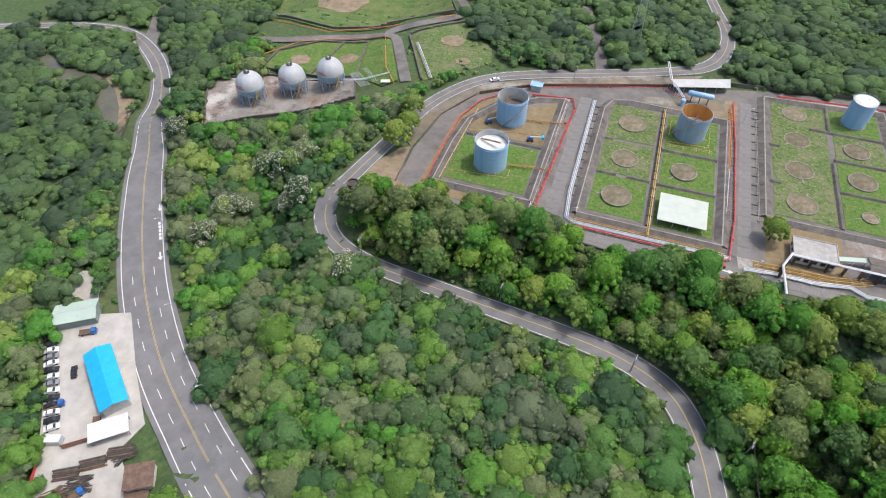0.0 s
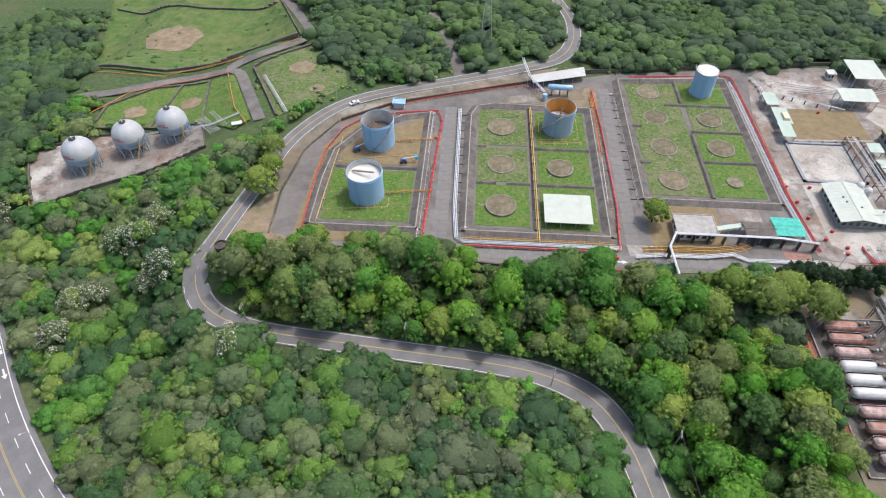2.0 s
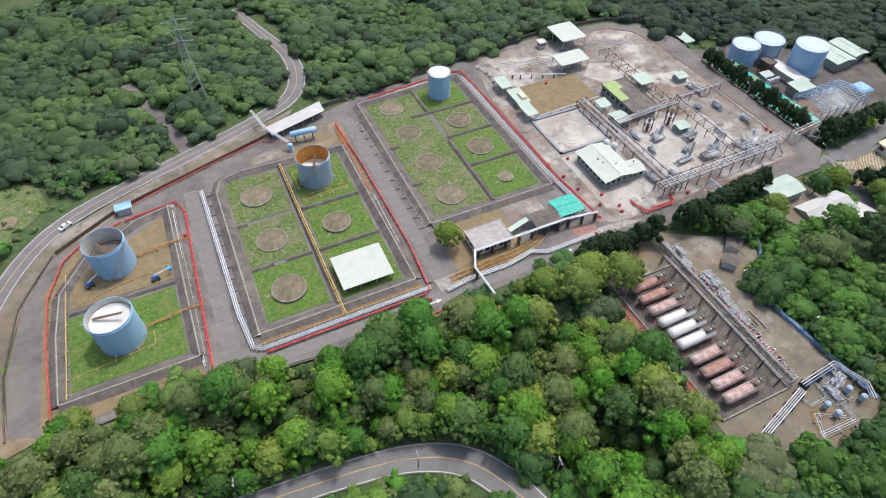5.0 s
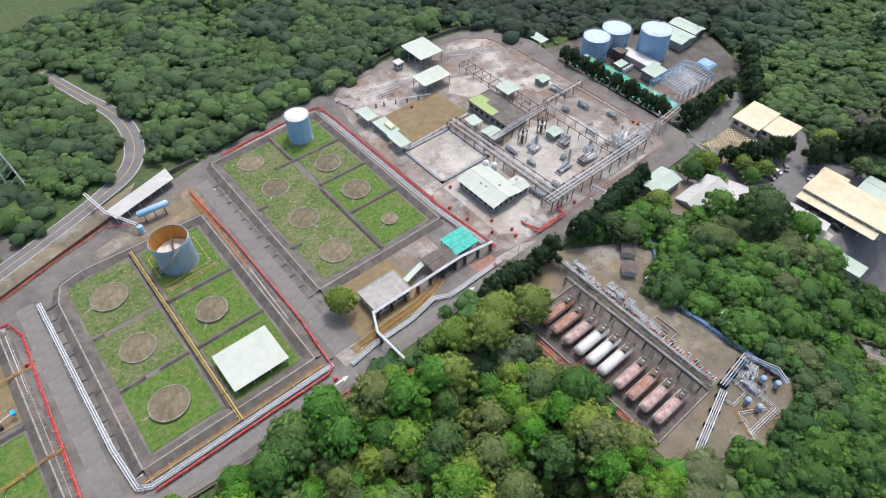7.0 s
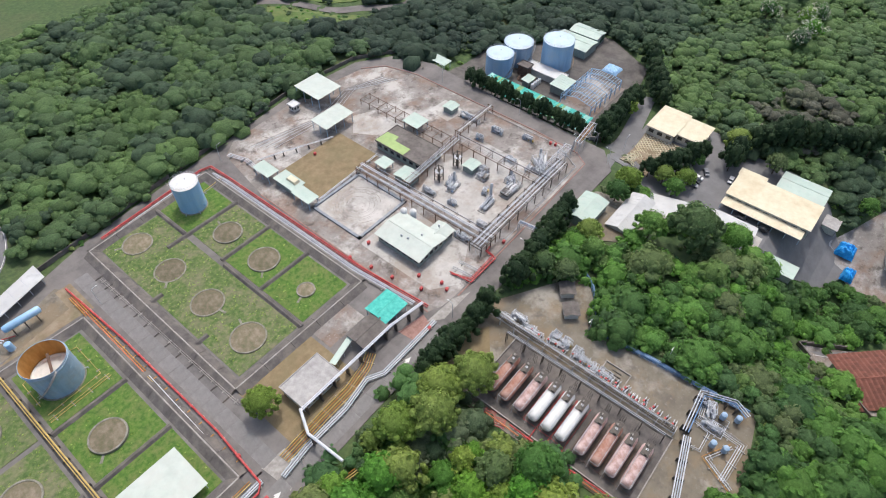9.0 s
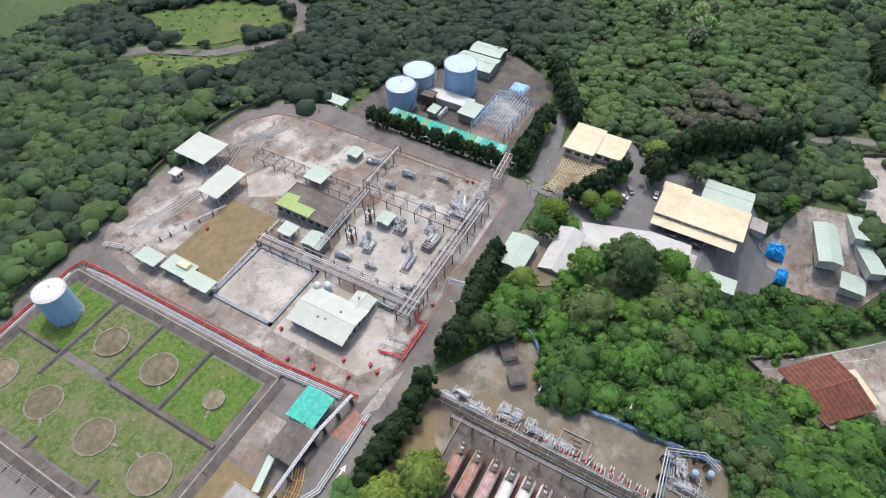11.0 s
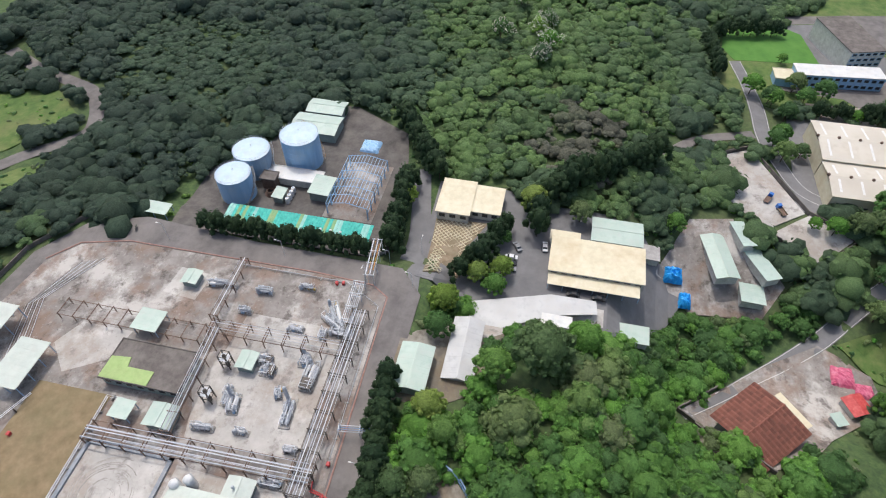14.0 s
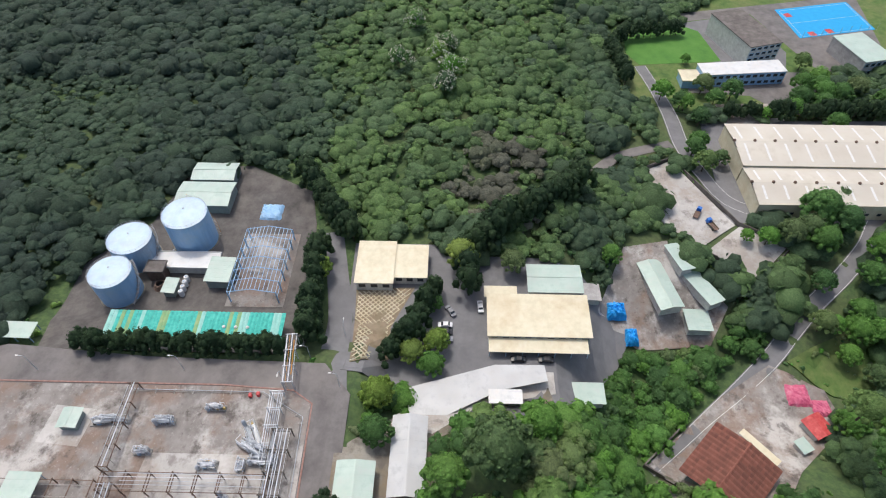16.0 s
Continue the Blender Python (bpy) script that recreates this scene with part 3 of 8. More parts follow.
BEND = [(-86, 149), (-74, 145), (-60, 147), (-68, 152), (-72, 174), (-77, 174), (-83, 160)]
OLD_TANK = [(-88, 139), (-80, 138), (-78, 146), (-87, 146)]
GATE_CORNER = [(20, 254), (47, 251), (55, 257), (54, 264), (48, 268), (24, 258)]
GATE_SOIL = [(9, 236), (21.6, 240.4), (37.4, 245), (45.8, 247.6), (48, 244.3), (47.2, 231.4), (37.4, 232), (25.8, 234), (12, 232.7)]
CAR_PARK_END = [(-114, 18), (-88, 20), (-90, 38), (-106, 46)]
RIVER = [(-300, 206), (-274, 200), (-250, 198), (-229, 184), (-213, 168), (-205, 150), (-213, 147), (-222, 162), (-236, 174), (-254, 186), (-275, 188), (-300, 196)]
CLEAR = [CAR_PARK_END, GATE_CORNER, LANE_SIDE, SPHERE_CORNER, ROAD_VERGE, LANE_CORNER, SPHERE_VERGE, BEND, OLD_TANK, HALLS, SITE, VESSEL_YARD, SPHERE_YARD, SPHERE_FIELDS, FAR_FIELD, EAST_FIELD, CAR_PARK, OFFICE, TANK_YARD, RED_YARD, EAST_YARD, EAST_YARD_2, SHED_YARD, WAREHOUSE_YARD, SCHOOL]

_gx = np.concatenate([[-2600, -1500, -900, -600, -450], np.arange(-380, 520, 3.6), [560, 680, 900, 1500, 2600]])
_gy = np.concatenate([[-2600, -1500, -900, -500, -260], np.arange(-150, 420, 3.6), [470, 600, 900, 1500, 2600]])
_xx, _yy = np.meshgrid(_gx, _gy)
_zz = heights(_xx.ravel(), _yy.ravel())
_ruf = np.abs(np.sin(_xx.ravel() * 0.31) * np.sin(_yy.ravel() * 0.27))
_zz -= 0.05 + 0.5 * _ruf * (np.abs(hills(_xx.ravel(), _yy.ravel())) > 0.8)
for _p in CLEAR + MEADOWS:
    _in = inside(_p, _xx.ravel(), _yy.ravel())
    _zz[_in] -= 0.25
_b = Build()
_nx = len(_gx)
_b.v = list(zip(_xx.ravel().tolist(), _yy.ravel().tolist(), _zz.tolist()))
_b.f = [(j * _nx + i, j * _nx + i + 1, (j + 1) * _nx + i + 1, (j + 1) * _nx + i) for j in range(len(_gy) - 1) for i in range(_nx - 1)]
whole("ground", _b, "undergrowth", "hilly land under dense green undergrowth and grass", "ground", kind="structure", smooth=True)

for _i, (_name, _line) in enumerate(ROADS.items()):
    _mat = "asphalt" if _name in ("highway", "hill_road", "lower_road", "school_road", "east_road") else "old_asphalt"
    whole("road", ribbon(_line, lambda w: -w / 2, lambda w: w / 2, 0.14 - 0.009 * _i), _mat, {"highway": "wide grey four-lane asphalt highway along the valley", "hill_road": "narrow grey asphalt road bending round the wooded hill"}.get(_name, "narrow weathered grey asphalt lane"), "road", kind="structure", smooth=True)


def lane_line(line, offset, width, mat, label, dash=0.0, gap=0.0):
    """A painted line at offset metres from the centre, whole or dashed."""
    b = Build()
    d = np.gradient(line[:, :2], axis=0)
    d /= np.linalg.norm(d, axis=1)[:, None] + 1e-9
    nrm = np.stack([-d[:, 1], d[:, 0]], 1)
    pts = line[:, :2] + nrm * (offset(line[:, 2])[:, None] if callable(offset) else offset)
    run = np.concatenate([[0], np.cumsum(np.linalg.norm(np.diff(pts, axis=0), axis=1))])
    z = hills(line[:, 0], line[:, 1]) + 0.15
    spans = [(0, run[-1])] if not dash else [(s, s + dash) for s in np.arange(0, run[-1] - dash, dash + gap)]
    for a, c in spans:
        s = np.linspace(a, c, max(2, int((c - a) / 2.5) + 1))
        px, py, pz = np.interp(s, run, pts[:, 0]), np.interp(s, run, pts[:, 1]), np.interp(s, run, z)
        qx, qy = np.interp(s, run, nrm[:, 0]), np.interp(s, run, nrm[:, 1])
        n = len(s)
        vs = [(px[i] + qx[i] * width / 2, py[i] + qy[i] * width / 2, pz[i]) for i in range(n)] + [(px[i] - qx[i] * width / 2, py[i] - qy[i] * width / 2, pz[i]) for i in range(n)]
        b.add(vs, [(i, n + i, n + i + 1, i + 1) for i in range(n - 1)])
    return whole("road_marking", b, mat, label, "road marking", kind="structure")


_h = ROADS["highway"]
for _s in (-1, 1):
    lane_line(_h, lambda w, s=_s: s * (w / 2 - 1.6), 0.3, "white_line", "solid white edge line on the highway")
    lane_line(_h[:48], _s * 3.7, 0.22, "white_line", "dashed white lane line on the highway", 4, 6)
lane_line(_h, -0.18, 0.16, "yellow_line", "solid yellow centre line on the highway")
lane_line(_h, 0.18, 0.16, "yellow_line", "solid yellow centre line on the highway")
_r = ROADS["hill_road"]
lane_line(_r, 0.0, 0.3, "yellow_line", "worn yellow centre line on the hill road")
for _s in (-1, 1):
    lane_line(_r, lambda w, s=_s: s * (w / 2 - 0.5), 0.18, "white_line", "white edge line on the hill road")
for _n in ("lower_road", "school_road"):
    for _s in (-1, 1):
        lane_line(ROADS[_n], lambda w, s=_s: s * (w / 2 - 0.4), 0.15, "white_line", "white edge line on the narrow road")

draped("pavement", SITE, "old_asphalt", "weathered grey-brown asphalt of the works roads", "pavement", 0.08, flat=0.0)
draped("pavement", PROCESS, "concrete", "stained patchy concrete paving of the process area", "pavement", 0.14, flat=0.0)
draped("pavement", VESSEL_YARD, "dusty", "dry brown soil of the vessel yard", "yard", 0.12)
draped("pavement", [(124, 76), (124, 140), (129, 140.6), (156, 123.8), (139.4, 107), (142.6, 78)], "dusty", "dusty grey-brown concrete behind the vessels", "pavement", 0.16)
draped("pavement", SPHERE_YARD, "concrete", "stained concrete slab below the gas spheres", "pavement", 0.15)
draped("field", SPHERE_FIELDS, "lawn", "green fenced grass plots behind the gas spheres", "grass", 0.12)
draped("field", FAR_FIELD, "meadow", "large overgrown grass field with bare patches", "grass", 0.1)
draped("field", EAST_FIELD, "weedy", "weedy grass plot beside the lane", "grass", 0.1)
draped("pavement", CAR_PARK, "sunlit_concrete", "sunlit pale concrete car park below the highway", "pavement", 0.2)
draped("pavement", OFFICE, "asphalt", "grey asphalt yard round the office building", "pavement", 0.1)
M["dark_yard"] = material("dark_worn_asphalt", [(0.06, 0.055, 0.052), (0.10, 0.092, 0.086), (0.15, 0.14, 0.13)], 0.2, 12, 0.9, stain=(0.19, 0.17, 0.15), stain_scale=0.07, stain_amount=0.55, bump=0.1, bump_scale=8)
draped("pavement", HALLS, "dusty", "bare brown soil round the halls under the trees", "yard", 0.1)
draped("pavement", TANK_YARD, "dark_yard", "worn asphalt yard of the blue tanks", "pavement", 0.1)
draped("pavement", RED_YARD, "concrete", "grey concrete yard with pale patches", "pavement", 0.12)
draped("pavement", EAST_YARD, "pale_concrete", "pale sandy storage yard", "yard", 0.12)
draped("pavement", EAST_YARD_2, "pale_concrete", "walled pale concrete storage yard", "yard", 0.12)
draped("pavement", SHED_YARD, "concrete", "concrete yard between the sheet roofed sheds", "pavement", 0.12)
draped("field", SCHOOL, "meadow", "green school grounds between the buildings", "grass", 0.06)
draped("pavement", [(394, -12), (436, -2), (446, -40), (408, -50), (391, -44)], "asphalt", "asphalt yard round the school block", "pavement", 0.12)
draped("pavement", [(437, -2), (447, -6), (470, -110), (388, -96), (392, -60), (410, -54), (447, -44)], "old_asphalt", "worn asphalt beside the sports court", "pavement", 0.1)
draped("pavement", [(372, 8), (390, 2), (390, -62), (352, -52), (358, -30), (370, -20)], "old_asphalt", "paved ground round the school wing", "pavement", 0.09)
draped("pavement", WAREHOUSE_YARD, "asphalt", "asphalt ground round the warehouse", "pavement", 0.1)
for _m in MEADOWS:
    draped("field", _m, "meadow", "open light green meadow with scattered shrubs", "grass", 0.1)

# ---- the tank farm ----
Z = 0.08


def bund(b, x0, y0, x1, y1, h=1.0, top=0.9, base=3.6):
    """A sloped concrete bund wall between two points."""
    d = Vector((x1 - x0, y1 - y0, 0))
    n = Vector((-d.y, d.x, 0)).normalized()
    a, c = Vector((x0, y0, 0)), Vector((x1, y1, 0))
    vs = []
    for p in (a, c):
        vs += [p + n * base / 2 + Vector((0, 0, Z)), p + n * top / 2 + Vector((0, 0, Z + h)), p - n * top / 2 + Vector((0, 0, Z + h)), p - n * base / 2 + Vector((0, 0, Z))]
    b.add(vs, [(0, 1, 5, 4), (1, 2, 6, 5), (2, 3, 7, 6), (3, 2, 1, 0), (4, 5, 6, 7)])


def rect_poly(x0, y0, x1, y1):
    return [(x0, y0), (x1, y0), (x1, y1), (x0, y1)]


# cells: x0, y0, x1, y1, surface, outer bund
CELLS = [
    (-54.5, 159.2, -23.6, 185.6, "lawn"), (-53.5, 189, -23.0, 220, "gravel"),
    (-0.3, 159.5, 19.0, 180.5, "lawn"), (-0.3, 182.3, 19.0, 202.0, "weedy"), (-0.3, 203.6, 19.0, 227.0, "weedy"),
    (22.8, 158.8, 42.8, 180.2, "lawn"), (22.8, 182.0, 42.5, 201.2, "lawn"), (22.8, 203.2, 42.5, 226.5, "lawn"),
    (63.4, 179.0, 84.5, 251.0, "weedy"),
    (86.8, 179.2, 105.2, 197.6, "lawn"), (86.8, 199.2, 105.2, 216.5, "lawn"), (86.8, 218.2, 105.0, 234.5, "weedy"), (86.0, 236.2, 104.8, 253.2, "lawn"),
]
for _i, (x0, y0, x1, y1, s) in enumerate(CELLS):
    _poly = rect_poly(x0, y0, x1, y1)
    if s == "gravel":
        _poly = [(x0, y0), (x1, y0), (x1, y1), (x0 + 22, y1 - 6), (x0 + 6, y1 - 14), (x0, y1 - 24)]
    draped("lawn", _poly, s, {"lawn": "bright green lawn cell inside the tank bund", "weedy": "weedy patchy grass cell inside the tank bund", "gravel": "brown gravel floor inside the tank bund"}[s], "lawn", 0.22, flat=0.0, kind="structure")

# bunds round each block, as wall pieces
BLOCKS = [
    [(-57.5, 156), (-20.5, 156), (-20.5, 222.5), (-31, 220), (-48, 209), (-56, 196), (-57.5, 180)],
    [(-3.5, 156), (46, 156), (46, 229.5), (6, 230.5), (-1, 228.5), (-3.5, 222)],
    [(60.2, 176), (108.5, 176), (108, 256), (60.5, 252.5)],
]
_w = thing("bund_wall", "stained dark grey concrete bund wall round the tanks", "wall", kind="structure")
for _blk in BLOCKS:
    for (ax, ay), (bx, by) in zip(_blk, _blk[1:] + _blk[:1]):
        _d = math.hypot(bx - ax, by - ay)
        _n = max(1, round(_d / 9))
        for k in range(_n):
            g = 0.06 / _d
            b = Build()
            f0, f1 = k / _n + g, (k + 1) / _n - g
            bund(b, ax + (bx - ax) * f0, ay + (by - ay) * f0, ax + (bx - ax) * f1, ay + (by - ay) * f1, 1.1, 0.8, 5.0)
            part("panel", b, "bund", _w)
        b = Build()
        u = math.degrees(math.atan2(by - ay, bx - ax))
        b.box((ax + bx) / 2, (ay + by) / 2, Z + 1.1, _d, 0.35, 0.12, u)
        part("coping", b, "coping", _w)
for x0, y0, x1, y1 in [(-54, 187.3, -23, 187.3), (-0.3, 181.4, 7, 181.4), (11, 181.4, 19.5, 181.4), (-0.3, 202.8, 3, 202.8), (20.9, 158, 20.9, 228), (22, 181.1, 43, 181.1), (22, 202.2, 43, 202.2), (85.6, 178, 85.6, 215), (85.3, 236, 85.3, 254), (86, 198.4, 106, 198.4), (86, 217.3, 106, 217.3), (78, 235.3, 106, 235.3), (62, 220, 66, 220), (62, 197, 66, 197)]:
    b = Build()
    bund(b, x0, y0, x1, y1, 0.8, 0.7, 2.0)
    part("divider", b, "bund", _w)


def ring_pad(x, y, r, h=0.5, label="round earth-filled tank foundation with a concrete rim"):
    t = thing("tank_foundation", label, "foundation", x, y, 0.22, group="empty tank foundations in the grass")
    part("rim", Build().lathe(0, 0, [(r + 0.25, -0.1), (r + 0.25, h), (r - 0.2, h), (r - 0.2, h - 0.25)], 40, (True, False)), "mossy_rim", t)
    a = (x * 7 + y * 3) % 4 * 90 + 45 * (int(y) % 2)
    part("path", Build().box((r + 1.3) * math.cos(math.radians(a)), (r + 1.3) * math.sin(math.radians(a)), -0.1, 2.4, 0.7, 0.2, a), "mossy_rim", t, "worn concrete stub path")
    part("fill", Build().lathe(0, 0, [(r - 0.2, h - 0.3), (r - 0.25, h - 0.12), (r * 0.6, h - 0.04), (0.05, h)], 36), "pad", t, "dry brown earth filling")
    return t


for x, y, r, h in [(9.1, 215.3, 5.4, 0.5), (9.0, 191.9, 5.0, 0.4), (8.8, 169.3, 5.3, 0.8), (31.2, 190.7, 4.7, 0.8), (72.6, 244.5, 4.7, 0.25), (73, 226.5, 4.8, 0.12), (73, 206.7, 5.0, 0.25), (73, 187.1, 5.2, 0.4), (94.8, 225.6, 4.7, 0.5), (95, 207, 5.0, 0.5), (95.4, 187.3, 2.7, 0.5)]:
    ring_pad(x, y, r, h)


def tank(x, y, z, r, h, paint, kind_, label, stair=0.0, band=True):
    """A welded steel tank; kind_: open (floating roof sunk inside) or cone."""
    t = thing("storage_tank", label, "storage tank", x, y, z, group="storage tanks")
    part("base_ring", Build().lathe(0, 0, [(r + 0.4, -0.1), (r + 0.35, 0.2), (r + 0.02, 0.22)], 48, (True, False)), "mossy_rim", t, "pale concrete foundation ring")
    sh = Build()
    courses = [(r, 0.0)]
    for k in range(1, 7):
        zz = h * k / 6
        courses += [(r, zz - 0.05), (r + 0.035, zz - 0.03), (r + 0.035, zz)] if k < 6 else [(r, zz)]
        if k < 6:
            courses.append((r, zz + 0.02))
    if kind_ == "open":
        courses += [(r - 0.12, h), (r - 0.12, 0.6)]
        sh.lathe(0, 0, courses, 64, (False, False))
        part("shell", sh, paint, t, smooth=True)
        part("liner", Build().lathe(0, 0, [(r - 0.14, 0.6), (r - 0.14, h - 0.15)], 64, (False, False)), "rust_bright" if paint == "grey_blue" and x > 0 else "wall", t, "rust-stained inner shell", True)
        fl = h * (0.42 if x > 0 else 0.78 if y < 180 else 0.5)
        part("floating_roof", Build().lathe(0, 0, [(r - 0.2, fl), (r - 0.7, fl + 0.35), (r - 1.3, fl + 0.05), (0.05, fl + 0.12)], 48, (True, False)), "white_paint" if x > 0 or y < 180 else "dark_roof", t, "sunken floating roof")
        lad = Build()
        lad.box(-r * 0.25, -0.0, fl + 0.2, r * 1.45, 0.7, 0.12, 20)
        for s in (-0.35, 0.35):
            lad.box(-r * 0.25, s, fl + 0.4, r * 1.45, 0.06, 0.06, 20)
        ob = part("rolling_ladder", lad, "brown_steel", t)
        ob.matrix_basis = pose(0, 0, 1.2, 0, 14, stair + 40)
        part("wind_girder", Build().lathe(0, 0, [(r + 0.02, h - 0.75), (r + 0.22, h - 0.7), (r + 0.22, h - 0.6), (r + 0.02, h - 0.6)], 64, (False, False)), paint, t)
    else:
        part("shell", sh.lathe(0, 0, courses, 64, (False, False)), paint, t, smooth=True)
        part("roof", Build().lathe(0, 0, [(r + 0.08, h - 0.05), (r + 0.08, h + 0.05), (r * 0.5, h + 0.45), (0.25, h + 0.8), (0.05, h + 0.82)], 48), "white_paint" if r < 5 else "roof_blue", t, "low cone roof", True)
        rl = Build()
        for k in range(28):
            a = 2 * math.pi * k / 28
            rl.box(r * 0.985 * math.cos(a), r * 0.985 * math.sin(a), h, 0.06, 0.06, 1.05)
        for zz in (0.55, 1.05):
            rl.tube([(r * 0.985 * math.cos(2 * math.pi * k / 28), r * 0.985 * math.sin(2 * math.pi * k / 28), h + zz) for k in range(29)], 0.035, 4)
        part("railing", rl, "galv", t)
        for a, q in ((0.4, 0.2),):
            part("vent", Build().lathe(q * r * math.cos(a), q * r * math.sin(a), [(0.2, h + 0.3), (0.2, h + 0.9), (0.3, h + 0.9), (0.2, h + 1.05)], 10), "galv", t)
    st, n = Build(), 34
    for k in range(n):
        a = radians(stair) + 1.5 * k / n
        st.box((r + 0.5) * math.cos(a), (r + 0.5) * math.sin(a), h * (k + 0.5) / n, 0.9, 0.35, 0.06, math.degrees(a))
    part("stair", st, "coping", t, "spiral stair of steel treads")
    part("stair_rail", Build().tube([((r + 0.95) * math.cos(radians(stair) + 1.5 * k / n), (r + 0.95) * math.sin(radians(stair) + 1.5 * k / n), h * (k + 0.5) / n + 1.0) for k in range(n)], 0.05, 5), "rust" if paint == "blue_paint" and r > 6.5 else "galv", t)
    for a in (stair + 150, stair + 200):
        ca, sa = math.cos(radians(a)), math.sin(radians(a))
        part("nozzle", Build().tube([(r * ca, r * sa, 0.8), ((r + 1.0) * ca, (r + 1.0) * sa, 0.8), ((r + 1.0) * ca, (r + 1.0) * sa, 0.2)], 0.16, 8), "galv", t)
    part("manhole", Build().tube([((r - 0.1) * math.cos(radians(stair + 240)), (r - 0.1) * math.sin(radians(stair + 240)), 1.2), ((r + 0.25) * math.cos(radians(stair + 240)), (r + 0.25) * math.sin(radians(stair + 240)), 1.2)], 0.42, 14), paint, t)
    return t


tank(-39.8, 172.2, 0.22, 6.3, 11.4, "blue_paint", "open", "pale blue open-topped steel tank standing on a lawn", 100)
tank(-39.3, 202.2, 0.22, 6.2, 11.3, "blue_paint", "open", "weathered blue open-topped steel tank on brown gravel", 250)
tank(31.6, 215.6, 0.22, 6.0, 11.0, "grey_blue", "open", "grey-blue open tank with a rusty orange inside", 190)
tank(95.2, 245.6, 0.22, 4.6, 11.0, "blue_paint", "cone", "pale blue closed tank with a white cone roof", 60)
for x, y, r, h, l in [(244.2, 221.0, 6.4, 10.4, "blue cone-roofed tank beside the green sheet roof"), (258.6, 220.5, 7.0, 10.0, "greyish blue tank behind the other blue tanks"), (267.0, 204.0, 7.3, 13.4, "tall bright blue tank with a rusty stair rail")]:
    tank(x, y, zat(x, y) + 0.1, r, h, "grey_blue" if x > 250 and x < 262 else "blue_paint", "cone", l, 290 if r > 7.2 else 230)


def gas_sphere(x, y, z, r=6.1):
    t = thing("gas_sphere", "blue-grey spherical gas tank on braced steel legs", "gas sphere", x, y, z, group="row of three gas spheres")
    cz = r + 1.6
    low = [(max(r * math.sin(math.pi * k / 24), 0.004), cz - r * math.cos(math.pi * k / 24)) for k in range(25)]
    part("lower_shell", Build().lathe(0, 0, low[:13], 40, (True, False)), "sphere", t, smooth=True)
    part("upper_shell", Build().lathe(0, 0, low[12:], 40, (False, True)), "sphere_pale", t, "pale grey upper shell", smooth=True)
    part("girth_band", Build().lathe(0, 0, [(r - 0.02, cz - 0.22), (r + 0.06, cz - 0.2), (r + 0.06, cz + 0.2), (r - 0.02, cz + 0.22)], 40, (False, False)), "light_sheet", t)
    for k in range(10):
        a = 2 * math.pi * k / 10
        b2 = 2 * math.pi * (k + 1) / 10
        part("leg", Build().tube([(r * 0.98 * math.cos(a), r * 0.98 * math.sin(a), -0.2), (r * 0.98 * math.cos(a), r * 0.98 * math.sin(a), cz + 0.2)], 0.22, 8), "grey_blue", t)
        br = Build()
        br.tube([(r * math.cos(a), r * math.sin(a), 0.3), (r * math.cos(b2), r * math.sin(b2), cz - 1.2)], 0.06, 5)
        br.tube([(r * math.cos(b2), r * math.sin(b2), 0.3), (r * math.cos(a), r * math.sin(a), cz - 1.2)], 0.06, 5)
        part("brace", br, "galv", t)
    pl = Build()
    pl.lathe(0, 0, [(1.3, cz + r - 0.05), (1.3, cz + r + 0.12)], 20)
    for k in range(12):
        a = 2 * math.pi * k / 12
        pl.box(1.25 * math.cos(a), 1.25 * math.sin(a), cz + r, 0.06, 0.06, 1.2)
    pl.tube([(1.25 * math.cos(2 * math.pi * k / 12), 1.25 * math.sin(2 * math.pi * k / 12), cz + r + 1.2) for k in range(13)], 0.05, 5)
    part("platform", pl, "dark_steel", t)
    part("valve", Build().lathe(0, 0, [(0.3, cz + r), (0.3, cz + r + 0.9), (0.5, cz + r + 0.9), (0.2, cz + r + 1.3)], 10), "galv", t)
    st = Build()
    for k in range(40):
        u = k / 39
        a = -1.0 + 0.9 * u
        rr = (r + 0.5) * math.cos(-0.9 + 2.35 * u) if u > 0.4 else r + 0.8
        st.box(rr * math.cos(a), rr * math.sin(a), 0.2 + u * (cz + r - 0.4), 1.0, 0.4, 0.08, math.degrees(a))
    part("stair", st, "yellow", t, "yellow curved stair over the shell")
    for row, n in ((0.30, 5), (0.18, 9)):
        for k in range(n):
            a = -1.75 + (k - n / 2) * 0.10
            rr = math.sqrt(1 - row * row) * r + 0.03
            part("lettering_bar", Build().box(rr * math.cos(a), rr * math.sin(a), cz + row * r - 0.25, 0.06, 0.42, 0.45, math.degrees(a)), "red", t)
    return t


for x, y in ((-156, 189.2), (-141.3, 200.8), (-126, 209.2)):
    gas_sphere(x, y, zat(x, y) + 0.15)


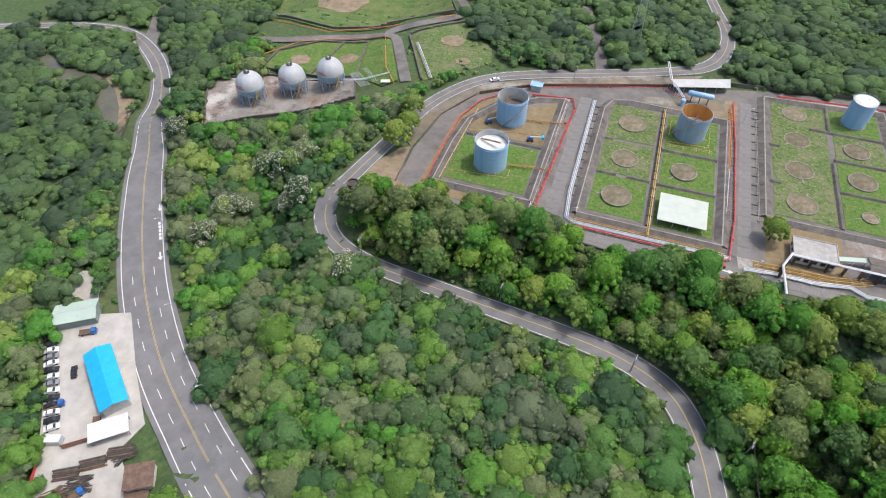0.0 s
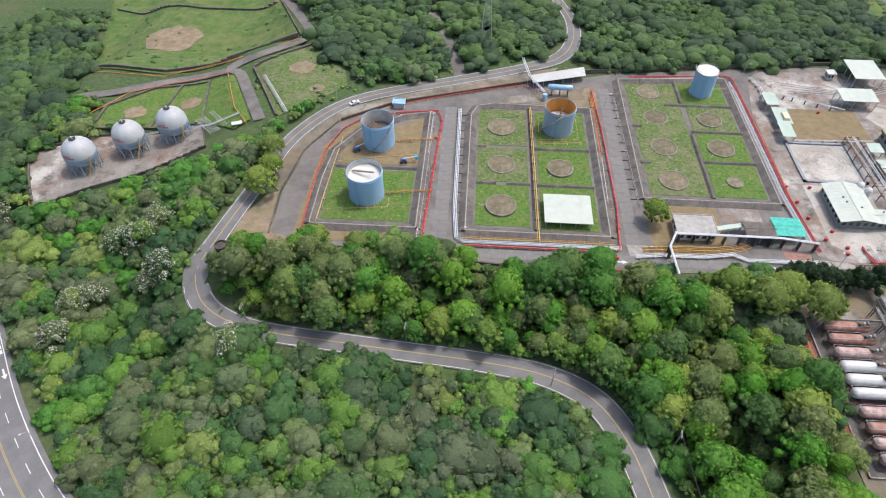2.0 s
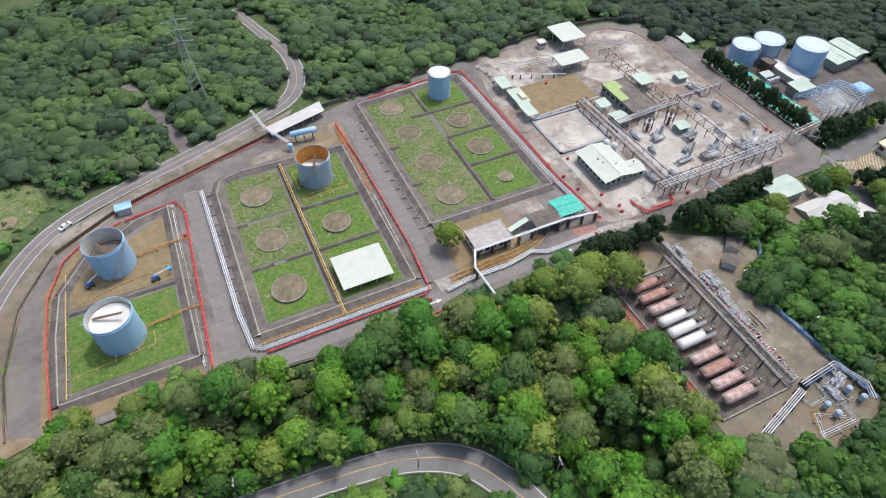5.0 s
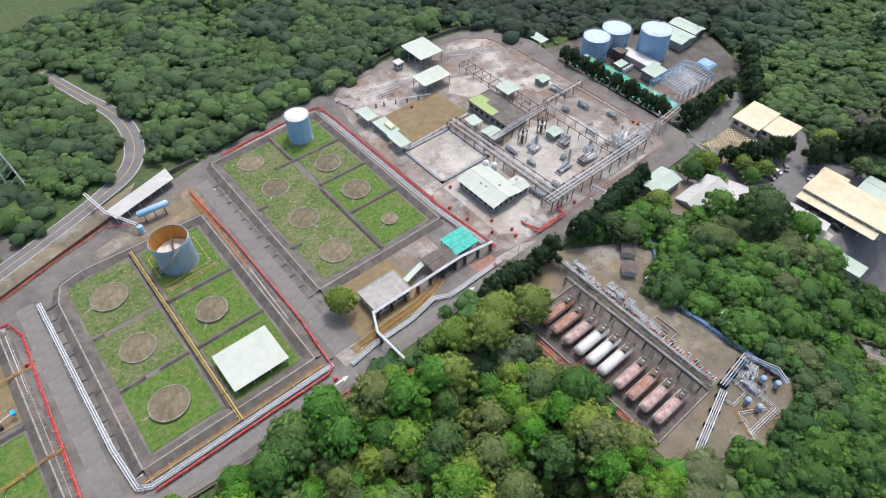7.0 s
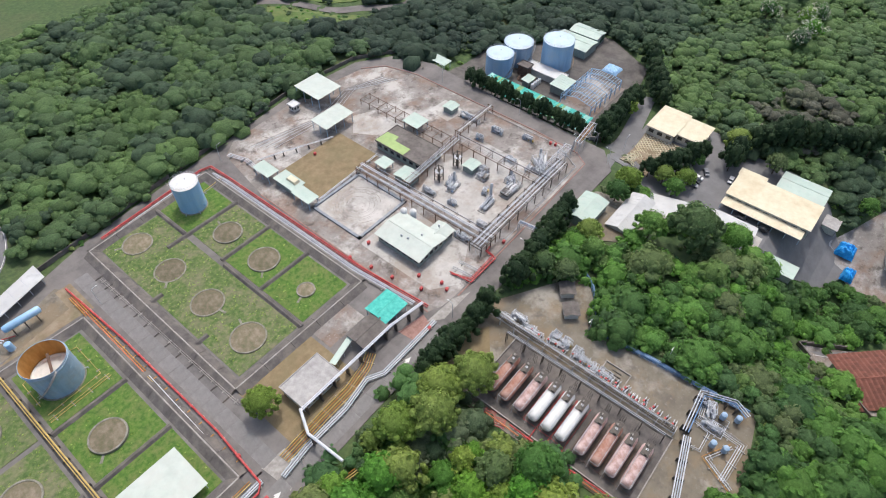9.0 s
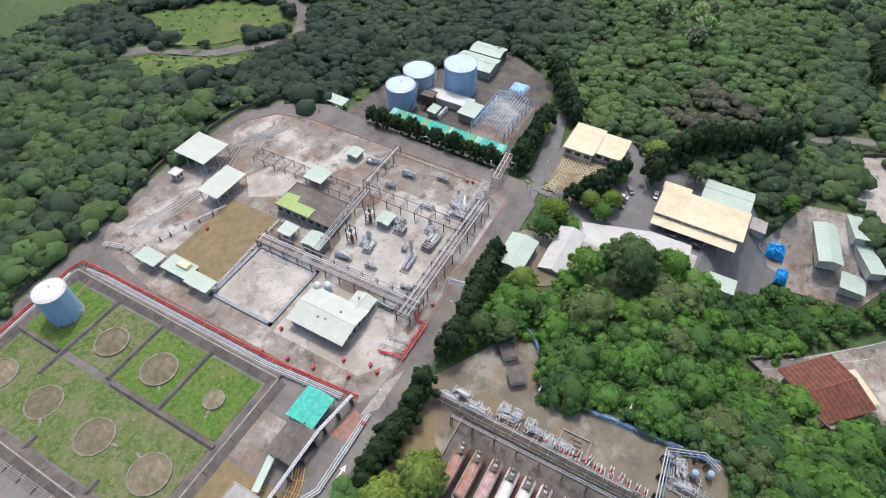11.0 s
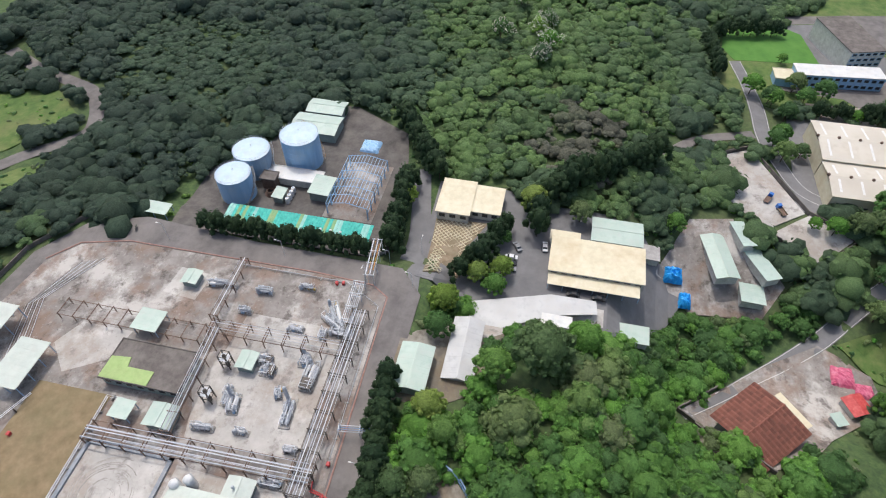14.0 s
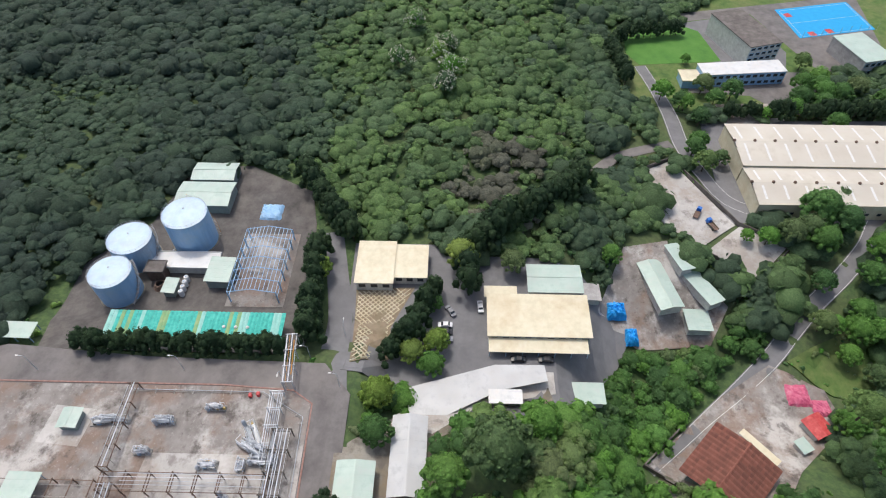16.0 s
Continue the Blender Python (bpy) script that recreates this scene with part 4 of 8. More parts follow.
def bullet(y, paint, label, x0=103.4, x1=116.6, r=1.55):
    """A horizontal pressure vessel on two saddles along x."""
    t = thing("pressure_vessel", label, "pressure vessel", (x0 + x1) / 2, y, 0.35, group="row of ten horizontal vessels")
    L, cz = (x1 - x0) / 2, 2.6
    rings = [(0.05, -L), (r * 0.55, -L + 0.12), (r * 0.87, -L + 0.5), (r, -L + 1.0)] + [(r + (0.03 if k % 2 else 0), -L + 1.0 + (2 * L - 2.0) * k / 6) for k in range(1, 6)] + [(r, L - 1.0), (r * 0.87, L - 0.5), (r * 0.55, L - 0.12), (0.05, L)]
    b = Build().lathe(0, 0, rings, 28)
    b.v = [(z, yy, xx + cz) for xx, yy, z in b.v]
    b.f = [tuple(reversed(f)) for f in b.f]
    part("shell", b, paint, t, smooth=True)
    for sx in (-L * 0.6, L * 0.6):
        part("saddle", Build().box(sx, 0, -0.2, 0.5, 2.6, 1.9, 0, 0.9), "dark_steel", t)
    for sx in (L * 0.55, L * 0.82):
        part("dome", Build().lathe(sx, 0, [(0.45, cz + r - 0.15), (0.45, cz + r + 0.5), (0.6, cz + r + 0.5), (0.6, cz + r + 0.62)], 14), "dark_steel", t)
    pipes = Build()
    for k in range(3):
        pipes.tube([(L * 0.4 + k * 1.1, -0.5 + 0.5 * k, cz + r - 0.1), (L * 0.4 + k * 1.1, -0.5 + 0.5 * k, cz + r + 1.0 + 0.2 * k), (L + 2.2, -0.5 + 0.5 * k, cz + r + 1.0 + 0.2 * k), (L + 2.2, -0.5 + 0.5 * k, 1.0)], 0.07, 6)
    part("pipework", pipes, "dark_steel", t)
    rail = Build()
    for s in (-1, 1):
        for k in range(8):
            rail.box(-L + 2 * L * k / 7, s * 2.0, -0.2, 0.1, 0.1, 1.1)
        rail.tube([(-L, s * 2.0, 0.85), (L, s * 2.0, 0.85)], 0.06, 5)
    rail.tube([(-L - 0.3, -2.0, 0.85), (-L - 0.3, 2.0, 0.85)], 0.06, 5)
    part("guard_rail", rail, "red" if paint == "white_paint" else "brown_steel", t)
    plat = Build().box(L * 0.68, 0, cz + r + 0.15, L * 0.62, 2.0, 0.08)
    for sx in (L * 0.38, L * 0.98):
        for s in (-1, 1):
            plat.box(sx, s, cz + r + 0.15, 0.07, 0.07, 1.1)
    part("platform", plat, "dark_steel", t)
    for s in (-1, 1):
        part("spray_pipe", Build().tube([(-L - 0.6, s * 1.2, cz + r + 0.25), (L * 0.4, s * 1.2, cz + r + 0.25)], 0.06, 5), "galv", t)
    part("spray_pipe", Build().tube([(-L - 0.6, -1.2, cz + r + 0.25), (-L - 0.6, 1.2, cz + r + 0.25)], 0.06, 5), "galv", t)
    part("spray_riser", Build().tube([(-L - 0.6, 1.2, cz + r + 0.25), (-L - 0.6, 1.2, -0.2)], 0.06, 5), "galv", t)
    for k in range(3):
        part("valve_box", Build().box(L * 0.45 + 1.2 * k, 0.3 * (k - 1), cz + r + 0.23, 0.6, 0.7, 0.5), ("dark_steel", "galv", "coping")[k], t)
    return t


for _y, _p, _l in [(122.6, "rusty_vessel", "dull rust-streaked vessel"), (118.2, "rusty_vessel", "rusty pink vessel"), (113.6, "pinkish", "faded pinkish grey vessel"), (109.2, "white_paint", "clean white vessel with dark fittings"), (105.0, "white_paint", "clean white vessel with dark fittings"), (100.8, "white_paint", "clean white vessel with dark fittings"), (95.2, "pinkish", "faded pinkish vessel"), (90.8, "rusty_vessel", "rust-red vessel"), (86.6, "pinkish", "mottled pink vessel"), (82.3, "pinkish", "mottled pink vessel")]:
    bullet(_y, _p, _l + " on saddles in the vessel yard")
draped("pavement", rect_poly(100.5, 78.5, 123.5, 127), "bund", "dark stained concrete pit floor under the vessels", "pavement", 0.35, flat=0.0)
_w = thing("kerb_wall", "low white-topped concrete wall round the vessels", "wall", kind="structure")
for x0, y0, x1, y1 in [(100.5, 78.5, 100.5, 127), (100.5, 127, 123.5, 127), (100.5, 78.5, 123.5, 78.5), (123.5, 78.5, 123.5, 127)]:
    part("wall_run", Build().box((x0 + x1) / 2, (y0 + y1) / 2, 0, abs(x1 - x0) + 0.3, abs(y1 - y0) + 0.3, 0.9), "coping", _w)

# ---- pipe runs and racks ----
def pipe_run(pts, radii, mat, label, spacing=0.5, z=0.6, sleepers=True, name="pipe_run", base=0.08):
    """Parallel pipes along a plan line, each a part, on low concrete sleepers."""
    t = thing(name, label, "pipes", 0, 0, 0)
    p = np.array([q[:2] for q in pts], float)
    zz = [q[2] if len(q) > 2 else z for q in pts]
    d = np.gradient(p, axis=0)
    mit = []
    for i in range(len(p)):
        a = p[i] - p[max(i - 1, 0)] if i else p[1] - p[0]
        b = p[min(i + 1, len(p) - 1)] - p[i] if i < len(p) - 1 else p[-1] - p[-2]
        a, b = a / np.linalg.norm(a), b / np.linalg.norm(b)
        na, nb = np.array([-a[1], a[0]]), np.array([-b[1], b[0]])
        m = na + nb
        mit.append(m / max(0.5, m @ na))
    n = len(radii)
    for k, r in enumerate(radii):
        o = (k - (n - 1) / 2) * spacing
        mm = mat[k] if isinstance(mat, (list, tuple)) else mat
        part("pipe", Build().tube([(p[i][0] + mit[i][0] * o, p[i][1] + mit[i][1] * o, zz[i] + r) for i in range(len(p))], r, 8), mm, t, smooth=True)
    if sleepers:
        for i in range(len(p) - 1):
            L = np.linalg.norm(p[i + 1] - p[i])
            u = (p[i + 1] - p[i]) / L
            ang = math.degrees(math.atan2(u[1], u[0]))
            for s in np.arange(1.5, L - 0.5, 5.0):
                q = p[i] + u * s
                h = zz[i] + (zz[i + 1] - zz[i]) * s / L
                part("sleeper", Build().box(q[0], q[1], base - 0.1, 0.3, n * spacing + 0.5, h - base + 0.1, ang), "coping" if h < 1.2 else "dark_steel", t)
    return t


_lt = "long painted pipes on concrete sleepers beside the works road"
pipe_run([(-18.2, 149.5), (-16.2, 200), (-15.4, 217), (-17.5, 224), (-35, 221.5)], [0.24, 0.14], ["red", "red"], "red fire main with a thinner red pipe beside the bund")
pipe_run([(-19.6, 152), (-19.0, 220)], [0.12, 0.12], ["coping", "white_pipe"], "thin pale pipes beside the bund")
pipe_run([(-33, 219.6), (-20.4, 222.8), (-18.6, 222.2)], [0.16, 0.16, 0.16], "white_pipe", "three white pipes along the bund")
pipe_run([(-59.5, 151), (-60.4, 176), (-59.6, 196), (-54.8, 210.5), (-47, 218), (-36, 221.5)], [0.26], "red", "red fire main along the curved works road")
pipe_run([(-44, 149.6), (-20, 149.2)], [0.3], "red", "thick red main beside the road")
pipe_run([(-8.4, 226), (-7.6, 166), (-6.4, 152.6), (-3.5, 150.9), (49, 151.2)], [0.2, 0.2, 0.24], ["galv", "white_pipe", "galv"], _lt, 0.55)
pipe_run([(-3, 149.3), (46.5, 149.4), (48.4, 151), (49.8, 170), (49.4, 215), (48, 244)], [0.3], "red", "thick red fire main round the tank block")
pipe_run([(-4.5, 153.0), (47, 153.1)], [0.14, 0.14], ["yellow", "rust"], "yellow and rusty pipes along the bund foot", 0.6)
pipe_run([(21.4, 152.5, 0.9), (21.4, 156, 1.4), (20.8, 228, 1.4)], [0.22, 0.12], ["yellow", "yellow"], "yellow pipes laid along the dividing wall", 0.6)
pipe_run([(47.2, 200), (47.4, 240)], [0.16, 0.16, 0.16], ["rust", "orange", "rust"], "rusty orange pipes beside the works road", 0.6)
pipe_run([(46.6, 160), (47.0, 182), (47.4, 198)], [0.11, 0.11], ["white_pipe", "yellow"], "thin pale pipes beside the works road", 0.5)
pipe_run([(114.6, 154), (112.4, 180), (111.6, 245), (111.2, 257.5), (107, 258.6), (66, 255)], [0.26, 0.14], ["red", "red"], "red fire main round the far tank block", 0.6)
pipe_run([(112.6, 158), (110.4, 182), (109.8, 246), (109, 254)], [0.16, 0.2, 0.16, 0.2], ["white_pipe", "galv", "white_pipe", "coping"], "four pale pipes beside the works road", 0.55)
pipe_run([(68, 253.4), (106, 257.0)], [0.2, 0.2], ["white_pipe", "white_pipe"], "two white pipes along the back wall", 0.6)
pipe_run([(58.2, 172), (57.6, 212), (57.0, 240)], [0.1, 0.1], ["coping", "coping"], "thin grey pipes along the road gutter", 0.5, z=0.3)
pipe_run([(53, 148.0), (62, 149.2), (75.5, 149.2), (85.2, 151), (89.7, 148.6), (103, 148.8), (112, 149)], [0.22, 0.22, 0.22], ["galv", "white_pipe", "galv"], "silver pipes bending along the road edge", 0.6)
pipe_run([(56, 151.4), (70, 152.2), (80, 152.4), (88, 154), (92, 156)], [0.14, 0.14, 0.14, 0.14, 0.14], ["yellow", "rust", "yellow", "rust", "yellow"], "yellow and rusty pipes in a shallow trench", 0.7, z=0.35)
pipe_run([(26, 140.2), (46, 140.4), (60, 136.4), (72, 134)], [0.14, 0.14, 0.14], ["yellow", "yellow", "rust"], "yellow pipes at the wood's edge", 0.6, z=0.5)
pipe_run([(36, 141.8), (58, 141.4)], [0.26], "red", "red main beside the road's edge")
pipe_run([(66.8, 156.2, 4.0), (101, 156.2, 4.0), (113, 154.5, 4.0)], [0.22, 0.22], "white_pipe", "pair of white overhead pipes on posts")
pipe_run([(66.8, 156.4, 4.2), (63.6, 149.8, 4.2), (64.4, 138.2, 3.8)], [0.42], "white_pipe", "thick white duct crossing over the road on posts", name="pipe_bridge")
pipe_run([(129.4, 157.4), (130.2, 149.6), (143.2, 149.6), (143.6, 153.6), (146, 154)], [0.24], "red", "bright red pipe loop on the corner of the yard")
for _o in (0, 3.2):
    pipe_run([(131.5 + _o, 158), (132.5 + _o, 150.5)], [0.12, 0.12], "galv", "short grey pipes inside the red loop", 0.7)
# a pale line of pipes and the fence along the vessel yard
pipe_run([(125.5, 76, 2.2), (104, 70, 1.2)], [0.16, 0.16, 0.16, 0.16], ["white_pipe", "galv", "galv", "white_pipe"], "pale pipes leading out of the vessel yard", 0.55)
pipe_run([(126, 77, 3), (139, 78, 3), (142, 70, 3), (140, 66, 3)], [0.16, 0.16, 0.16], ["fence_blue", "galv", "galv"], "blue and grey pipes on posts", 0.7)
pipe_run([(131, 74, 0.8), (137, 74, 0.8), (137, 69, 0.8), (131, 69, 0.8), (131, 74, 0.8)], [0.12], "galv", "square loop of galvanised pipe")
pipe_run([(120, 62), (124, 70), (131, 66)], [0.12, 0.12, 0.12], ["galv", "white_pipe", "rust"], "loose rows of thin pipes on the ground", 0.6)
pipe_run([(99.2, 80), (98.6, 104), (98.4, 120)], [0.16], "orange", "orange main along the vessel yard's edge")
# the lines at the sphere yard and fields
_s = lambda x, y, dz=0.6: (x, y, zat(x, y) + dz)
pipe_run([_s(-186, 197), _s(-170, 168)], [0.2], "orange", "orange main along the sphere yard", sleepers=False)
pipe_run([_s(-184, 199), _s(-172, 222), _s(-160, 240), _s(-148, 246.5), _s(-130, 253), _s(-118, 254), _s(-104, 222), _s(-95, 210)], [0.2], "orange", "orange main round the sphere fields", sleepers=False)
pipe_run([_s(-210, 280), _s(-186, 258), _s(-150, 254), _s(-122, 263), _s(-92, 287)], [0.2], "orange", "orange main along the large field", sleepers=False)
pipe_run([_s(-98, 247, 0.8), _s(-89, 232, 0.8), _s(-81, 219, 0.8)], [0.18, 0.18, 0.18], ["coping", "galv", "white_pipe"], "pale pipes beside the lane", 0.6, sleepers=False)
pipe_run([_s(-146, 208, 1.0), _s(-112, 212, 1.0), _s(-100, 217, 1.0)], [0.16, 0.16], ["white_pipe", "galv"], "pale pipes behind the gas spheres", 0.6, sleepers=False)
# yellow frames and rails round the tanks on the lawn
pipe_run([(-55.4, 157, 0.9), (-54.8, 187), (-54.2, 204)], [0.18], "yellow", "yellow pipe along the inner bund")
pipe_run([(-54, 189.6), (-41, 192.6), (-27, 195), (-24, 195.4)], [0.1], "yellow", "thin yellow pipe across the gravel", z=0.4)
pipe_run([(-54, 163.5), (-40, 165.0), (-31.5, 166), (-31.5, 171)], [0.09], "yellow", "thin yellow pipe across the lawn", z=0.4)
pipe_run([(-33, 173, 0.7), (-22, 174, 1.4), (-16, 174.2, 1.0)], [0.12, 0.12], ["rust", "rust"], "rusty pipes from tank to main", 0.5)
pipe_run([(-33, 203, 0.7), (-22, 204, 1.4), (-16, 204.2, 1.0)], [0.12, 0.12], ["rust", "rust"], "rusty pipes from tank to main", 0.5)
pipe_run([(24, 212), (24, 222), (30, 224), (39.5, 222), (39.5, 209), (24, 208)], [0.1], "yellow", "yellow pipe round the tank", z=0.5)
pipe_run([(23.5, 206.0), (41, 206.8)], [0.09, 0.09], "yellow", "thin yellow pipes across the lawn", 0.9, z=0.35)
pipe_run([(100, 248), (106, 248.6), (110, 248.6, 1.2)], [0.1, 0.1], ["coping", "yellow"], "thin pipes from the tank", 0.8)


def pipe_rack(x0, y0, x1, y1, h, width, pipes, mat, label, pitch=6.0, tiers=1, steel="brown_steel"):
    """Portal frames with pipes lying across them; each frame and each pipe a part."""
    L = math.hypot(x1 - x0, y1 - y0)
    t = thing("pipe_rack", label, "pipe rack", x0, y0, 0.14, math.degrees(math.atan2(y1 - y0, x1 - x0)))
    n = max(1, round(L / pitch))
    for k in range(n + 1):
        b = Build()
        for s in (-1, 1):
            b.box(L * k / n, s * width / 2, -0.1, 0.22, 0.22, h + 0.1)
        for q in range(tiers):
            b.box(L * k / n, 0, h - 0.22 - 1.4 * q, 0.2, width + 0.6, 0.22)
        part("frame", b, steel, t)
    for s in (-1, 1):
        part("beam", Build().box(L / 2, s * width / 2, h - 0.65, L, 0.14, 0.2), steel, t)
    rng = random.Random(int(x0 * 7 + y0))
    for k in range(pipes):
        r = rng.choice((0.07, 0.1, 0.15))
        q = -width / 2 + (k + 0.5) * width / pipes
        a, c = (0, L) if rng.random() < 0.7 else (L * rng.uniform(0, 0.2), L * rng.uniform(0.75, 1))
        tier = 0 if tiers == 1 or rng.random() < 0.6 else 1
        mm = mat if isinstance(mat, str) else rng.choice(mat)
        zz = h - 1.4 * tier + r
        pts = [(a, q, zz), (c, q, zz)]
        if rng.random() < 0.35:
            pts = [(a, q, 0.4)] + pts
        part("pipe", Build().tube(pts, r, 8), mm, t, smooth=True)
    return t


_pale = ["white_pipe", "galv", "white_pipe", "galv", "coping"]
pipe_rack(145.6, 213, 146.6, 154, 4.0, 5.0, 7, _pale, "brown steel pipe rack carrying pale pipes across the process area", 5.4, 2)
pipe_rack(141, 156.2, 194, 156.8, 4.6, 4.6, 9, ["white_pipe", "white_pipe", "galv"], "broad pipe rack carrying many white pipes along the road", 5.5, 2, "dark_steel")
pipe_rack(180.6, 197, 180.8, 158, 4.2, 4.4, 5, _pale, "pipe rack with pale pipes across the process yard", 5.5, 2)
pipe_rack(178.4, 243, 178.4, 199, 2.8, 5.4, 2, ["brown_steel", "coping"], "empty brown steel pipe rack on the concrete", 5.0, 1)
pipe_rack(149, 193.4, 180, 195.2, 4.2, 3.0, 5, _pale, "pipe rack with pale pipes beside the dark roof", 5.0, 1)
pipe_rack(184, 198, 206, 198.4, 3.6, 2.4, 4, _pale, "short pipe rack leading to the edge of the yard", 5.5)
pipe_rack(186, 159.5, 204.5, 160.5, 3.8, 3.2, 6, ["white_pipe", "galv"], "pipe rack end with white pipes", 4.5, 2, "galv")
pipe_rack(206.5, 158, 221, 159.5, 5.0, 2.6, 4, ["white_pipe", "galv", "rust"], "pipe bridge over the works road", 4.5, 1, "galv")
pipe_rack(159, 151.5, 160.5, 141, 4.0, 1.6, 3, ["white_pipe", "fence_blue"], "small pipe bridge across the road", 5.0, 1, "galv")
pipe_run([(124, 246, 1.8), (132, 243, 1.8), (152, 234.5, 1.8)], [0.1, 0.1], ["white_pipe", "white_pipe"], "thin white pipes on blue posts", 0.5)
for _k in range(4):
    pipe_run([(128 + 2 * _k, 256 - 2.5 * _k, 0.4), (158 + 2 * _k, 249.5 - _k, 0.4), (178 + _k, 256 - _k, 0.4), (196 + _k, 250 - 2 * _k, 0.4)], [0.09, 0.09], ["white_pipe", "coping"], "thin pale pipes lying over the concrete", 0.7, sleepers=False)
pipe_run([(119.5, 258, 1.0), (122, 250, 1.0), (121, 240, 1.0)], [0.14, 0.14, 0.14], "white_pipe", "white pipes on the yard's corner", 0.7)
pipe_run([(125.0, 213.4, 1.0), (155.8, 214.8, 1.0), (155.8, 210, 1.0)], [0.12, 0.12], ["white_pipe", "white_pipe"], "thin white pipes along the gravel bed", 0.5)


def skid(x, y, turn, seed, label, vessels=2, column=0.0, size=(6.0, 3.0), cooler=False):
    """A steel skid with vessels, pumps, pipework and sometimes a tall column."""
    rng = random.Random(seed)
    t = thing("process_skid", label, "process equipment", x, y, 0.14, turn)
    part("base_frame", Build().box(0, 0, -0.05, size[0], size[1], 0.35), "coping", t)
    for k in range(vessels):
        vy = -size[1] / 2 + (k + 0.6) * size[1] / (vessels + 0.2)
        L, r = size[0] * rng.uniform(0.3, 0.4), rng.uniform(0.35, 0.6)
        b = Build().lathe(0, 0, [(0.05, -L), (r * 0.7, -L + 0.12), (r, -L + 0.4), (r, L - 0.4), (r * 0.7, L - 0.12), (0.05, L)], 16)
        b.v = [(z + rng.uniform(-0.0, 0.0), yy + vy, xx + 1.1 + 0.1 * k) for xx, yy, z in b.v]
        b.f = [tuple(reversed(f)) for f in b.f]
        part("vessel", b, rng.choice(["galv", "galv", "white_paint"]), t, smooth=True)
        part("cradle", Build().box(0, vy, 0.2, L, 0.5, 0.6), "dark_steel", t)
    for k in range(3):
        px = rng.uniform(-0.4, 0.4) * size[0]
        part("pump", Build().box(px, rng.uniform(-0.4, 0.4) * size[1], 0.25, 0.9, 0.6, 0.8, 0, 0.7), rng.choice(["dark_steel", "sphere", "yellow"]), t)
    for k in range(22):
        a = (rng.uniform(-0.5, 0.5) * size[0], rng.uniform(-0.5, 0.5) * size[1])
        c = (rng.uniform(-0.5, 0.5) * size[0], rng.uniform(-0.5, 0.5) * size[1])
        hh = rng.uniform(1.2, 2.6)
        part("pipe", Build().tube([(*a, 0.3), (*a, hh), (c[0], a[1], hh), (*c, hh), (*c, 0.4)], rng.choice((0.07, 0.1)), 6), rng.choice(["galv", "white_pipe", "galv"]), t)
    if column:
        cb = Build().lathe(size[0] * 0.42, size[1] * 0.3, [(0.5, 0.0), (0.5, column), (0.35, column + 0.3), (0.1, column + 0.45)], 18)
        part("column", cb, "galv", t, smooth=True)
        lad = Build()
        for s in (-0.22, 0.22):
            lad.box(size[0] * 0.42 + 0.62, size[1] * 0.3 + s, 0, 0.06, 0.06, column)
        for q in range(int(column / 0.45)):
            lad.box(size[0] * 0.42 + 0.62, size[1] * 0.3, 0.3 + q * 0.45, 0.05, 0.44, 0.05)
        part("ladder", lad, "galv", t)
    if cooler:
        part("fan_box", Build().box(-size[0] * 0.3, 0, 1.2, size[0] * 0.35, size[1] * 0.8, 0.8), "dark_steel", t)
        for sx in (-0.42, -0.18):
            for sy in (-0.35, 0.35):
                part("leg", Build().box(size[0] * sx, size[1] * sy, 0.2, 0.15, 0.15, 1.0), "galv", t)
    return t


def steel_tower(x, y, h=6.0):
    t = thing("stack_frame", "dark braced steel frame round a slim column", "process equipment", x, y, 0.14)
    for a, b in itertools.product((-1, 1), (-1, 1)):
        part("post", Build().box(a * 1.1, b * 1.1, -0.05, 0.28, 0.28, h), "dark_steel", t)
    for z in (h * 0.35, h * 0.68, h - 0.2):
        r = Build()
        for s in (-1, 1):
            r.box(0, s * 1.1, z, 2.2, 0.18, 0.18)
            r.box(s * 1.1, 0, z, 0.18, 2.2, 0.18)
        part("ring_beam", r, "dark_steel", t)
    part("column", Build().lathe(0, 0, [(0.55, 0), (0.55, h - 0.8), (0.2, h - 0.3)], 14), "dark_steel", t, smooth=True)
    part("platform", Build().box(0, 0, h * 0.68 + 0.18, 2.6, 2.6, 0.08), "galv", t)
    return t


draped("pavement", [(150, 160), (189, 160), (189, 190), (176, 191), (172, 200), (158, 192), (150, 190)], "pale_concrete", "pale newer concrete under the process skids", "pavement", 0.17, flat=0.0)
draped("pavement", [(120, 158), (128, 152), (142, 160), (143, 188), (120, 188)], "pale_concrete", "pale sandy concrete beside the control building", "pavement", 0.17, flat=0.0)
draped("pavement", [(166, 222), (176, 220), (176, 236), (168, 240), (160, 232)], "pale_concrete", "pale washed concrete patch", "pavement", 0.17, flat=0.0)
draped("pavement", [(190, 208), (200, 207), (201, 218), (191, 219)], "pale_concrete", "pale concrete patch under the green cabin", "pavement", 0.17, flat=0.0)
draped("pavement", rect_poly(126, 214.5, 156.5, 236.2), "gravel", "flat bed of brown gravel", "pavement", 0.2, flat=0.0)
draped("pavement", rect_poly(121.5, 190, 144, 212.6), "pale_concrete", "pale concrete pit floor with round tyre stains", "pavement", 0.2, flat=0.0)
_w = thing("pit_wall", "low blue-grey concrete wall round the stained pit", "wall", kind="structure")
for x0, y0, x1, y1 in [(121.5, 190, 144, 190), (121.5, 212.6, 144, 212.6), (121.5, 190, 121.5, 212.6), (144, 190, 144, 212.6)]:
    part("wall_run", Build().box((x0 + x1) / 2, (y0 + y1) / 2, 0.1, abs(x1 - x0) + 1.0, abs(y1 - y0) + 1.0, 0.7), "blue_concrete", _w)
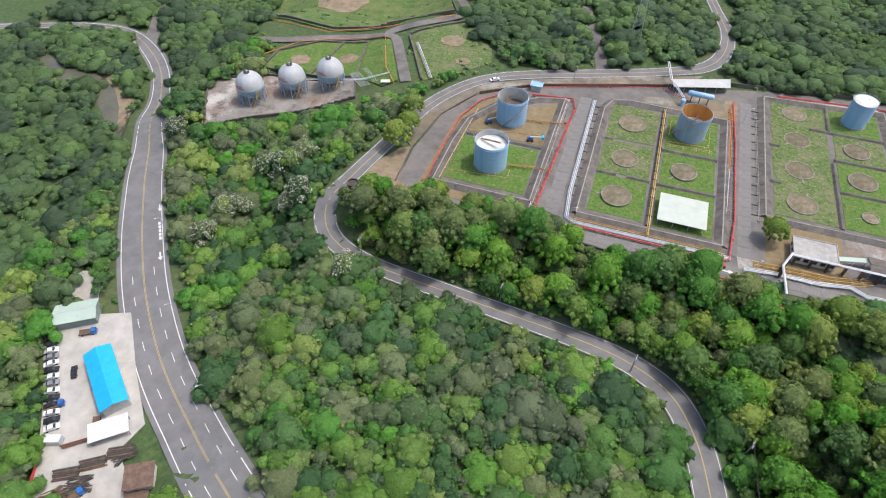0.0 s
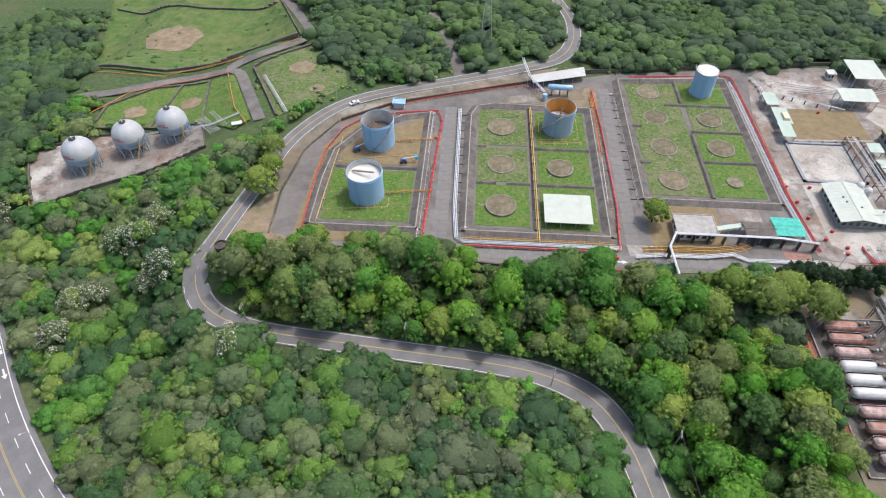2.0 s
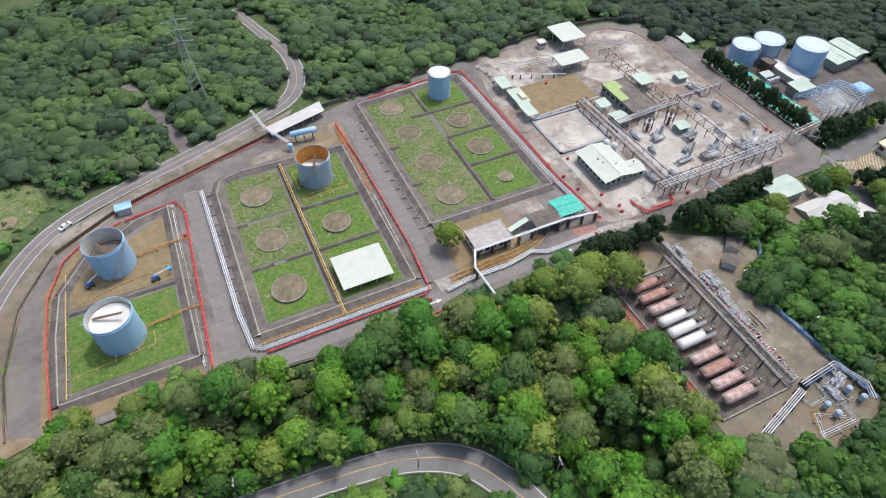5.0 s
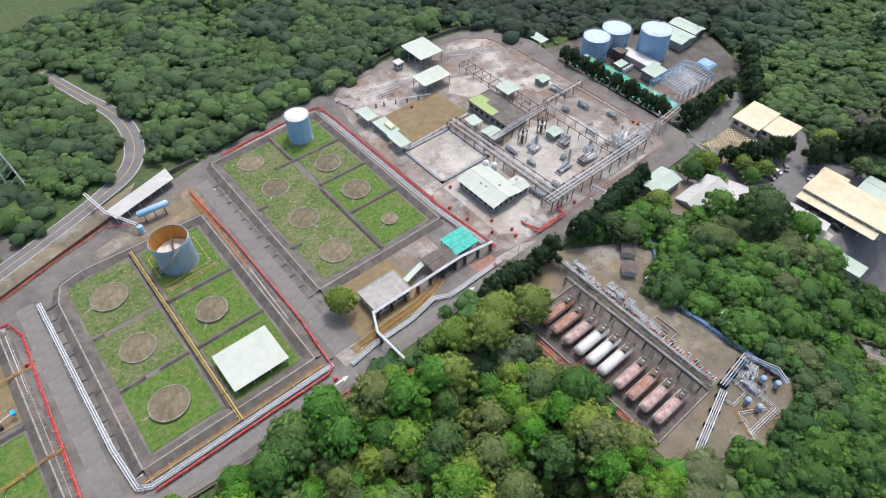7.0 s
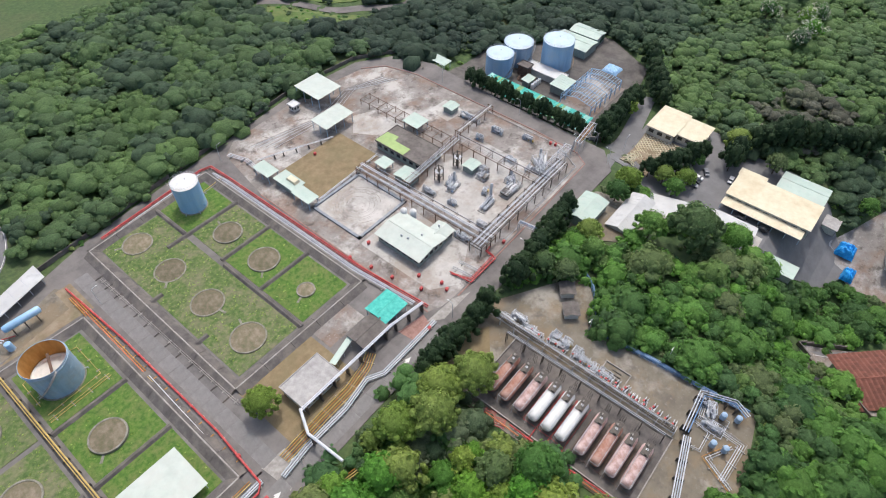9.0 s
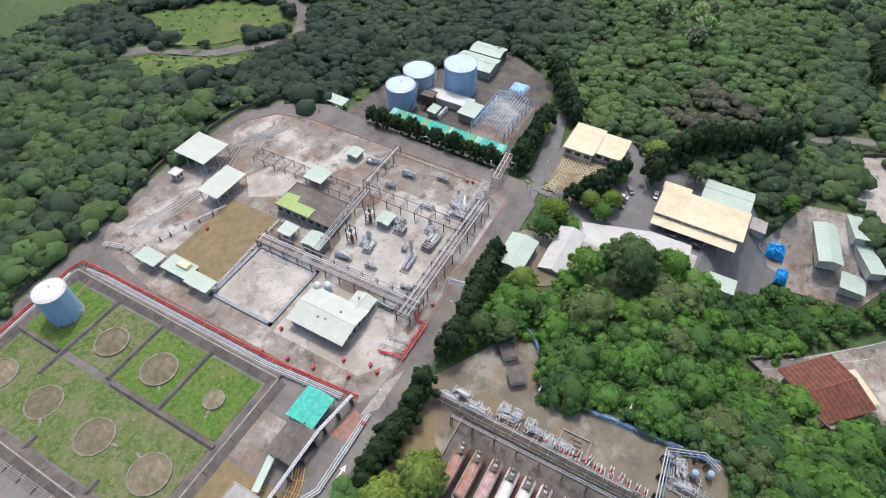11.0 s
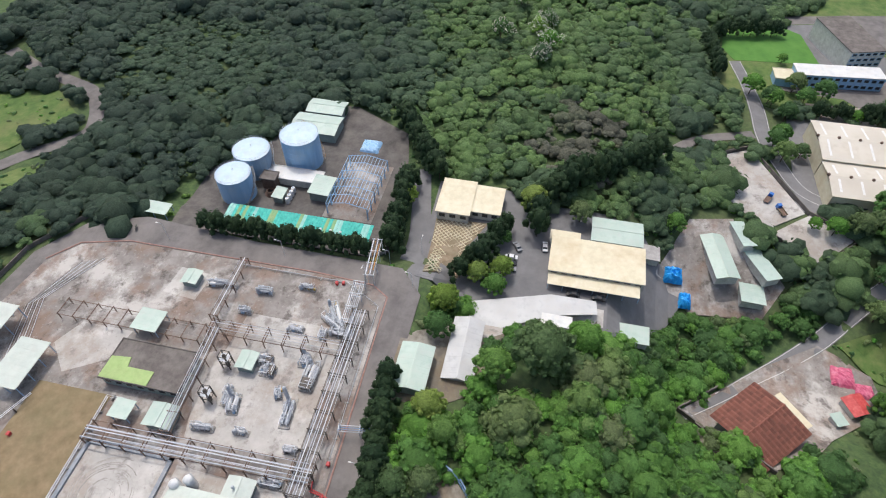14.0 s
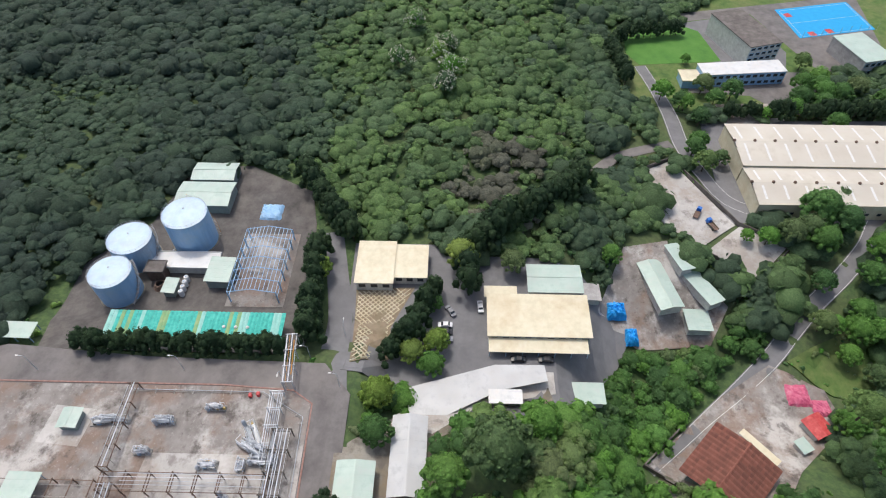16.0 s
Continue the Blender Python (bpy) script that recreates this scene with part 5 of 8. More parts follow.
_w = thing("tyre_stain", "curved dark tyre marks on the concrete pit floor", "stain", kind="structure")
_rs = random.Random(3)
for k in range(46):
    r, a0, da = _rs.uniform(1.5, 9.6), _rs.uniform(0, 6.28), _rs.uniform(0.5, 2.2)
    q = [(132.8 + r * math.cos(a0 + da * i / 14) + 0.5 * math.sin(k), 201.5 + r * math.sin(a0 + da * i / 14) + 0.5 * math.cos(k * 2)) for i in range(15)]
    wd = _rs.uniform(0.08, 0.28)
    vs = [(x, y, 0.206 + 0.0002 * k) for x, y in q] + [(132.8 + (x - 132.8) * (1 + wd / r), 201.5 + (y - 201.5) * (1 + wd / r), 0.206 + 0.0002 * k) for x, y in q]
    part("mark", Build().add(vs, [(i, 15 + i, 16 + i, i + 1) for i in range(14)]), "coping", _w)
steel_tower(171.4, 188.0)
steel_tower(160.8, 188.2)
skid(160.8, 181.5, 10, 1, "pump skid with grey vessels and a slanting column", 2, 5.0, (6, 3.4))
skid(161.4, 166.5, 5, 2, "compressor skid with a tall grey column", 2, 7.0, (8.5, 3.0))
skid(172.6, 164.5, 0, 3, "crowded skid of pumps, vessels and pipes", 3, 2.5, (9.0, 4.0), True)
skid(171.8, 176.5, 90, 4, "air cooler skid with dark fans", 1, 0.0, (4.2, 3.6), True)
skid(153, 186.2, 95, 5, "pair of small tanks on a skid", 2, 0, (6, 1.8))
skid(197, 201.5, 90, 6, "pipe manifold with valves on the concrete", 1, 0, (9, 1.6))
skid(197, 188, 92, 7, "small pump set on the open concrete", 2, 2.5, (5, 2.0))
skid(193.5, 164.5, 30, 8, "manifold with a white vessel at the yard's edge", 2, 3.0, (9, 3.4))
skid(143.6, 163.5, 90, 9, "pump skid beside the control building", 2, 2.0, (6, 2.4))
skid(127, 124.5, 90, 10, "valve station behind the vessels", 2, 1.6, (8, 2.4))
for _k, (x, y) in enumerate([(129, 130), (128.5, 117), (128.5, 109), (128.2, 101), (133, 72), (138, 76), (126.5, 133)]):
    skid(x, y, 90, 20 + _k, "valve manifold with bent white pipes", 1, 1.2, (5.5, 2.2))
for x, y in ((127.8, 70.1), (128.4, 67.1), (138.4, 67.6), (136.8, 71)):
    _t = thing("upright_vessel", "small upright grey-blue vessel on legs", "vessel", x, y, 0.12)
    part("body", Build().lathe(0, 0, [(0.2, 0.6), (0.8, 1.0), (0.8, 3.0), (0.2, 3.4)], 16), "sphere", _t, smooth=True)
    for a in range(3):
        part("leg", Build().box(0.6 * math.cos(a * 2.1), 0.6 * math.sin(a * 2.1), -0.05, 0.14, 0.14, 1.2), "dark_steel", _t)
for x, y in ((137.6, 184.4), (139.2, 181.6)):
    _t = thing("silo", "slim white silo with a domed top", "silo", x, y, 0.14)
    part("body", Build().lathe(0, 0, [(1.2, -0.05), (1.2, 4.6), (0.9, 5.1), (0.2, 5.4)], 20), "white_paint", _t, smooth=True)
    part("ladder", Build().box(1.28, 0, 0, 0.08, 0.5, 4.8), "galv", _t)
for x, y in [(113.2, 186), (114.8, 178), (116.0, 170), (121.8, 186), (122.0, 164), (124.4, 156.6), (123.4, 153.8), (150.8, 151.8), (204.6, 168), (205, 166), (141.2, 233.5), (118.5, 160), (49.2, 160.5), (-17.2, 206), (109, 148.6), (47, 147.0)]:
    _t = thing("hydrant_box", "small bright red fire hydrant cabinet", "fire cabinet", x, y, 0.14, group="red fire cabinets")
    part("body", Build().box(0, 0, -0.05, 0.9, 0.7, 1.1), "red", _t)
    part("roof", Build().box(0, 0, 1.05, 1.1, 0.9, 0.12, 0, 0.7), "red", _t)

# more machines on the pale slab, and loose red gratings west of the vessels
for _k, (x, y, a, sz) in enumerate([(186, 174, 90, (5, 2.4)), (186, 166, 0, (4, 2.4)), (166, 171, 20, (3.4, 2.0)), (154, 176, 90, (4, 1.6)), (168, 203, 0, (4, 1.6)), (189, 191, 90, (4.4, 1.8)), (201, 176, 90, (5, 1.6)), (152, 162, 90, (4, 2))]):
    skid(x, y, a, 40 + _k, "small set of pumps, valves and pipes", 1, 1.5 if _k % 3 == 0 else 0, sz)
for x, y, a in ((98.8, 119, 10), (98.6, 115.5, 20), (98.6, 107.5, 35)):
    _t = thing("steel_grating", "red painted steel grating lying at the yard's edge", "steel grating", x, y, zat(x, y) + 0.15, a)
    for k in range(5):
        part("bar", Build().box(-1.2 + 0.6 * k, 0, 0, 0.14, 3.2, 0.14), "red", _t)
    for q in (-1.3, 1.3):
        part("rail", Build().box(0, q, 0.14, 2.8, 0.14, 0.12), "red", _t)


def valve_loop(x, y, seed):
    """A bent riser with two valves between the vessels and the header."""
    rng = random.Random(seed)
    t = thing("valve_loop", "bent pale pipe riser with hand valves behind the vessels", "valve", x, y, zat(x, y) + 0.1, rng.uniform(-12, 12), group="valve risers behind the vessels")
    h = rng.uniform(1.6, 2.4)
    for s in (-0.35, 0.35):
        part("riser", Build().tube([(-1.6, s, -0.2), (-1.6, s, h), (0.2, s, h + 0.2), (1.5, s, h * 0.6), (1.5, s, -0.2)], 0.11, 6), rng.choice(["galv", "white_pipe"]), t)
    part("valve", Build().box(-0.6, 0.35, h - 0.1, 0.5, 0.4, 0.6), rng.choice(["rust", "dark_steel", "yellow"]), t)
    part("hand_wheel", Build().lathe(-0.6, 0.35, [(0.3, h + 0.55), (0.3, h + 0.62), (0.05, h + 0.62)], 10), "red", t)
    part("support", Build().box(0.2, 0, -0.2, 0.16, 0.9, h + 0.2), "dark_steel", t)
    return t


for _k in range(15):
    valve_loop(127.6 + 0.5 * math.sin(_k * 2.3), 86 + 2.75 * _k, 40 + _k)
draped("pavement", [(102.4, 129), (103.6, 140), (114, 140.4), (121, 135.6), (112, 128.4)], "gravel", "bare olive-brown soil beside the conifers", "yard", 0.18)

# pipework round the vessel yard
pipe_rack(124.6, 138.6, 124.6, 79, 3.0, 1.8, 4, ["galv", "dark_steel", "galv", "coping"], "low pipe rack carrying grey headers behind the vessels", 5.0, 1, "galv")
pipe_rack(120.4, 128.9, 120.9, 80.5, 4.6, 0.9, 2, ["white_pipe", "galv"], "narrow spray header rack over the vessel ends", 6.0, 1, "dark_steel")
pipe_run([(99.6, 113), (99.4, 94.5), (100.0, 84)], [0.2], ["red"], "thick red fire main along the vessel pit", 0.5, z=0.7)
for _y in (109.2, 105.0, 100.8):
    pipe_run([(99.5, _y - 2.1, 0.6), (102.6, _y - 2.1, 1.3)], [0.16], "red", "short red branch pipe into the vessel pit", sleepers=False)
pipe_run([(147.0, 115.4), (139.4, 108.2), (141.6, 93.0), (141.8, 79.1), (142.4, 68)], [0.14, 0.14, 0.14], ["fence_blue", "sphere", "fence_blue"], "blue pipes along the yard's edge fence", 0.4, z=0.9)
pipe_run([(131.7, 76.4), (130.9, 71.9), (124.8, 71.9), (124.4, 75)], [0.1, 0.1], ["white_pipe", "galv"], "thin pipes looping round the pump corner", 0.5)
pipe_run([(133.4, 69), (133.1, 63.9), (120.8, 64.5)], [0.12, 0.12, 0.12, 0.12], ["galv", "white_pipe", "galv", "coping"], "bundle of grey pipes at the yard's corner", 0.55)
pipe_run([(140.5, 76.5), (133.5, 75.5), (133.5, 71)], [0.1, 0.1, 0.1], ["sphere", "galv", "white_pipe"], "grey-blue pipes between the small vessels", 0.5)
for _k, (x, y) in enumerate([(130.2, 118.4), (129.9, 114.6), (129.2, 110.4), (127.8, 105.0)]):
    skid(x, y, 80 + 6 * _k, 70 + _k, "large looped grey manifold with valves behind the vessels", 1, 0.0, (3.2, 3.4))
skid(136.4, 74.0, 20, 76, "pump corner with grey-blue vessels and pipes", 2, 2.2, (5, 3))
_w = thing("sump_wall", "low pale concrete wall round an empty sump", "wall", kind="structure")
for x0, y0, x1, y1 in [(127.8, 95.4, 133, 95.4), (127.8, 103, 133, 103), (127.8, 95.4, 127.8, 103), (133, 95.4, 133, 103)]:
    part("wall_run", Build().box((x0 + x1) / 2, (y0 + y1) / 2, 0.1, abs(x1 - x0) + 0.3, abs(y1 - y0) + 0.3, 0.55), "coping", _w)
for _k in range(3):
    part("sleeper", Build().box(129.2 + 1.2 * _k, 99, 0.1, 0.3, 4.4 - 0.8 * _k, 0.4), "dark_steel", _w)
for _k in range(11):
    valve_loop(126.8, 80 + 2.1 * _k, 120 + _k)

# more pipework on the process slab
for _k, (x, y, a, sz, c) in enumerate([(196.8, 203.6, 100, (7, 2.0), 0), (174.8, 178.5, 90, (4.4, 3.0), 0), (190.6, 164.0, 60, (9, 3.0), 0), (187.5, 160.8, 90, (7, 2.6), 2.0), (162.4, 184, 0, (5.5, 2.4), 0), (177.0, 167.6, 0, (4.5, 3.4), 3.0)]):
    skid(x, y, a, 80 + _k, "crowded set of grey pipes, valves and small vessels", 2, c, sz, _k == 1)
pipe_run([(205.6, 200), (205.6, 165), (199, 153.5), (150, 152.2)], [0.09, 0.09], ["coping", "galv"], "thin pipes along the yard's kerb", 0.5, z=0.35)
pipe_run([(129.2, 156.7), (131.3, 150.6), (143.4, 150.8), (144.0, 154.1)], [0.2, 0.12], ["red", "red"], "bent red fire main at the yard's corner", 0.5)

# ---- buildings ----
def house(name, label, x0, y0, x1, y1, z, h, roof, roof_mat, wall_mat, category="building", turn=0.0, rise=1.2, windows=0, eave=0.5, along="x", ribs=True, open_sides=False):
    """A walled or open-sided building: roof 'flat', 'gable' (ridge along x or y) or 'mono'."""
    cx, cy, w, d = (x0 + x1) / 2, (y0 + y1) / 2, x1 - x0, y1 - y0
    t = thing(name, label, category, cx, cy, z, turn)
    if open_sides:
        n, m = max(1, round(w / 5)), max(1, round(d / 5))
        for i in range(n + 1):
            for j in range(m + 1):
                if i in (0, n) or j in (0, m):
                    part("post", Build().box(-w / 2 + w * i / n, -d / 2 + d * j / m, -0.1, 0.22, 0.22, h + 0.1), "grey_blue", t)
        for s in (-1, 1):
            part("beam", Build().box(0, s * d / 2, h - 0.35, w, 0.18, 0.3), "grey_blue", t)
            part("beam", Build().box(s * w / 2, 0, h - 0.35, 0.18, d, 0.3), "grey_blue", t)
    else:
        for sx, sy, bw, bd in ((0, -1, w, 0.24), (0, 1, w, 0.24), (-1, 0, 0.24, d - 0.48), (1, 0, 0.24, d - 0.48)):
            part("wall", Build().box(sx * (w / 2 - 0.12), sy * (d / 2 - 0.12), -0.3, bw, bd, h + 0.3), wall_mat, t)
        for side in range(4) if windows else ():
            L = w if side < 2 else d
            n = max(1, round(L / windows))
            for k in range(n):
                q = -L / 2 + (k + 0.5) * L / n
                s = 1 if side % 2 else -1
                zz, wh = h * 0.38, min(1.5, h * 0.4)
                if side < 2:
                    fr = part("window", Build().box(q, s * (d / 2 + 0.02), zz, L / n * 0.55 + 0.2, 0.12, wh + 0.2), "coping", t)
                    part("pane", Build().box(q, s * (d / 2 + 0.05), zz + 0.1, L / n * 0.55, 0.1, wh), "glass", fr)
                else:
                    fr = part("window", Build().box(s * (w / 2 + 0.02), q, zz, 0.12, L / n * 0.55 + 0.2, wh + 0.2), "coping", t)
                    part("pane", Build().box(s * (w / 2 + 0.05), q, zz + 0.1, 0.1, L / n * 0.55, wh), "glass", fr)
    W, D = w / 2 + eave, d / 2 + eave
    b = Build()
    if roof == "flat":
        part("roof", b.box(0, 0, h, 2 * W, 2 * D, 0.3), roof_mat, t)
        for s in (-1, 1):
            part("parapet", Build().box(0, s * (D - 0.12), h + 0.3, 2 * W, 0.24, 0.25), roof_mat, t)
            part("parapet", Build().box(s * (W - 0.12), 0, h + 0.3, 0.24, 2 * D - 0.48, 0.25), roof_mat, t)
    else:
        def slope(a0, a1, z0, z1):
            """A sheet from a0 at z0 to a1 at z1 across the ridge, with ribs standing up."""
            bb = Build()
            if along == "x":
                q = [(-W, a0, z0), (W, a0, z0), (W, a1, z1), (-W, a1, z1)]
            else:
                q = [(a0, -D, z0), (a0, D, z0), (a1, D, z1), (a1, -D, z1)]
            low = [(x, y, zz - 0.12) for x, y, zz in q]
            bb.add(q + low, [(0, 1, 2, 3), (7, 6, 5, 4), (0, 4, 5, 1), (1, 5, 6, 2), (2, 6, 7, 3), (3, 7, 4, 0)])
            sheet = part("roof_sheet", bb, roof_mat, t)
            if ribs:
                rb = Build()
                L = W if along == "x" else D
                n = int(2 * L / 1.6)
                for k in range(n + 1):
                    u = -L + 2 * L * k / n
                    if along == "x":
                        e = [(u - 0.06, a0, z0), (u + 0.06, a0, z0), (u + 0.06, a1, z1), (u - 0.06, a1, z1)]
                    else:
                        e = [(a0, u - 0.06, z0), (a0, u + 0.06, z0), (a1, u + 0.06, z1), (a1, u - 0.06, z1)]
                    rb.add([(x, y, zz + 0.03) for x, y, zz in e] + [(x, y, zz - 0.02) for x, y, zz in e], [(0, 1, 2, 3), (0, 4, 5, 1), (1, 5, 6, 2), (2, 6, 7, 3), (3, 7, 4, 0)])
                part("roof_ribs", rb, roof_mat, sheet)["kind"] = "stuff"
        R = D if along == "x" else W
        if roof == "gable":
            slope(-R, 0.0, h, h + rise)
            slope(R, 0.0, h, h + rise)
            part("ridge_cap", Build().box(0, 0, h + rise - 0.03, 2 * W if along == "x" else 0.5, 0.5 if along == "x" else 2 * D, 0.12), roof_mat, t)
            if not open_sides:
                for s in (-1, 1):
                    g = Build()
                    if along == "x":
                        g.add([(s * (w / 2 - 0.05), -d / 2, h), (s * (w / 2 - 0.05), d / 2, h), (s * (w / 2 - 0.05), 0, h + rise - 0.1)], [(0, 1, 2)])
                    else:
                        g.add([(-w / 2, s * (d / 2 - 0.05), h), (w / 2, s * (d / 2 - 0.05), h), (0, s * (d / 2 - 0.05), h + rise - 0.1)], [(0, 1, 2)])
                    part("gable", g, wall_mat, t)
        else:
            slope(-R, R, h, h + rise)
    return t


def roof_vent(x, y, z, r=0.35):
    t = thing("roof_vent", "small round turbine vent on a roof", "vent", x, y, z, group="roof vents")
    part("stem", Build().lathe(0, 0, [(r * 0.7, -0.2), (r * 0.7, 0.3)], 10), "galv", t)
    part("head", Build().sphere(0, 0, 0.5, r, 12, 8, 0.8), "galv", t, smooth=True)


house("shed", "large low white-mint sheet-roofed shelter beside the lawn", 24.2, 160.2, 39.6, 172.9, 0.22, 2.7, "mono", "white_mint", "sage_wall", "shed", along="x", rise=0.5, open_sides=True)
house("canopy", "large open canopy with a pale mint roof on blue posts", 161.8, 253, 173.6, 266.6, 0.14, 5.6, "mono", "white_mint", "wall", "canopy", rise=0.5, open_sides=True)
house("canopy", "open canopy with a pale mint sheet roof on posts", 151.4, 237.2, 165, 245.2, 0.14, 4.6, "mono", "white_mint", "wall", "canopy", rise=0.4, open_sides=True)
house("canopy", "small mint-roofed canopy beside the works road", 119.6, 234, 123.8, 241.6, 0.14, 3.6, "mono", "mint", "wall", "canopy", rise=0.3, open_sides=True)
house("canopy", "small mint-roofed canopy beside the works road", 119.8, 212.6, 123.8, 220.6, 0.14, 3.6, "mono", "mint", "wall", "canopy", rise=0.3, open_sides=True)
house("hut", "low hut with a pale mint roof beside the gravel", 121, 222.4, 126, 232, 0.14, 2.8, "mono", "mint", "sage_wall", "hut", rise=0.3)
_t = thing("cream_tank_cover", "cream curved sheet cover on the hut roof", "cover", 124.4, 226, 3.1)
part("body", Build().box(0, 0, -0.02, 2.6, 5.0, 0.9, 0, 0.8), "cream", _t)
house("cabin", "small white cabin beside the canopy", 154, 260, 156.8, 263, 0.14, 2.6, "flat", "white_paint", "white_paint", "cabin", windows=1.5)
house("building", "low building with a dark felt roof in the process area", 159.4, 195.8, 171, 218, 0.14, 3.6, "flat", "dark_roof", "sage_wall", windows=3.2)
_t = thing("roof_coating", "lime green painted strip on the dark flat roof", "roof coating", 0, 0, 0)
part("sheet", Build().prism([(159.2, 218.4), (165.6, 218.2), (166.2, 212.8), (163.4, 212.2), (163.4, 204.4), (159.2, 204.4)], 4.05, 4.3), "lime", _t)
house("canopy", "small canopy with a pale green roof over the rack", 175.6, 211.8, 181.8, 218.6, 0.14, 3.4, "mono", "mint", "wall", "canopy", rise=0.3, open_sides=True)
house("cabin", "small green cabin with a sheet roof", 194.2, 209.4, 198.6, 213.6, 0.14, 2.6, "gable", "mint", "sage_wall", "cabin", rise=0.5)
house("shelter", "small mint-roofed equipment shelter", 150.4, 205.4, 154.6, 209.8, 0.14, 3.2, "mono", "mint", "wall", "shelter", rise=0.3, open_sides=True)
house("shelter", "mint gabled equipment shelter beside the rack", 150.2, 193.6, 155.6, 200.2, 0.14, 3.2, "gable", "mint", "sage_wall", "shelter", rise=0.7, along="x")
house("cabin", "pale green equipment cabin between skids", 170.4, 180.4, 175, 184.6, 0.14, 2.8, "gable", "mint", "sage_wall", "cabin", rise=0.5)
house("control_building", "long control building with a white-mint gable roof", 124.8, 166.4, 136.8, 184.2, 0.14, 3.8, "gable", "white_mint", "sage_wall", "building", rise=1.3, windows=2.4, along="y", eave=0.9)
house("annex", "lower annex with a mint gable roof", 136.9, 166.6, 142, 172.6, 0.14, 3.2, "gable", "white_mint", "sage_wall", "building", rise=0.9, windows=2.4, along="x", eave=0.6)
for x, y in ((128.4, 177), (128.8, 174.6), (132.8, 172), (139.6, 170.4)):
    roof_vent(x, y, 4.7, 0.4)
house("pump_house", "white-walled pump house with a stained grey roof", 68, 157, 80.8, 165.6, 0.08, 3.2, "flat", "grey_roof", "white_paint", "building", windows=2.6)
house("canopy", "canopy covered with teal netting", 101, 158.4, 109.6, 166, 0.08, 3.6, "gable", "teal", "wall", "canopy", rise=0.5, open_sides=True, ribs=False)
house("canopy", "canopy under worn grey netting", 91, 157.4, 100.6, 163.6, 0.08, 3.4, "gable", "dark_roof", "wall", "canopy", rise=0.5, open_sides=True, ribs=False)
_t = thing("walkway_roof", "narrow pale sheet roof joining two buildings", "walkway roof", 86.4, 161.8, 0.08, 14)
part("roof", Build().box(0, 0, 2.7, 9.5, 1.9, 0.15), "mint", _t)
for s in (-1, 1):
    for u in (-3.5, 0, 3.5):
        part("post", Build().box(u, s * 0.7, -0.05, 0.12, 0.12, 2.8), "galv", _t)
draped("pavement", rect_poly(86, 166.4, 100, 174), "concrete", "concrete floor of the pump bay", "pavement", 0.14, flat=0.0)
draped("pavement", rect_poly(60, 151.5, 85, 175), "gravel", "bare brown earth beside the pump house", "pavement", 0.12, flat=0.0)
draped("pavement", [(102.5, 155), (111.8, 153.4), (110, 147.6), (103.4, 147.2)], "brick", "patch of red brick paving by the road", "pavement", 0.13, flat=0.0)
draped("pavement", [(51, 154), (58, 153.6), (58.6, 147), (52, 144.2)], "coping", "pale new concrete apron at the junction", "pavement", 0.13, flat=0.0)
draped("pavement", [(110.5, 151), (122, 150.4), (127.5, 147.8), (114.6, 147.6)], "coping", "pale new concrete apron at the junction", "pavement", 0.13, flat=0.0)
draped("pavement", [(22, 233), (45, 237), (45, 246), (50, 246), (50, 231.5), (22, 231.5)], "soil", "dusty pale strip behind the rusty tank", "pavement", 0.13, flat=0.0)
# strips of earth between roads and bunds
for _p in ([(-62.5, 150), (-57.5, 152), (-60, 180), (-57.5, 198), (-49, 212), (-36, 219), (-36, 222), (-51, 215), (-61, 199)], rect_poly(-61, 149.2, -21, 153.4), rect_poly(-20.5, 150, -14.8, 224), rect_poly(-9.5, 150, -6, 228), rect_poly(-5, 149, 50.4, 153.5), rect_poly(48.5, 153, 51, 246), rect_poly(55.6, 176, 57.7, 248), rect_poly(111, 176, 115.4, 256)):
    draped("verge", _p, "gravel" if _p[0][0] < -60 else "old_asphalt", "dusty strip of ground beside the works road", "verge", 0.11, flat=0.0)
# dusty strips in front of the pump house and dark panels
_w = thing("gutter_step", "short dark concrete sills across the gutter", "gutter", kind="structure")
for k in range(13):
    part("sill", Build().box(57.4, 176 + 5.4 * k, 0.05, 3.6, 0.3, 0.35), "dark_steel", _w)
for k in range(13):
    part("sill", Build().box(-6.2, 160 + 5.2 * k, 0.05, 3.6, 0.3, 0.35), "dark_steel", _w)
for k in range(14):
    part("sill", Build().box(47.6, 160 + 5.2 * k, 0.05, 2.4, 0.25, 0.35), "rust", _w)

# the gate and the blue drum behind the rusty tank
_t = thing("road_canopy", "long flat greyish white sheet canopy on posts beside the gate", "canopy", 0, 0, 0)
part("roof", Build().prism([(22.6, 244.1), (46.0, 251.3), (45.9, 258.4), (21.3, 250.0)], 2.9, 3.05), "light_sheet", _t)
for _q in range(6):
    part("rib", Build().tube([(22.4 + 4.6 * _q, 245.4 + 1.42 * _q, 3.07), (21.6 + 4.75 * _q, 249.9 + 1.6 * _q, 3.07)], 0.05, 4), "galv", _t)
    part("post", Build().box(22.9 + 4.4 * _q, 244.9 + 1.36 * _q, -0.1, 0.22, 0.22, 3.05), "galv", _t)
    part("post", Build().box(22.2 + 4.6 * _q, 249.4 + 1.56 * _q, -0.4, 0.22, 0.22, 3.35), "galv", _t)
_t = thing("drum", "horizontal pale blue drum on a steel stand", "drum", 34, 239.8, 0.08, -3)
_b = Build().lathe(0, 0, [(0.1, -5.4), (0.9, -5.2), (1.15, -4.7), (1.15, 4.7), (0.9, 5.2), (0.1, 5.4)], 20)
_b.v = [(z, y, x + 4.0) for x, y, z in _b.v]
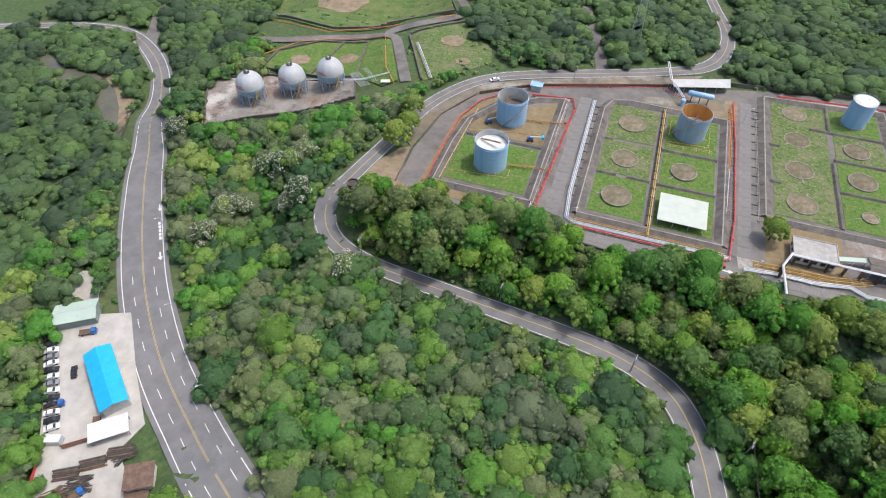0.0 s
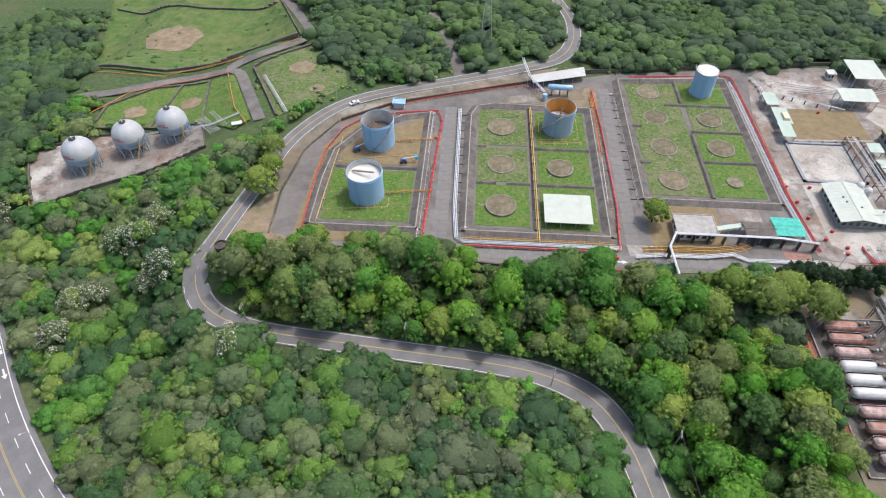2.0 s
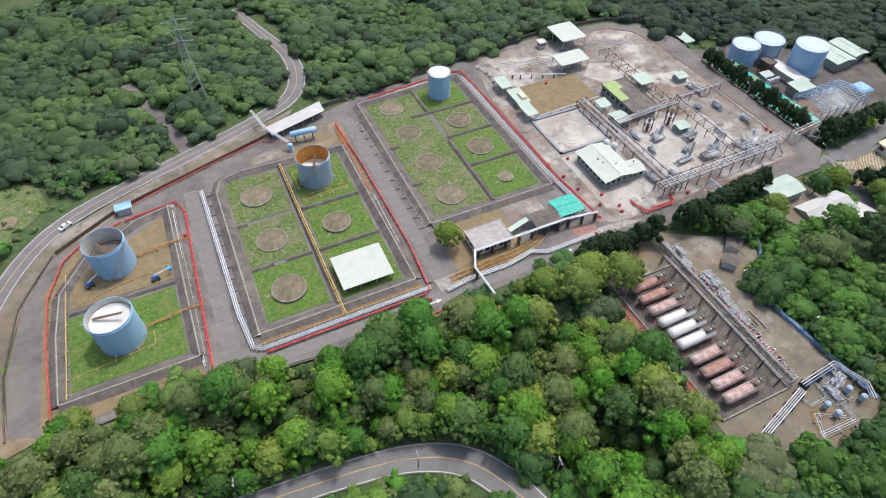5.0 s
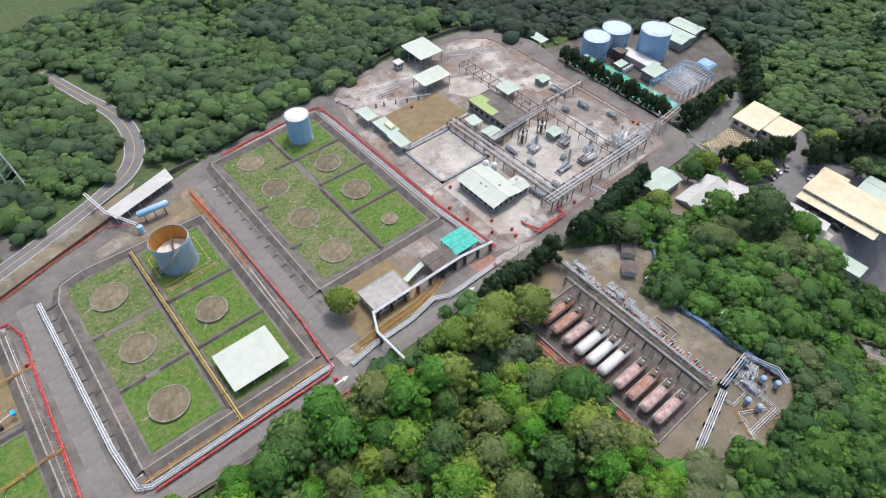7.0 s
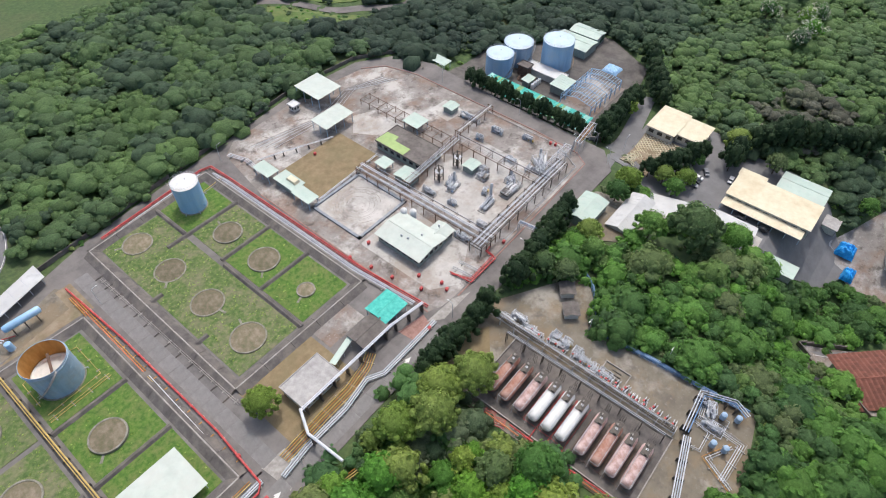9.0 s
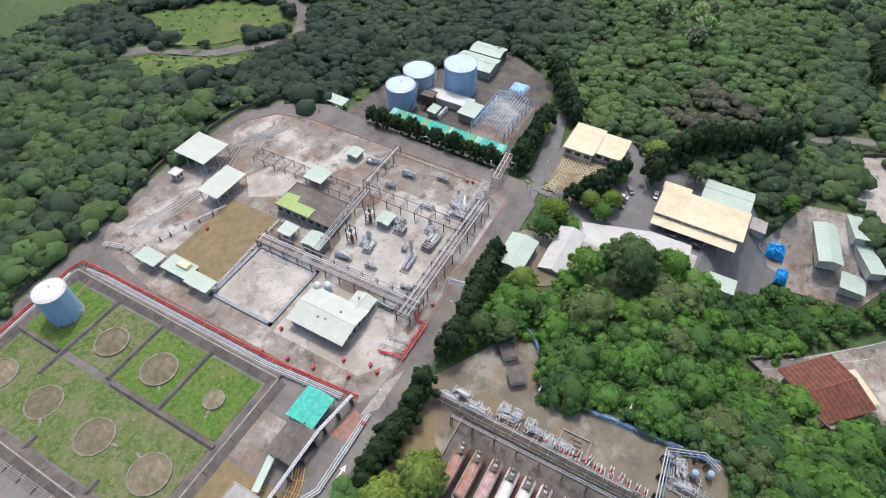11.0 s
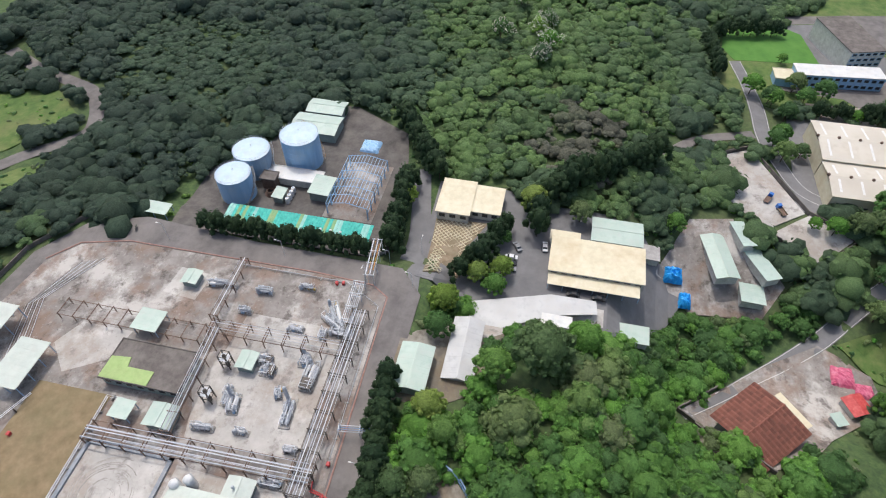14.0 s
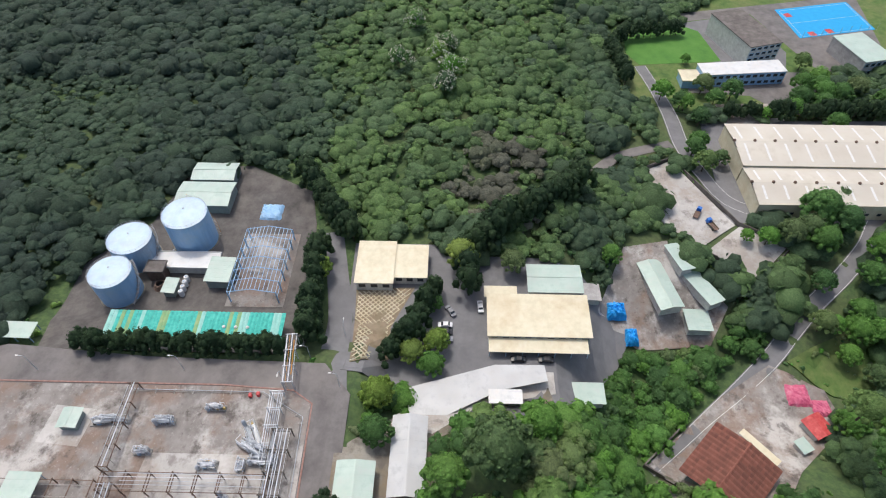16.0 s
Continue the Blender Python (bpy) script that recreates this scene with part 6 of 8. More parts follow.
_b.f = [tuple(reversed(f)) for f in _b.f]
part("shell", _b, "blue_paint", _t, smooth=True)
for s in (-1, 1):
    for u in (-3.4, 0, 3.4):
        part("leg", Build().box(u, s * 0.8, -0.05, 0.25, 0.25, 3.2), "dark_steel", _t)
pipe_run([(18.5, 261.6, 4.4), (21, 247.5, 4.4), (27, 236.4, 3.6)], [0.2, 0.2], "white_pipe", "thick white pipes crossing the wall on posts", 0.7, sleepers=False)
_t = thing("pipe_post", "steel goal posts under the crossing pipes", "pipe support", 0, 0, 0)
for _x, _y, _h in ((19.4, 256.6, 4.3), (21, 247.4, 4.3), (24.4, 241.2, 3.9)):
    for _s in (-0.6, 0.6):
        part("post", Build().box(_x + _s, _y, -0.6, 0.16, 0.16, _h + 0.6), "galv", _t)
    part("beam", Build().box(_x, _y, _h - 0.2, 1.6, 0.16, 0.16), "galv", _t)
_t = thing("small_tank", "small upright pale blue tank on the gravel", "tank", 27.4, 235.8, 0.08)
part("shell", Build().lathe(0, 0, [(1.0, -0.05), (1.0, 2.8), (0.9, 3.0), (0.05, 3.2)], 24), "blue_paint", _t, smooth=True)
part("skirt", Build().lathe(0, 0, [(1.15, -0.05), (1.15, 0.25), (1.0, 0.25)], 24, (False, False)), "coping", _t)
draped("pavement", GATE_SOIL, "dusty", "bare pale soil round the blue drum", "yard", 0.12, flat=0.0)
pipe_run([(-38, 226.5), (-20, 233.5), (0, 240.5), (18, 245.5), (30, 239)], [0.16], "red", "thin red pipe along the back road")
house("sentry_box", "small pale blue cabin at the back gate", -36.5, 225.4, -32, 228.4, 0.08, 2.4, "flat", "blue_paint", "wall", "cabin")

# the blue tank yard
_z = zat(240, 200)
house("shed", "mint gabled warehouse behind the blue tanks", 280, 196, 291.4, 214.6, zat(285, 205), 4.4, "gable", "mint", "sage_wall", "shed", along="y", rise=1.0)
house("shed", "smaller mint gabled shed behind the blue tanks", 293.4, 197.4, 302, 212.4, zat(297, 205), 4.4, "gable", "mint", "sage_wall", "shed", along="y", rise=1.0)
house("shed", "long low shed with a stained pale roof between tanks", 252.4, 192.6, 258.4, 214.6, zat(255, 204), 3.2, "flat", "white_paint", "wall", "shed")
house("shed", "flat mint-roofed shed beside the steel frame", 246.6, 187, 255.8, 194, zat(250, 190), 4.0, "mono", "mint", "sage_wall", "shed", rise=0.4)
house("hut", "dark sheet-roofed plant hut", 249, 208.4, 253, 213.6, zat(251, 211), 5.0, "flat", "dark_roof", "brown_steel", "hut")
house("hut", "small mint-roofed pump hut", 242.6, 203.4, 247.6, 206.6, zat(245, 205), 3.0, "mono", "mint", "sage_wall", "hut", rise=0.5)
for k in range(4):
    _t = thing("chemical_drum", "upright white drum in a row of four", "drum", 243.6 + 1.9 * k, 201.6, zat(246, 201) + 0.1, group="row of white drums")
    part("body", Build().lathe(0, 0, [(0.85, -0.1), (0.85, 2.0), (0.7, 2.3), (0.15, 2.4)], 18), "white_paint", _t, smooth=True)
    part("lid", Build().lathe(0, 0, [(0.3, 2.3), (0.3, 2.55)], 12), "sphere", _t)
_t = thing("coil_heap", "heap of coiled brown hose", "hose", 246.8, 209.6, zat(247, 210) + 0.1)
for k in range(5):
    part("coil", Build().tube([((2.1 - 0.2 * k) * math.cos(a / 20 * 2 * math.pi), (2.1 - 0.2 * k) * math.sin(a / 20 * 2 * math.pi), 0.2 + 0.35 * k) for a in range(21)], 0.2, 6), "brown_steel", _t)


def frame_hall(x0, y0, x1, y1, z, h=5.2, rise=1.6):
    """The bare steel skeleton of a hall."""
    t = thing("steel_frame_hall", "bare pale blue steel frame of an unroofed hall", "steel frame", x0, y0, z)
    L, W, n = x1 - x0, y1 - y0, 6
    for k in range(n + 1):
        x = L * k / n
        for y in (0, W):
            part("column", Build().box(x, y, -0.1, 0.35, 0.35, h + 0.1), "blue_paint", t)
        part("rafter", Build().tube([(x, 0, h), (x, W / 2, h + rise)], 0.16, 4), "blue_paint", t)
        part("rafter", Build().tube([(x, W, h), (x, W / 2, h + rise)], 0.16, 4), "blue_paint", t)
    for s in range(13):
        y = W * s / 12
        part("purlin", Build().box(L / 2, y, h + rise * (1 - abs(2 * s / 12 - 1)) + 0.1, L, 0.12, 0.16), "blue_paint", t)
    for y in (0, W):
        part("tie", Build().box(L / 2, y, h * 0.55, L, 0.15, 0.2), "blue_paint", t)


frame_hall(241.4, 170.2, 268, 185.4, zat(250, 178) + 0.1)
draped("pavement", rect_poly(239.5, 168.6, 270.5, 187), "concrete", "bare stained concrete floor of the frame hall", "pavement", 0.2)


def ribbed_roof(x0, y0, x1, y1, z, h):
    """A long patched sheet roof, a sheet each, on posts."""
    t = thing("sheet_roof", "long teal patched sheet roof in front of the blue tanks", "sheet roof", 0, 0, 0)
    rng = random.Random(4)
    n = 44
    for k in range(n):
        y = y0 + (y1 - y0) * k / n
        m = rng.choice(["teal", "teal", "teal", "teal_pale", "teal_mossy"])
        o, dz = rng.uniform(-0.5, 0.3), rng.uniform(0, 0.08)
        w = (y1 - y0) / n * 0.5
        part("sheet", Build().add([(x0 + o, y, z + h - 0.9 + dz), (x0 + o, y + w, z + h - 0.7 + dz), (x0 + o, y + 2 * w, z + h - 0.9 + dz), (x1, y, z + h + dz), (x1, y + w, z + h + 0.2 + dz), (x1, y + 2 * w, z + h + dz)], [(0, 3, 4, 1), (1, 4, 5, 2)]), m, t)
    for k in range(10):
        y = y0 + (y1 - y0) * (k + 0.5) / 10
        for x in (x0 + 0.8, x1 - 0.4):
            part("post", Build().box(x, y, z - 0.3, 0.2, 0.2, h - 0.6 + (0.2 if x > x0 + 2 else -0.1)), "galv", t)
    for y in (182, 178.5, 175):
        part("vent", Build().lathe(x0 + 5, y, [(0.5, z + h - 0.6), (0.5, z + h - 0.1), (0.2, z + h + 0.1)], 12), "white_paint", t)


M["teal_pale"] = material("faded_teal_sheet", [(0.20, 0.50, 0.44), (0.34, 0.62, 0.56)], 0.6, 8, 0.6)
M["teal_mossy"] = material("mossy_teal_sheet", [(0.10, 0.36, 0.22), (0.25, 0.40, 0.18), (0.32, 0.42, 0.22)], 0.5, 8, 0.8)
ribbed_roof(222.4, 164.6, 232.4, 217, zat(228, 190), 4.2)
house("shed", "small green-roofed shed beside the tank yard wall", 221.6, 236, 226, 245, zat(222, 240), 3.0, "mono", "mint", "dark_steel", "shed", rise=0.3, open_sides=True)

# the office side
_zo = -8.9
house("office_building", "long office building with a cream sheet roof", 228.4, 74.6, 242.8, 104.6, _zo, 4.3, "mono", "cream", "wall", "building", along="y", rise=0.5, windows=3.2, eave=0.4)
house("veranda", "cream lean-to roof along the office front", 223.8, 75.8, 228.2, 104.4, _zo, 2.7, "mono", "cream", "sage_wall", "veranda", along="y", rise=0.35, eave=0.2, open_sides=True)
house("annex", "cream flat annex behind the office", 243.2, 96, 246.4, 105.2, _zo, 3.6, "mono", "cream", "wall", "building", along="y", rise=0.2)
house("shed", "pale curved-roof shed behind the office", 245.6, 75, 256, 91.4, _zo, 3.2, "gable", "mint", "wall", "shed", along="y", rise=0.8)
house("warehouse", "white warehouse with a cream sheet roof", 247, 134.8, 263.4, 146.2, _zo, 4.4, "mono", "cream", "wall", "warehouse", along="y", rise=0.5, windows=4)
house("warehouse", "lower cream-roofed wing of the warehouse", 249.8, 124.2, 262.4, 134.5, _zo, 4.0, "mono", "cream", "wall", "warehouse", along="y", rise=0.5, windows=3)
house("shed", "mint-roofed shed under the trees by the road", 173.4, 133.4, 186.4, 141.8, 0.0, 3.8, "gable", "mint", "sage_wall", "shed", along="x", rise=0.9)
house("hall", "long hall with a light grey gable roof", 180, 121.6, 199.4, 129.6, -3.4, 4.4, "gable", "light_sheet", "wall", "hall", along="x", rise=1.4, windows=3)
draped("pavement", [(206, 129), (218, 110), (219, 86), (212, 86), (207, 108), (197, 120), (200, 131)], "pale_concrete", "pale concrete drive to the office", "pavement", 0.16)
_t = thing("covered_walk", "long bent walkway roof of pale grey sheets on posts", "canopy", 0, 0, 0)
part("roof", Build().prism([(211.4, 127.3), (219.2, 103), (219.4, 89), (214.4, 88.4), (211.2, 102), (202.4, 118.4), (202.4, 126.6)], zat(212, 108) + 2.7, zat(212, 108) + 2.9), "light_sheet", _t)
for _x, _y in ((211, 126), (216, 112), (218.6, 101), (218.6, 91), (215, 90), (212.2, 101), (207.5, 111), (203.4, 118.6), (203.4, 125.6)):
    part("post", Build().box(_x, _y, zat(_x, _y) - 0.2, 0.2, 0.2, zat(212, 108) + 2.75 - zat(_x, _y) + 0.2), "galv", _t)
house("shelter", "low long shelter with a white roof by the drive", 207.6, 96.4, 210.8, 104.6, zat(209, 100), 2.6, "mono", "white_paint", "wall", "shelter", rise=0.2, along="y")
house("shed", "mint lean-to shed beside the drive", 212, 71.6, 217.6, 82, zat(214, 77), 3.0, "mono", "mint", "wall", "shed", rise=0.4, along="y")
house("hut", "small brown-roofed hut beside the blue fence", 144.4, 122.6, 148.4, 126.6, zat(146, 125), 2.6, "gable", "dark_roof", "wall", "hut", rise=0.6, turn=40)
house("hut", "low brown-roofed hut beside the blue fence", 138.4, 117.6, 142.4, 121.6, zat(140, 120), 2.6, "gable", "dark_roof", "wall", "hut", rise=0.6, turn=40)
# open lattice-paved parking
_lot = [(217, 144), (247.4, 146.4), (248.4, 127.6), (233, 134.2), (222, 133.6)]
draped("pavement", _lot, "soil", "parking lot of lattice grass paving", "pavement", 0.2)
_w = thing("lattice_paving", "diagonal pale lines of lattice paving", "paving", kind="structure")
for k in range(-14, 26):
    for s in (-1, 1):
        pts = []
        for u in np.arange(-24, 24, 1.5):
            x, y = 232 + u + k * 1.7, 138 + s * u
            if inside(_lot, [x], [y])[0]:
                pts.append((x, y, zat(x, y) + 0.16))
        if len(pts) > 2:
            part("line", Build().tube(pts, 0.2, 4), "cream", _w)
house("shed", "long mint gabled shed in the lower yard", 250.4, 40, 270.4, 47.6, zat(260, 44), 3.6, "gable", "mint", "wall", "shed", along="x", rise=1.0, turn=12)
house("shed", "narrow mint lean-to along the lower yard", 252.6, 26.4, 267, 32, zat(260, 29), 3.4, "mono", "mint", "wall", "shed", rise=0.5, turn=26, along="x")
house("shed", "narrow mint lean-to along the lower yard", 264.6, 33.4, 276, 38, zat(270, 36), 3.4, "mono", "mint", "wall", "shed", rise=0.5, turn=18, along="x")
house("shed", "small mint-roofed shed at the yard's end", 245, 28.4, 252.6, 36, zat(249, 32), 3.2, "mono", "mint", "wall", "shed", rise=0.4)
house("shed", "small grey-roofed shed behind the office", 252, 66, 258, 71, zat(255, 68), 3.0, "mono", "grey_roof", "wall", "shed", rise=0.4)


def tarp(x, y, w, d, h, mat, label, seed):
    """A lumpy covered heap."""
    rng = np.random.default_rng(seed)
    n = 12
    b = Build()
    z0 = zat(x, y)
    for i in range(n + 1):
        for j in range(n + 1):
            u, v = i / n * 2 - 1, j / n * 2 - 1
            e = max(abs(u), abs(v))
            b.v.append((x + u * w / 2 * (1 + 0.06 * rng.uniform(-1, 1)), y + v * d / 2 * (1 + 0.06 * rng.uniform(-1, 1)), z0 + (h * (1 - e ** 5) * (0.8 + 0.35 * rng.uniform()) if e < 0.99 else -0.05)))
    b.f = [(i * (n + 1) + j, (i + 1) * (n + 1) + j, (i + 1) * (n + 1) + j + 1, i * (n + 1) + j + 1) for i in range(n) for j in range(n)]
    return whole("tarpaulin", b, mat, label, "tarpaulin")


tarp(252.4, 59.2, 6.5, 7, 3.6, "tarp", "heap under a bright blue tarpaulin in the yard", 1)
tarp(244.2, 54.4, 6.5, 4.4, 2.8, "tarp", "smaller heap under a blue tarpaulin", 2)
tarp(281, 181, 8, 8, 1.4, "blue_paint", "crumpled pale blue sheeting on the ground", 3)
tarp(226, 3.5, 8, 8, 1.6, "pink_tarp", "crumpled crimson tarpaulin over a heap", 4)
tarp(221.6, -2.6, 6, 6, 1.2, "pink_tarp", "crumpled crimson tarpaulin over a heap", 5)

# ---- the red-tiled house in the hollow ----
_z = -27.0
_t = thing("tiled_house", "house with a large red-brown tiled gable roof", "house", 197.2, 36.6, _z, 45)
for sx, sy, bw, bd in ((0, -1, 15, 0.3), (0, 1, 15, 0.3), (-1, 0, 0.3, 17.4), (1, 0, 0.3, 17.4)):
    part("wall", Build().box(sx * 7.4, sy * 8.85, -1.0, bw, bd, 4.9 if sy == 0 else 5.2), "sage_wall", _t)
for s in (-1, 1):
    sl = part("roof_slope", Build().add([(s * 10.2, -10.4, 3.9), (s * 10.2, 10.4, 3.9), (0, 10.4, 5.6), (0, -10.4, 5.6)], [(0, 1, 2, 3)] if s > 0 else [(3, 2, 1, 0)]), "tile", _t)
    me = Build().add([(-0.28, -0.33, 0.0), (0.28, -0.33, 0.06), (0.28, 0.33, 0.06), (-0.28, 0.33, 0.0), (-0.28, 0, 0.12), (0.28, 0, 0.18)], [(0, 1, 5, 4), (4, 5, 2, 3), (0, 4, 3), (1, 2, 5)]).mesh("roof_tile")
    me.materials.append(M["tile"])
    for i in range(12):
        for j in range(12):
            o = new("roof_tile", me)
            o.parent = sl
            u = (i + 0.5) / 12
            o.matrix_basis = pose(s * 10.2 * (1 - u), -10.4 + 20.8 * (j + 0.5) / 12, 3.9 + 1.7 * u, 0, 9.5 * s, 0) @ Matrix.Diagonal((1.52, 2.6, 1.6, 1))
part("ridge", Build().tube([(0, -10.4, 5.65), (0, 10.4, 5.65)], 0.3, 8), "tile", _t)
for k in range(4):
    w = part("window", Build().box(-7.6, -6 + 4 * k, 0.8, 0.15, 2.0, 1.5), "coping", _t)
    part("pane", Build().box(-7.66, -6 + 4 * k, 0.9, 0.12, 1.8, 1.3), "glass", w)
_t = thing("lean_to", "narrow cream lean-to roof along the tiled house", "lean-to", 204.6, 25.8, _z, -51)
part("roof", Build().box(0, 0, 3.0, 2.4, 12.4, 0.15), "cream", _t)
for u in (-5.6, -1.9, 1.9, 5.6):
    part("post", Build().box(0.5, u, -0.3, 0.15, 0.15, 3.3), "galv", _t)
house("hut", "small hut with a red and white sheet roof", 211.4, -0.6, 217.4, 5.6, zat(214, 2), 3.0, "gable", "red", "wall", "hut", rise=0.8, turn=25)
house("hut", "small mint-roofed hut beside the red one", 206, 8, 209.4, 11.2, zat(208, 9), 2.4, "mono", "mint", "wall", "hut", rise=0.3, turn=25)
draped("pond", [(178, 51.6), (194.6, 57.6), (199, 51), (182, 44.6)], "river", "dark rectangular pond beside the tiled house", "pond", 0.1)
_t = thing("container", "small white container among the bushes", "container", 184.4, 59.4, zat(184, 59), 70)
part("body", Build().box(0, 0, -0.1, 6, 2.2, 2.3), "white_paint", _t)
part("roof", Build().box(0, 0, 2.2, 6.1, 2.3, 0.12), "white_paint", _t)

# ---- warehouse and school ----
def big_warehouse():
    t = thing("factory_hall", "large factory hall with stepped beige sheet roofs and skylights", "factory hall", 291, -24, zat(300, -20))
    for k, (x0, x1, h) in enumerate(((0, 20, 7.6), (20.5, 46, 8.6))):
        for s in (x0 + 0.15, x1 - 0.15):
            part("wall", Build().box(s, -20, -0.5, 0.3, 95, h + 0.5), "cream", t)
        for y in (-67.4, 27.4):
            part("wall", Build().box((x0 + x1) / 2, y, -0.5, x1 - x0, 0.3, h + 0.5), "cream", t)
        m = (x0 + x1) / 2
        part("roof_slope", Build().add([(x0 - 0.5, -68, h), (m, -68, h + 1.6), (m, 28, h + 1.6), (x0 - 0.5, 28, h)], [(0, 1, 2, 3)]), "cream_roof", t)
        part("roof_slope", Build().add([(m, -68, h + 1.6), (x1 + 0.4, -68, h), (x1 + 0.4, 28, h), (m, 28, h + 1.6)], [(0, 1, 2, 3)]), "cream_roof", t)
        for y in range(-64, 26, 8):
            for a, c in (((x0 + 2), m - 1.5), (m + 1.5, x1 - 2)):
                za, zc = h + 1.6 * (1 - abs(a - m) / (m - x0 + 0.4)), h + 1.6 * (1 - abs(c - m) / (m - x0 + 0.4))
                part("skylight", Build().add([(a, y, za + 0.08), (a, y + 0.9, za + 0.08), (c, y + 0.9, zc + 0.08), (c, y, zc + 0.08)], [(0, 3, 2, 1)]), "white_line", t)
            part("vent", Build().lathe(m, y + 4, [(0.6, h + 1.4), (0.6, h + 2.0), (0.25, h + 2.4)], 12), "brown_steel", t)
    for k in range(20):
        w = part("window", Build().box(-0.05, -64 + 4.6 * k, 2.2, 0.16, 1.6, 1.3), "coping", t)
        part("pane", Build().box(-0.1, -64 + 4.6 * k, 2.3, 0.14, 1.4, 1.1), "glass", w)


M["cream_roof"] = material("beige_sheet_roof", [(0.50, 0.46, 0.38), (0.58, 0.54, 0.46), (0.64, 0.61, 0.53)], 0.2, 8, 0.6, stain=(0.44, 0.40, 0.34), stain_scale=0.05, stain_amount=0.5)
big_warehouse()
_zs = zat(400, -10)
draped("sports_field", [(395, 26), (406, 31), (420, 29), (430, 20), (433, -4), (428, -11), (399, -15)], "turf", "smooth bright green sports field", "sports field", 0.14)
draped("sports_court", [(422, -62), (452, -59), (462, -102), (432, -105)], "court_blue", "bright blue coated ball court", "sports court", 0.2)
_w = thing("court_marking", "white court lines and red key areas", "court marking", kind="structure")
for a, c in (((423.5, -64), (450.5, -61)), ((450.5, -61), (460, -101)), ((460, -101), (433, -103.5)), ((433, -103.5), (423.5, -64)), ((437, -62.5), (446.5, -102.3))):
    part("line", Build().tube([(*a, zat(*a) + 0.22), (*c, zat(*c) + 0.22)], 0.09, 4), "white_line", _w)
for x, y in ((426.5, -70), (429.6, -80), (446, -64)):
    part("key", Build().box(x, y, zat(x, y) + 0.12, 4, 3.6, 0.12, 15), "red", _w)
_w = thing("court_fence", "tall green mesh fence posts round the court", "fence", kind="structure")
for k in range(9):
    x, y = 420.5 + 10.5 * k / 8, -62 - 43 * k / 8
    part("post", Build().box(x, y, zat(x, y) - 0.1, 0.12, 0.12, 4.5), "sage_wall", _w)


def school_block(x, y, turn, w, d, h, floors, label, roof="dark_roof", wall="wall"):
    t = thing("school_building", label, "school", x, y, zat(x, y), turn)
    for sx, sy, bw, bd in ((0, -1, w, 0.3), (0, 1, w, 0.3), (-1, 0, 0.3, d - 0.6), (1, 0, 0.3, d - 0.6)):
        part("wall", Build().box(sx * (w / 2 - 0.15), sy * (d / 2 - 0.15), -0.5, bw, bd, h + 0.5), wall, t)
    part("roof", Build().box(0, 0, h, w + 0.6, d + 0.6, 0.35), roof, t)
    n = int(d / 3.2)
    for f in range(floors):
        for k in range(n):
            for s in (-1, 1):
                fr = part("window", Build().box(s * (w / 2 + 0.02), -d / 2 + (k + 0.5) * d / n, h * (f + 0.3) / floors, 0.14, d / n * 0.7, h / floors * 0.5), "blue_paint", t)
                part("pane", Build().box(s * (w / 2 + 0.06), -d / 2 + (k + 0.5) * d / n, h * (f + 0.34) / floors, 0.14, d / n * 0.62, h / floors * 0.42), "glass", fr)
        m = int(w / 3.2)
        for k in range(m):
            fr = part("window", Build().box(-w / 2 + (k + 0.5) * w / m, -d / 2 - 0.02, h * (f + 0.3) / floors, w / m * 0.7, 0.14, h / floors * 0.5), "blue_paint", t)
            part("pane", Build().box(-w / 2 + (k + 0.5) * w / m, -d / 2 - 0.06, h * (f + 0.34) / floors, w / m * 0.62, 0.14, h / floors * 0.42), "glass", fr)
    return t


school_block(412, -27, 17, 34, 17, 11, 4, "four-storey pale school block with a dark flat roof")
school_block(383, -18, 6, 9.5, 39, 6.5, 2, "two-storey blue school wing with a white roof", "white_paint", "blue_paint")
house("shed", "small cream-roofed building beside the school wing", 375.4, 1.6, 384, 10.4, zat(380, 6), 4.0, "flat", "cream", "blue_paint", "building")
school_block(400, -81, 14, 24, 16, 8, 2, "grey school hall with a mint roof", "mint", "grey_roof")
draped("pavement", [(349, -4), (363, -2), (364, -26), (352, -30), (347, -18)], "concrete", "round paved forecourt", "pavement", 0.16)

# ---- below the highway: car park, sheds, stores ----
_zc = -16.0
_t = house("shed", "long shed with a bright blue sheet roof", -137.2, 48, -115.2, 55.4, _zc, 4.2, "gable", "cyan_sheet", "wall", "shed", along="x", rise=1.2, turn=0)
_t.matrix_basis = pose(-126.6, 51.8, _zc, 0, 0, -38)
_t = house("shed", "pale mint gabled shed in the car park", -158, 63, -145.4, 70.4, _zc, 3.8, "gable", "mint", "sage_wall", "shed", along="x", rise=1.0)
_t.matrix_basis = pose(-152.8, 68.6, _zc, 0, 0, 33)
_t = house("shed", "low open shed with a white sheet roof", -118, 37, -108, 42, _zc, 3.0, "mono", "white_paint", "wall", "shed", rise=0.4, open_sides=True)
_t.matrix_basis = pose(-115.4, 38.8, _zc, 0, 0, 40)


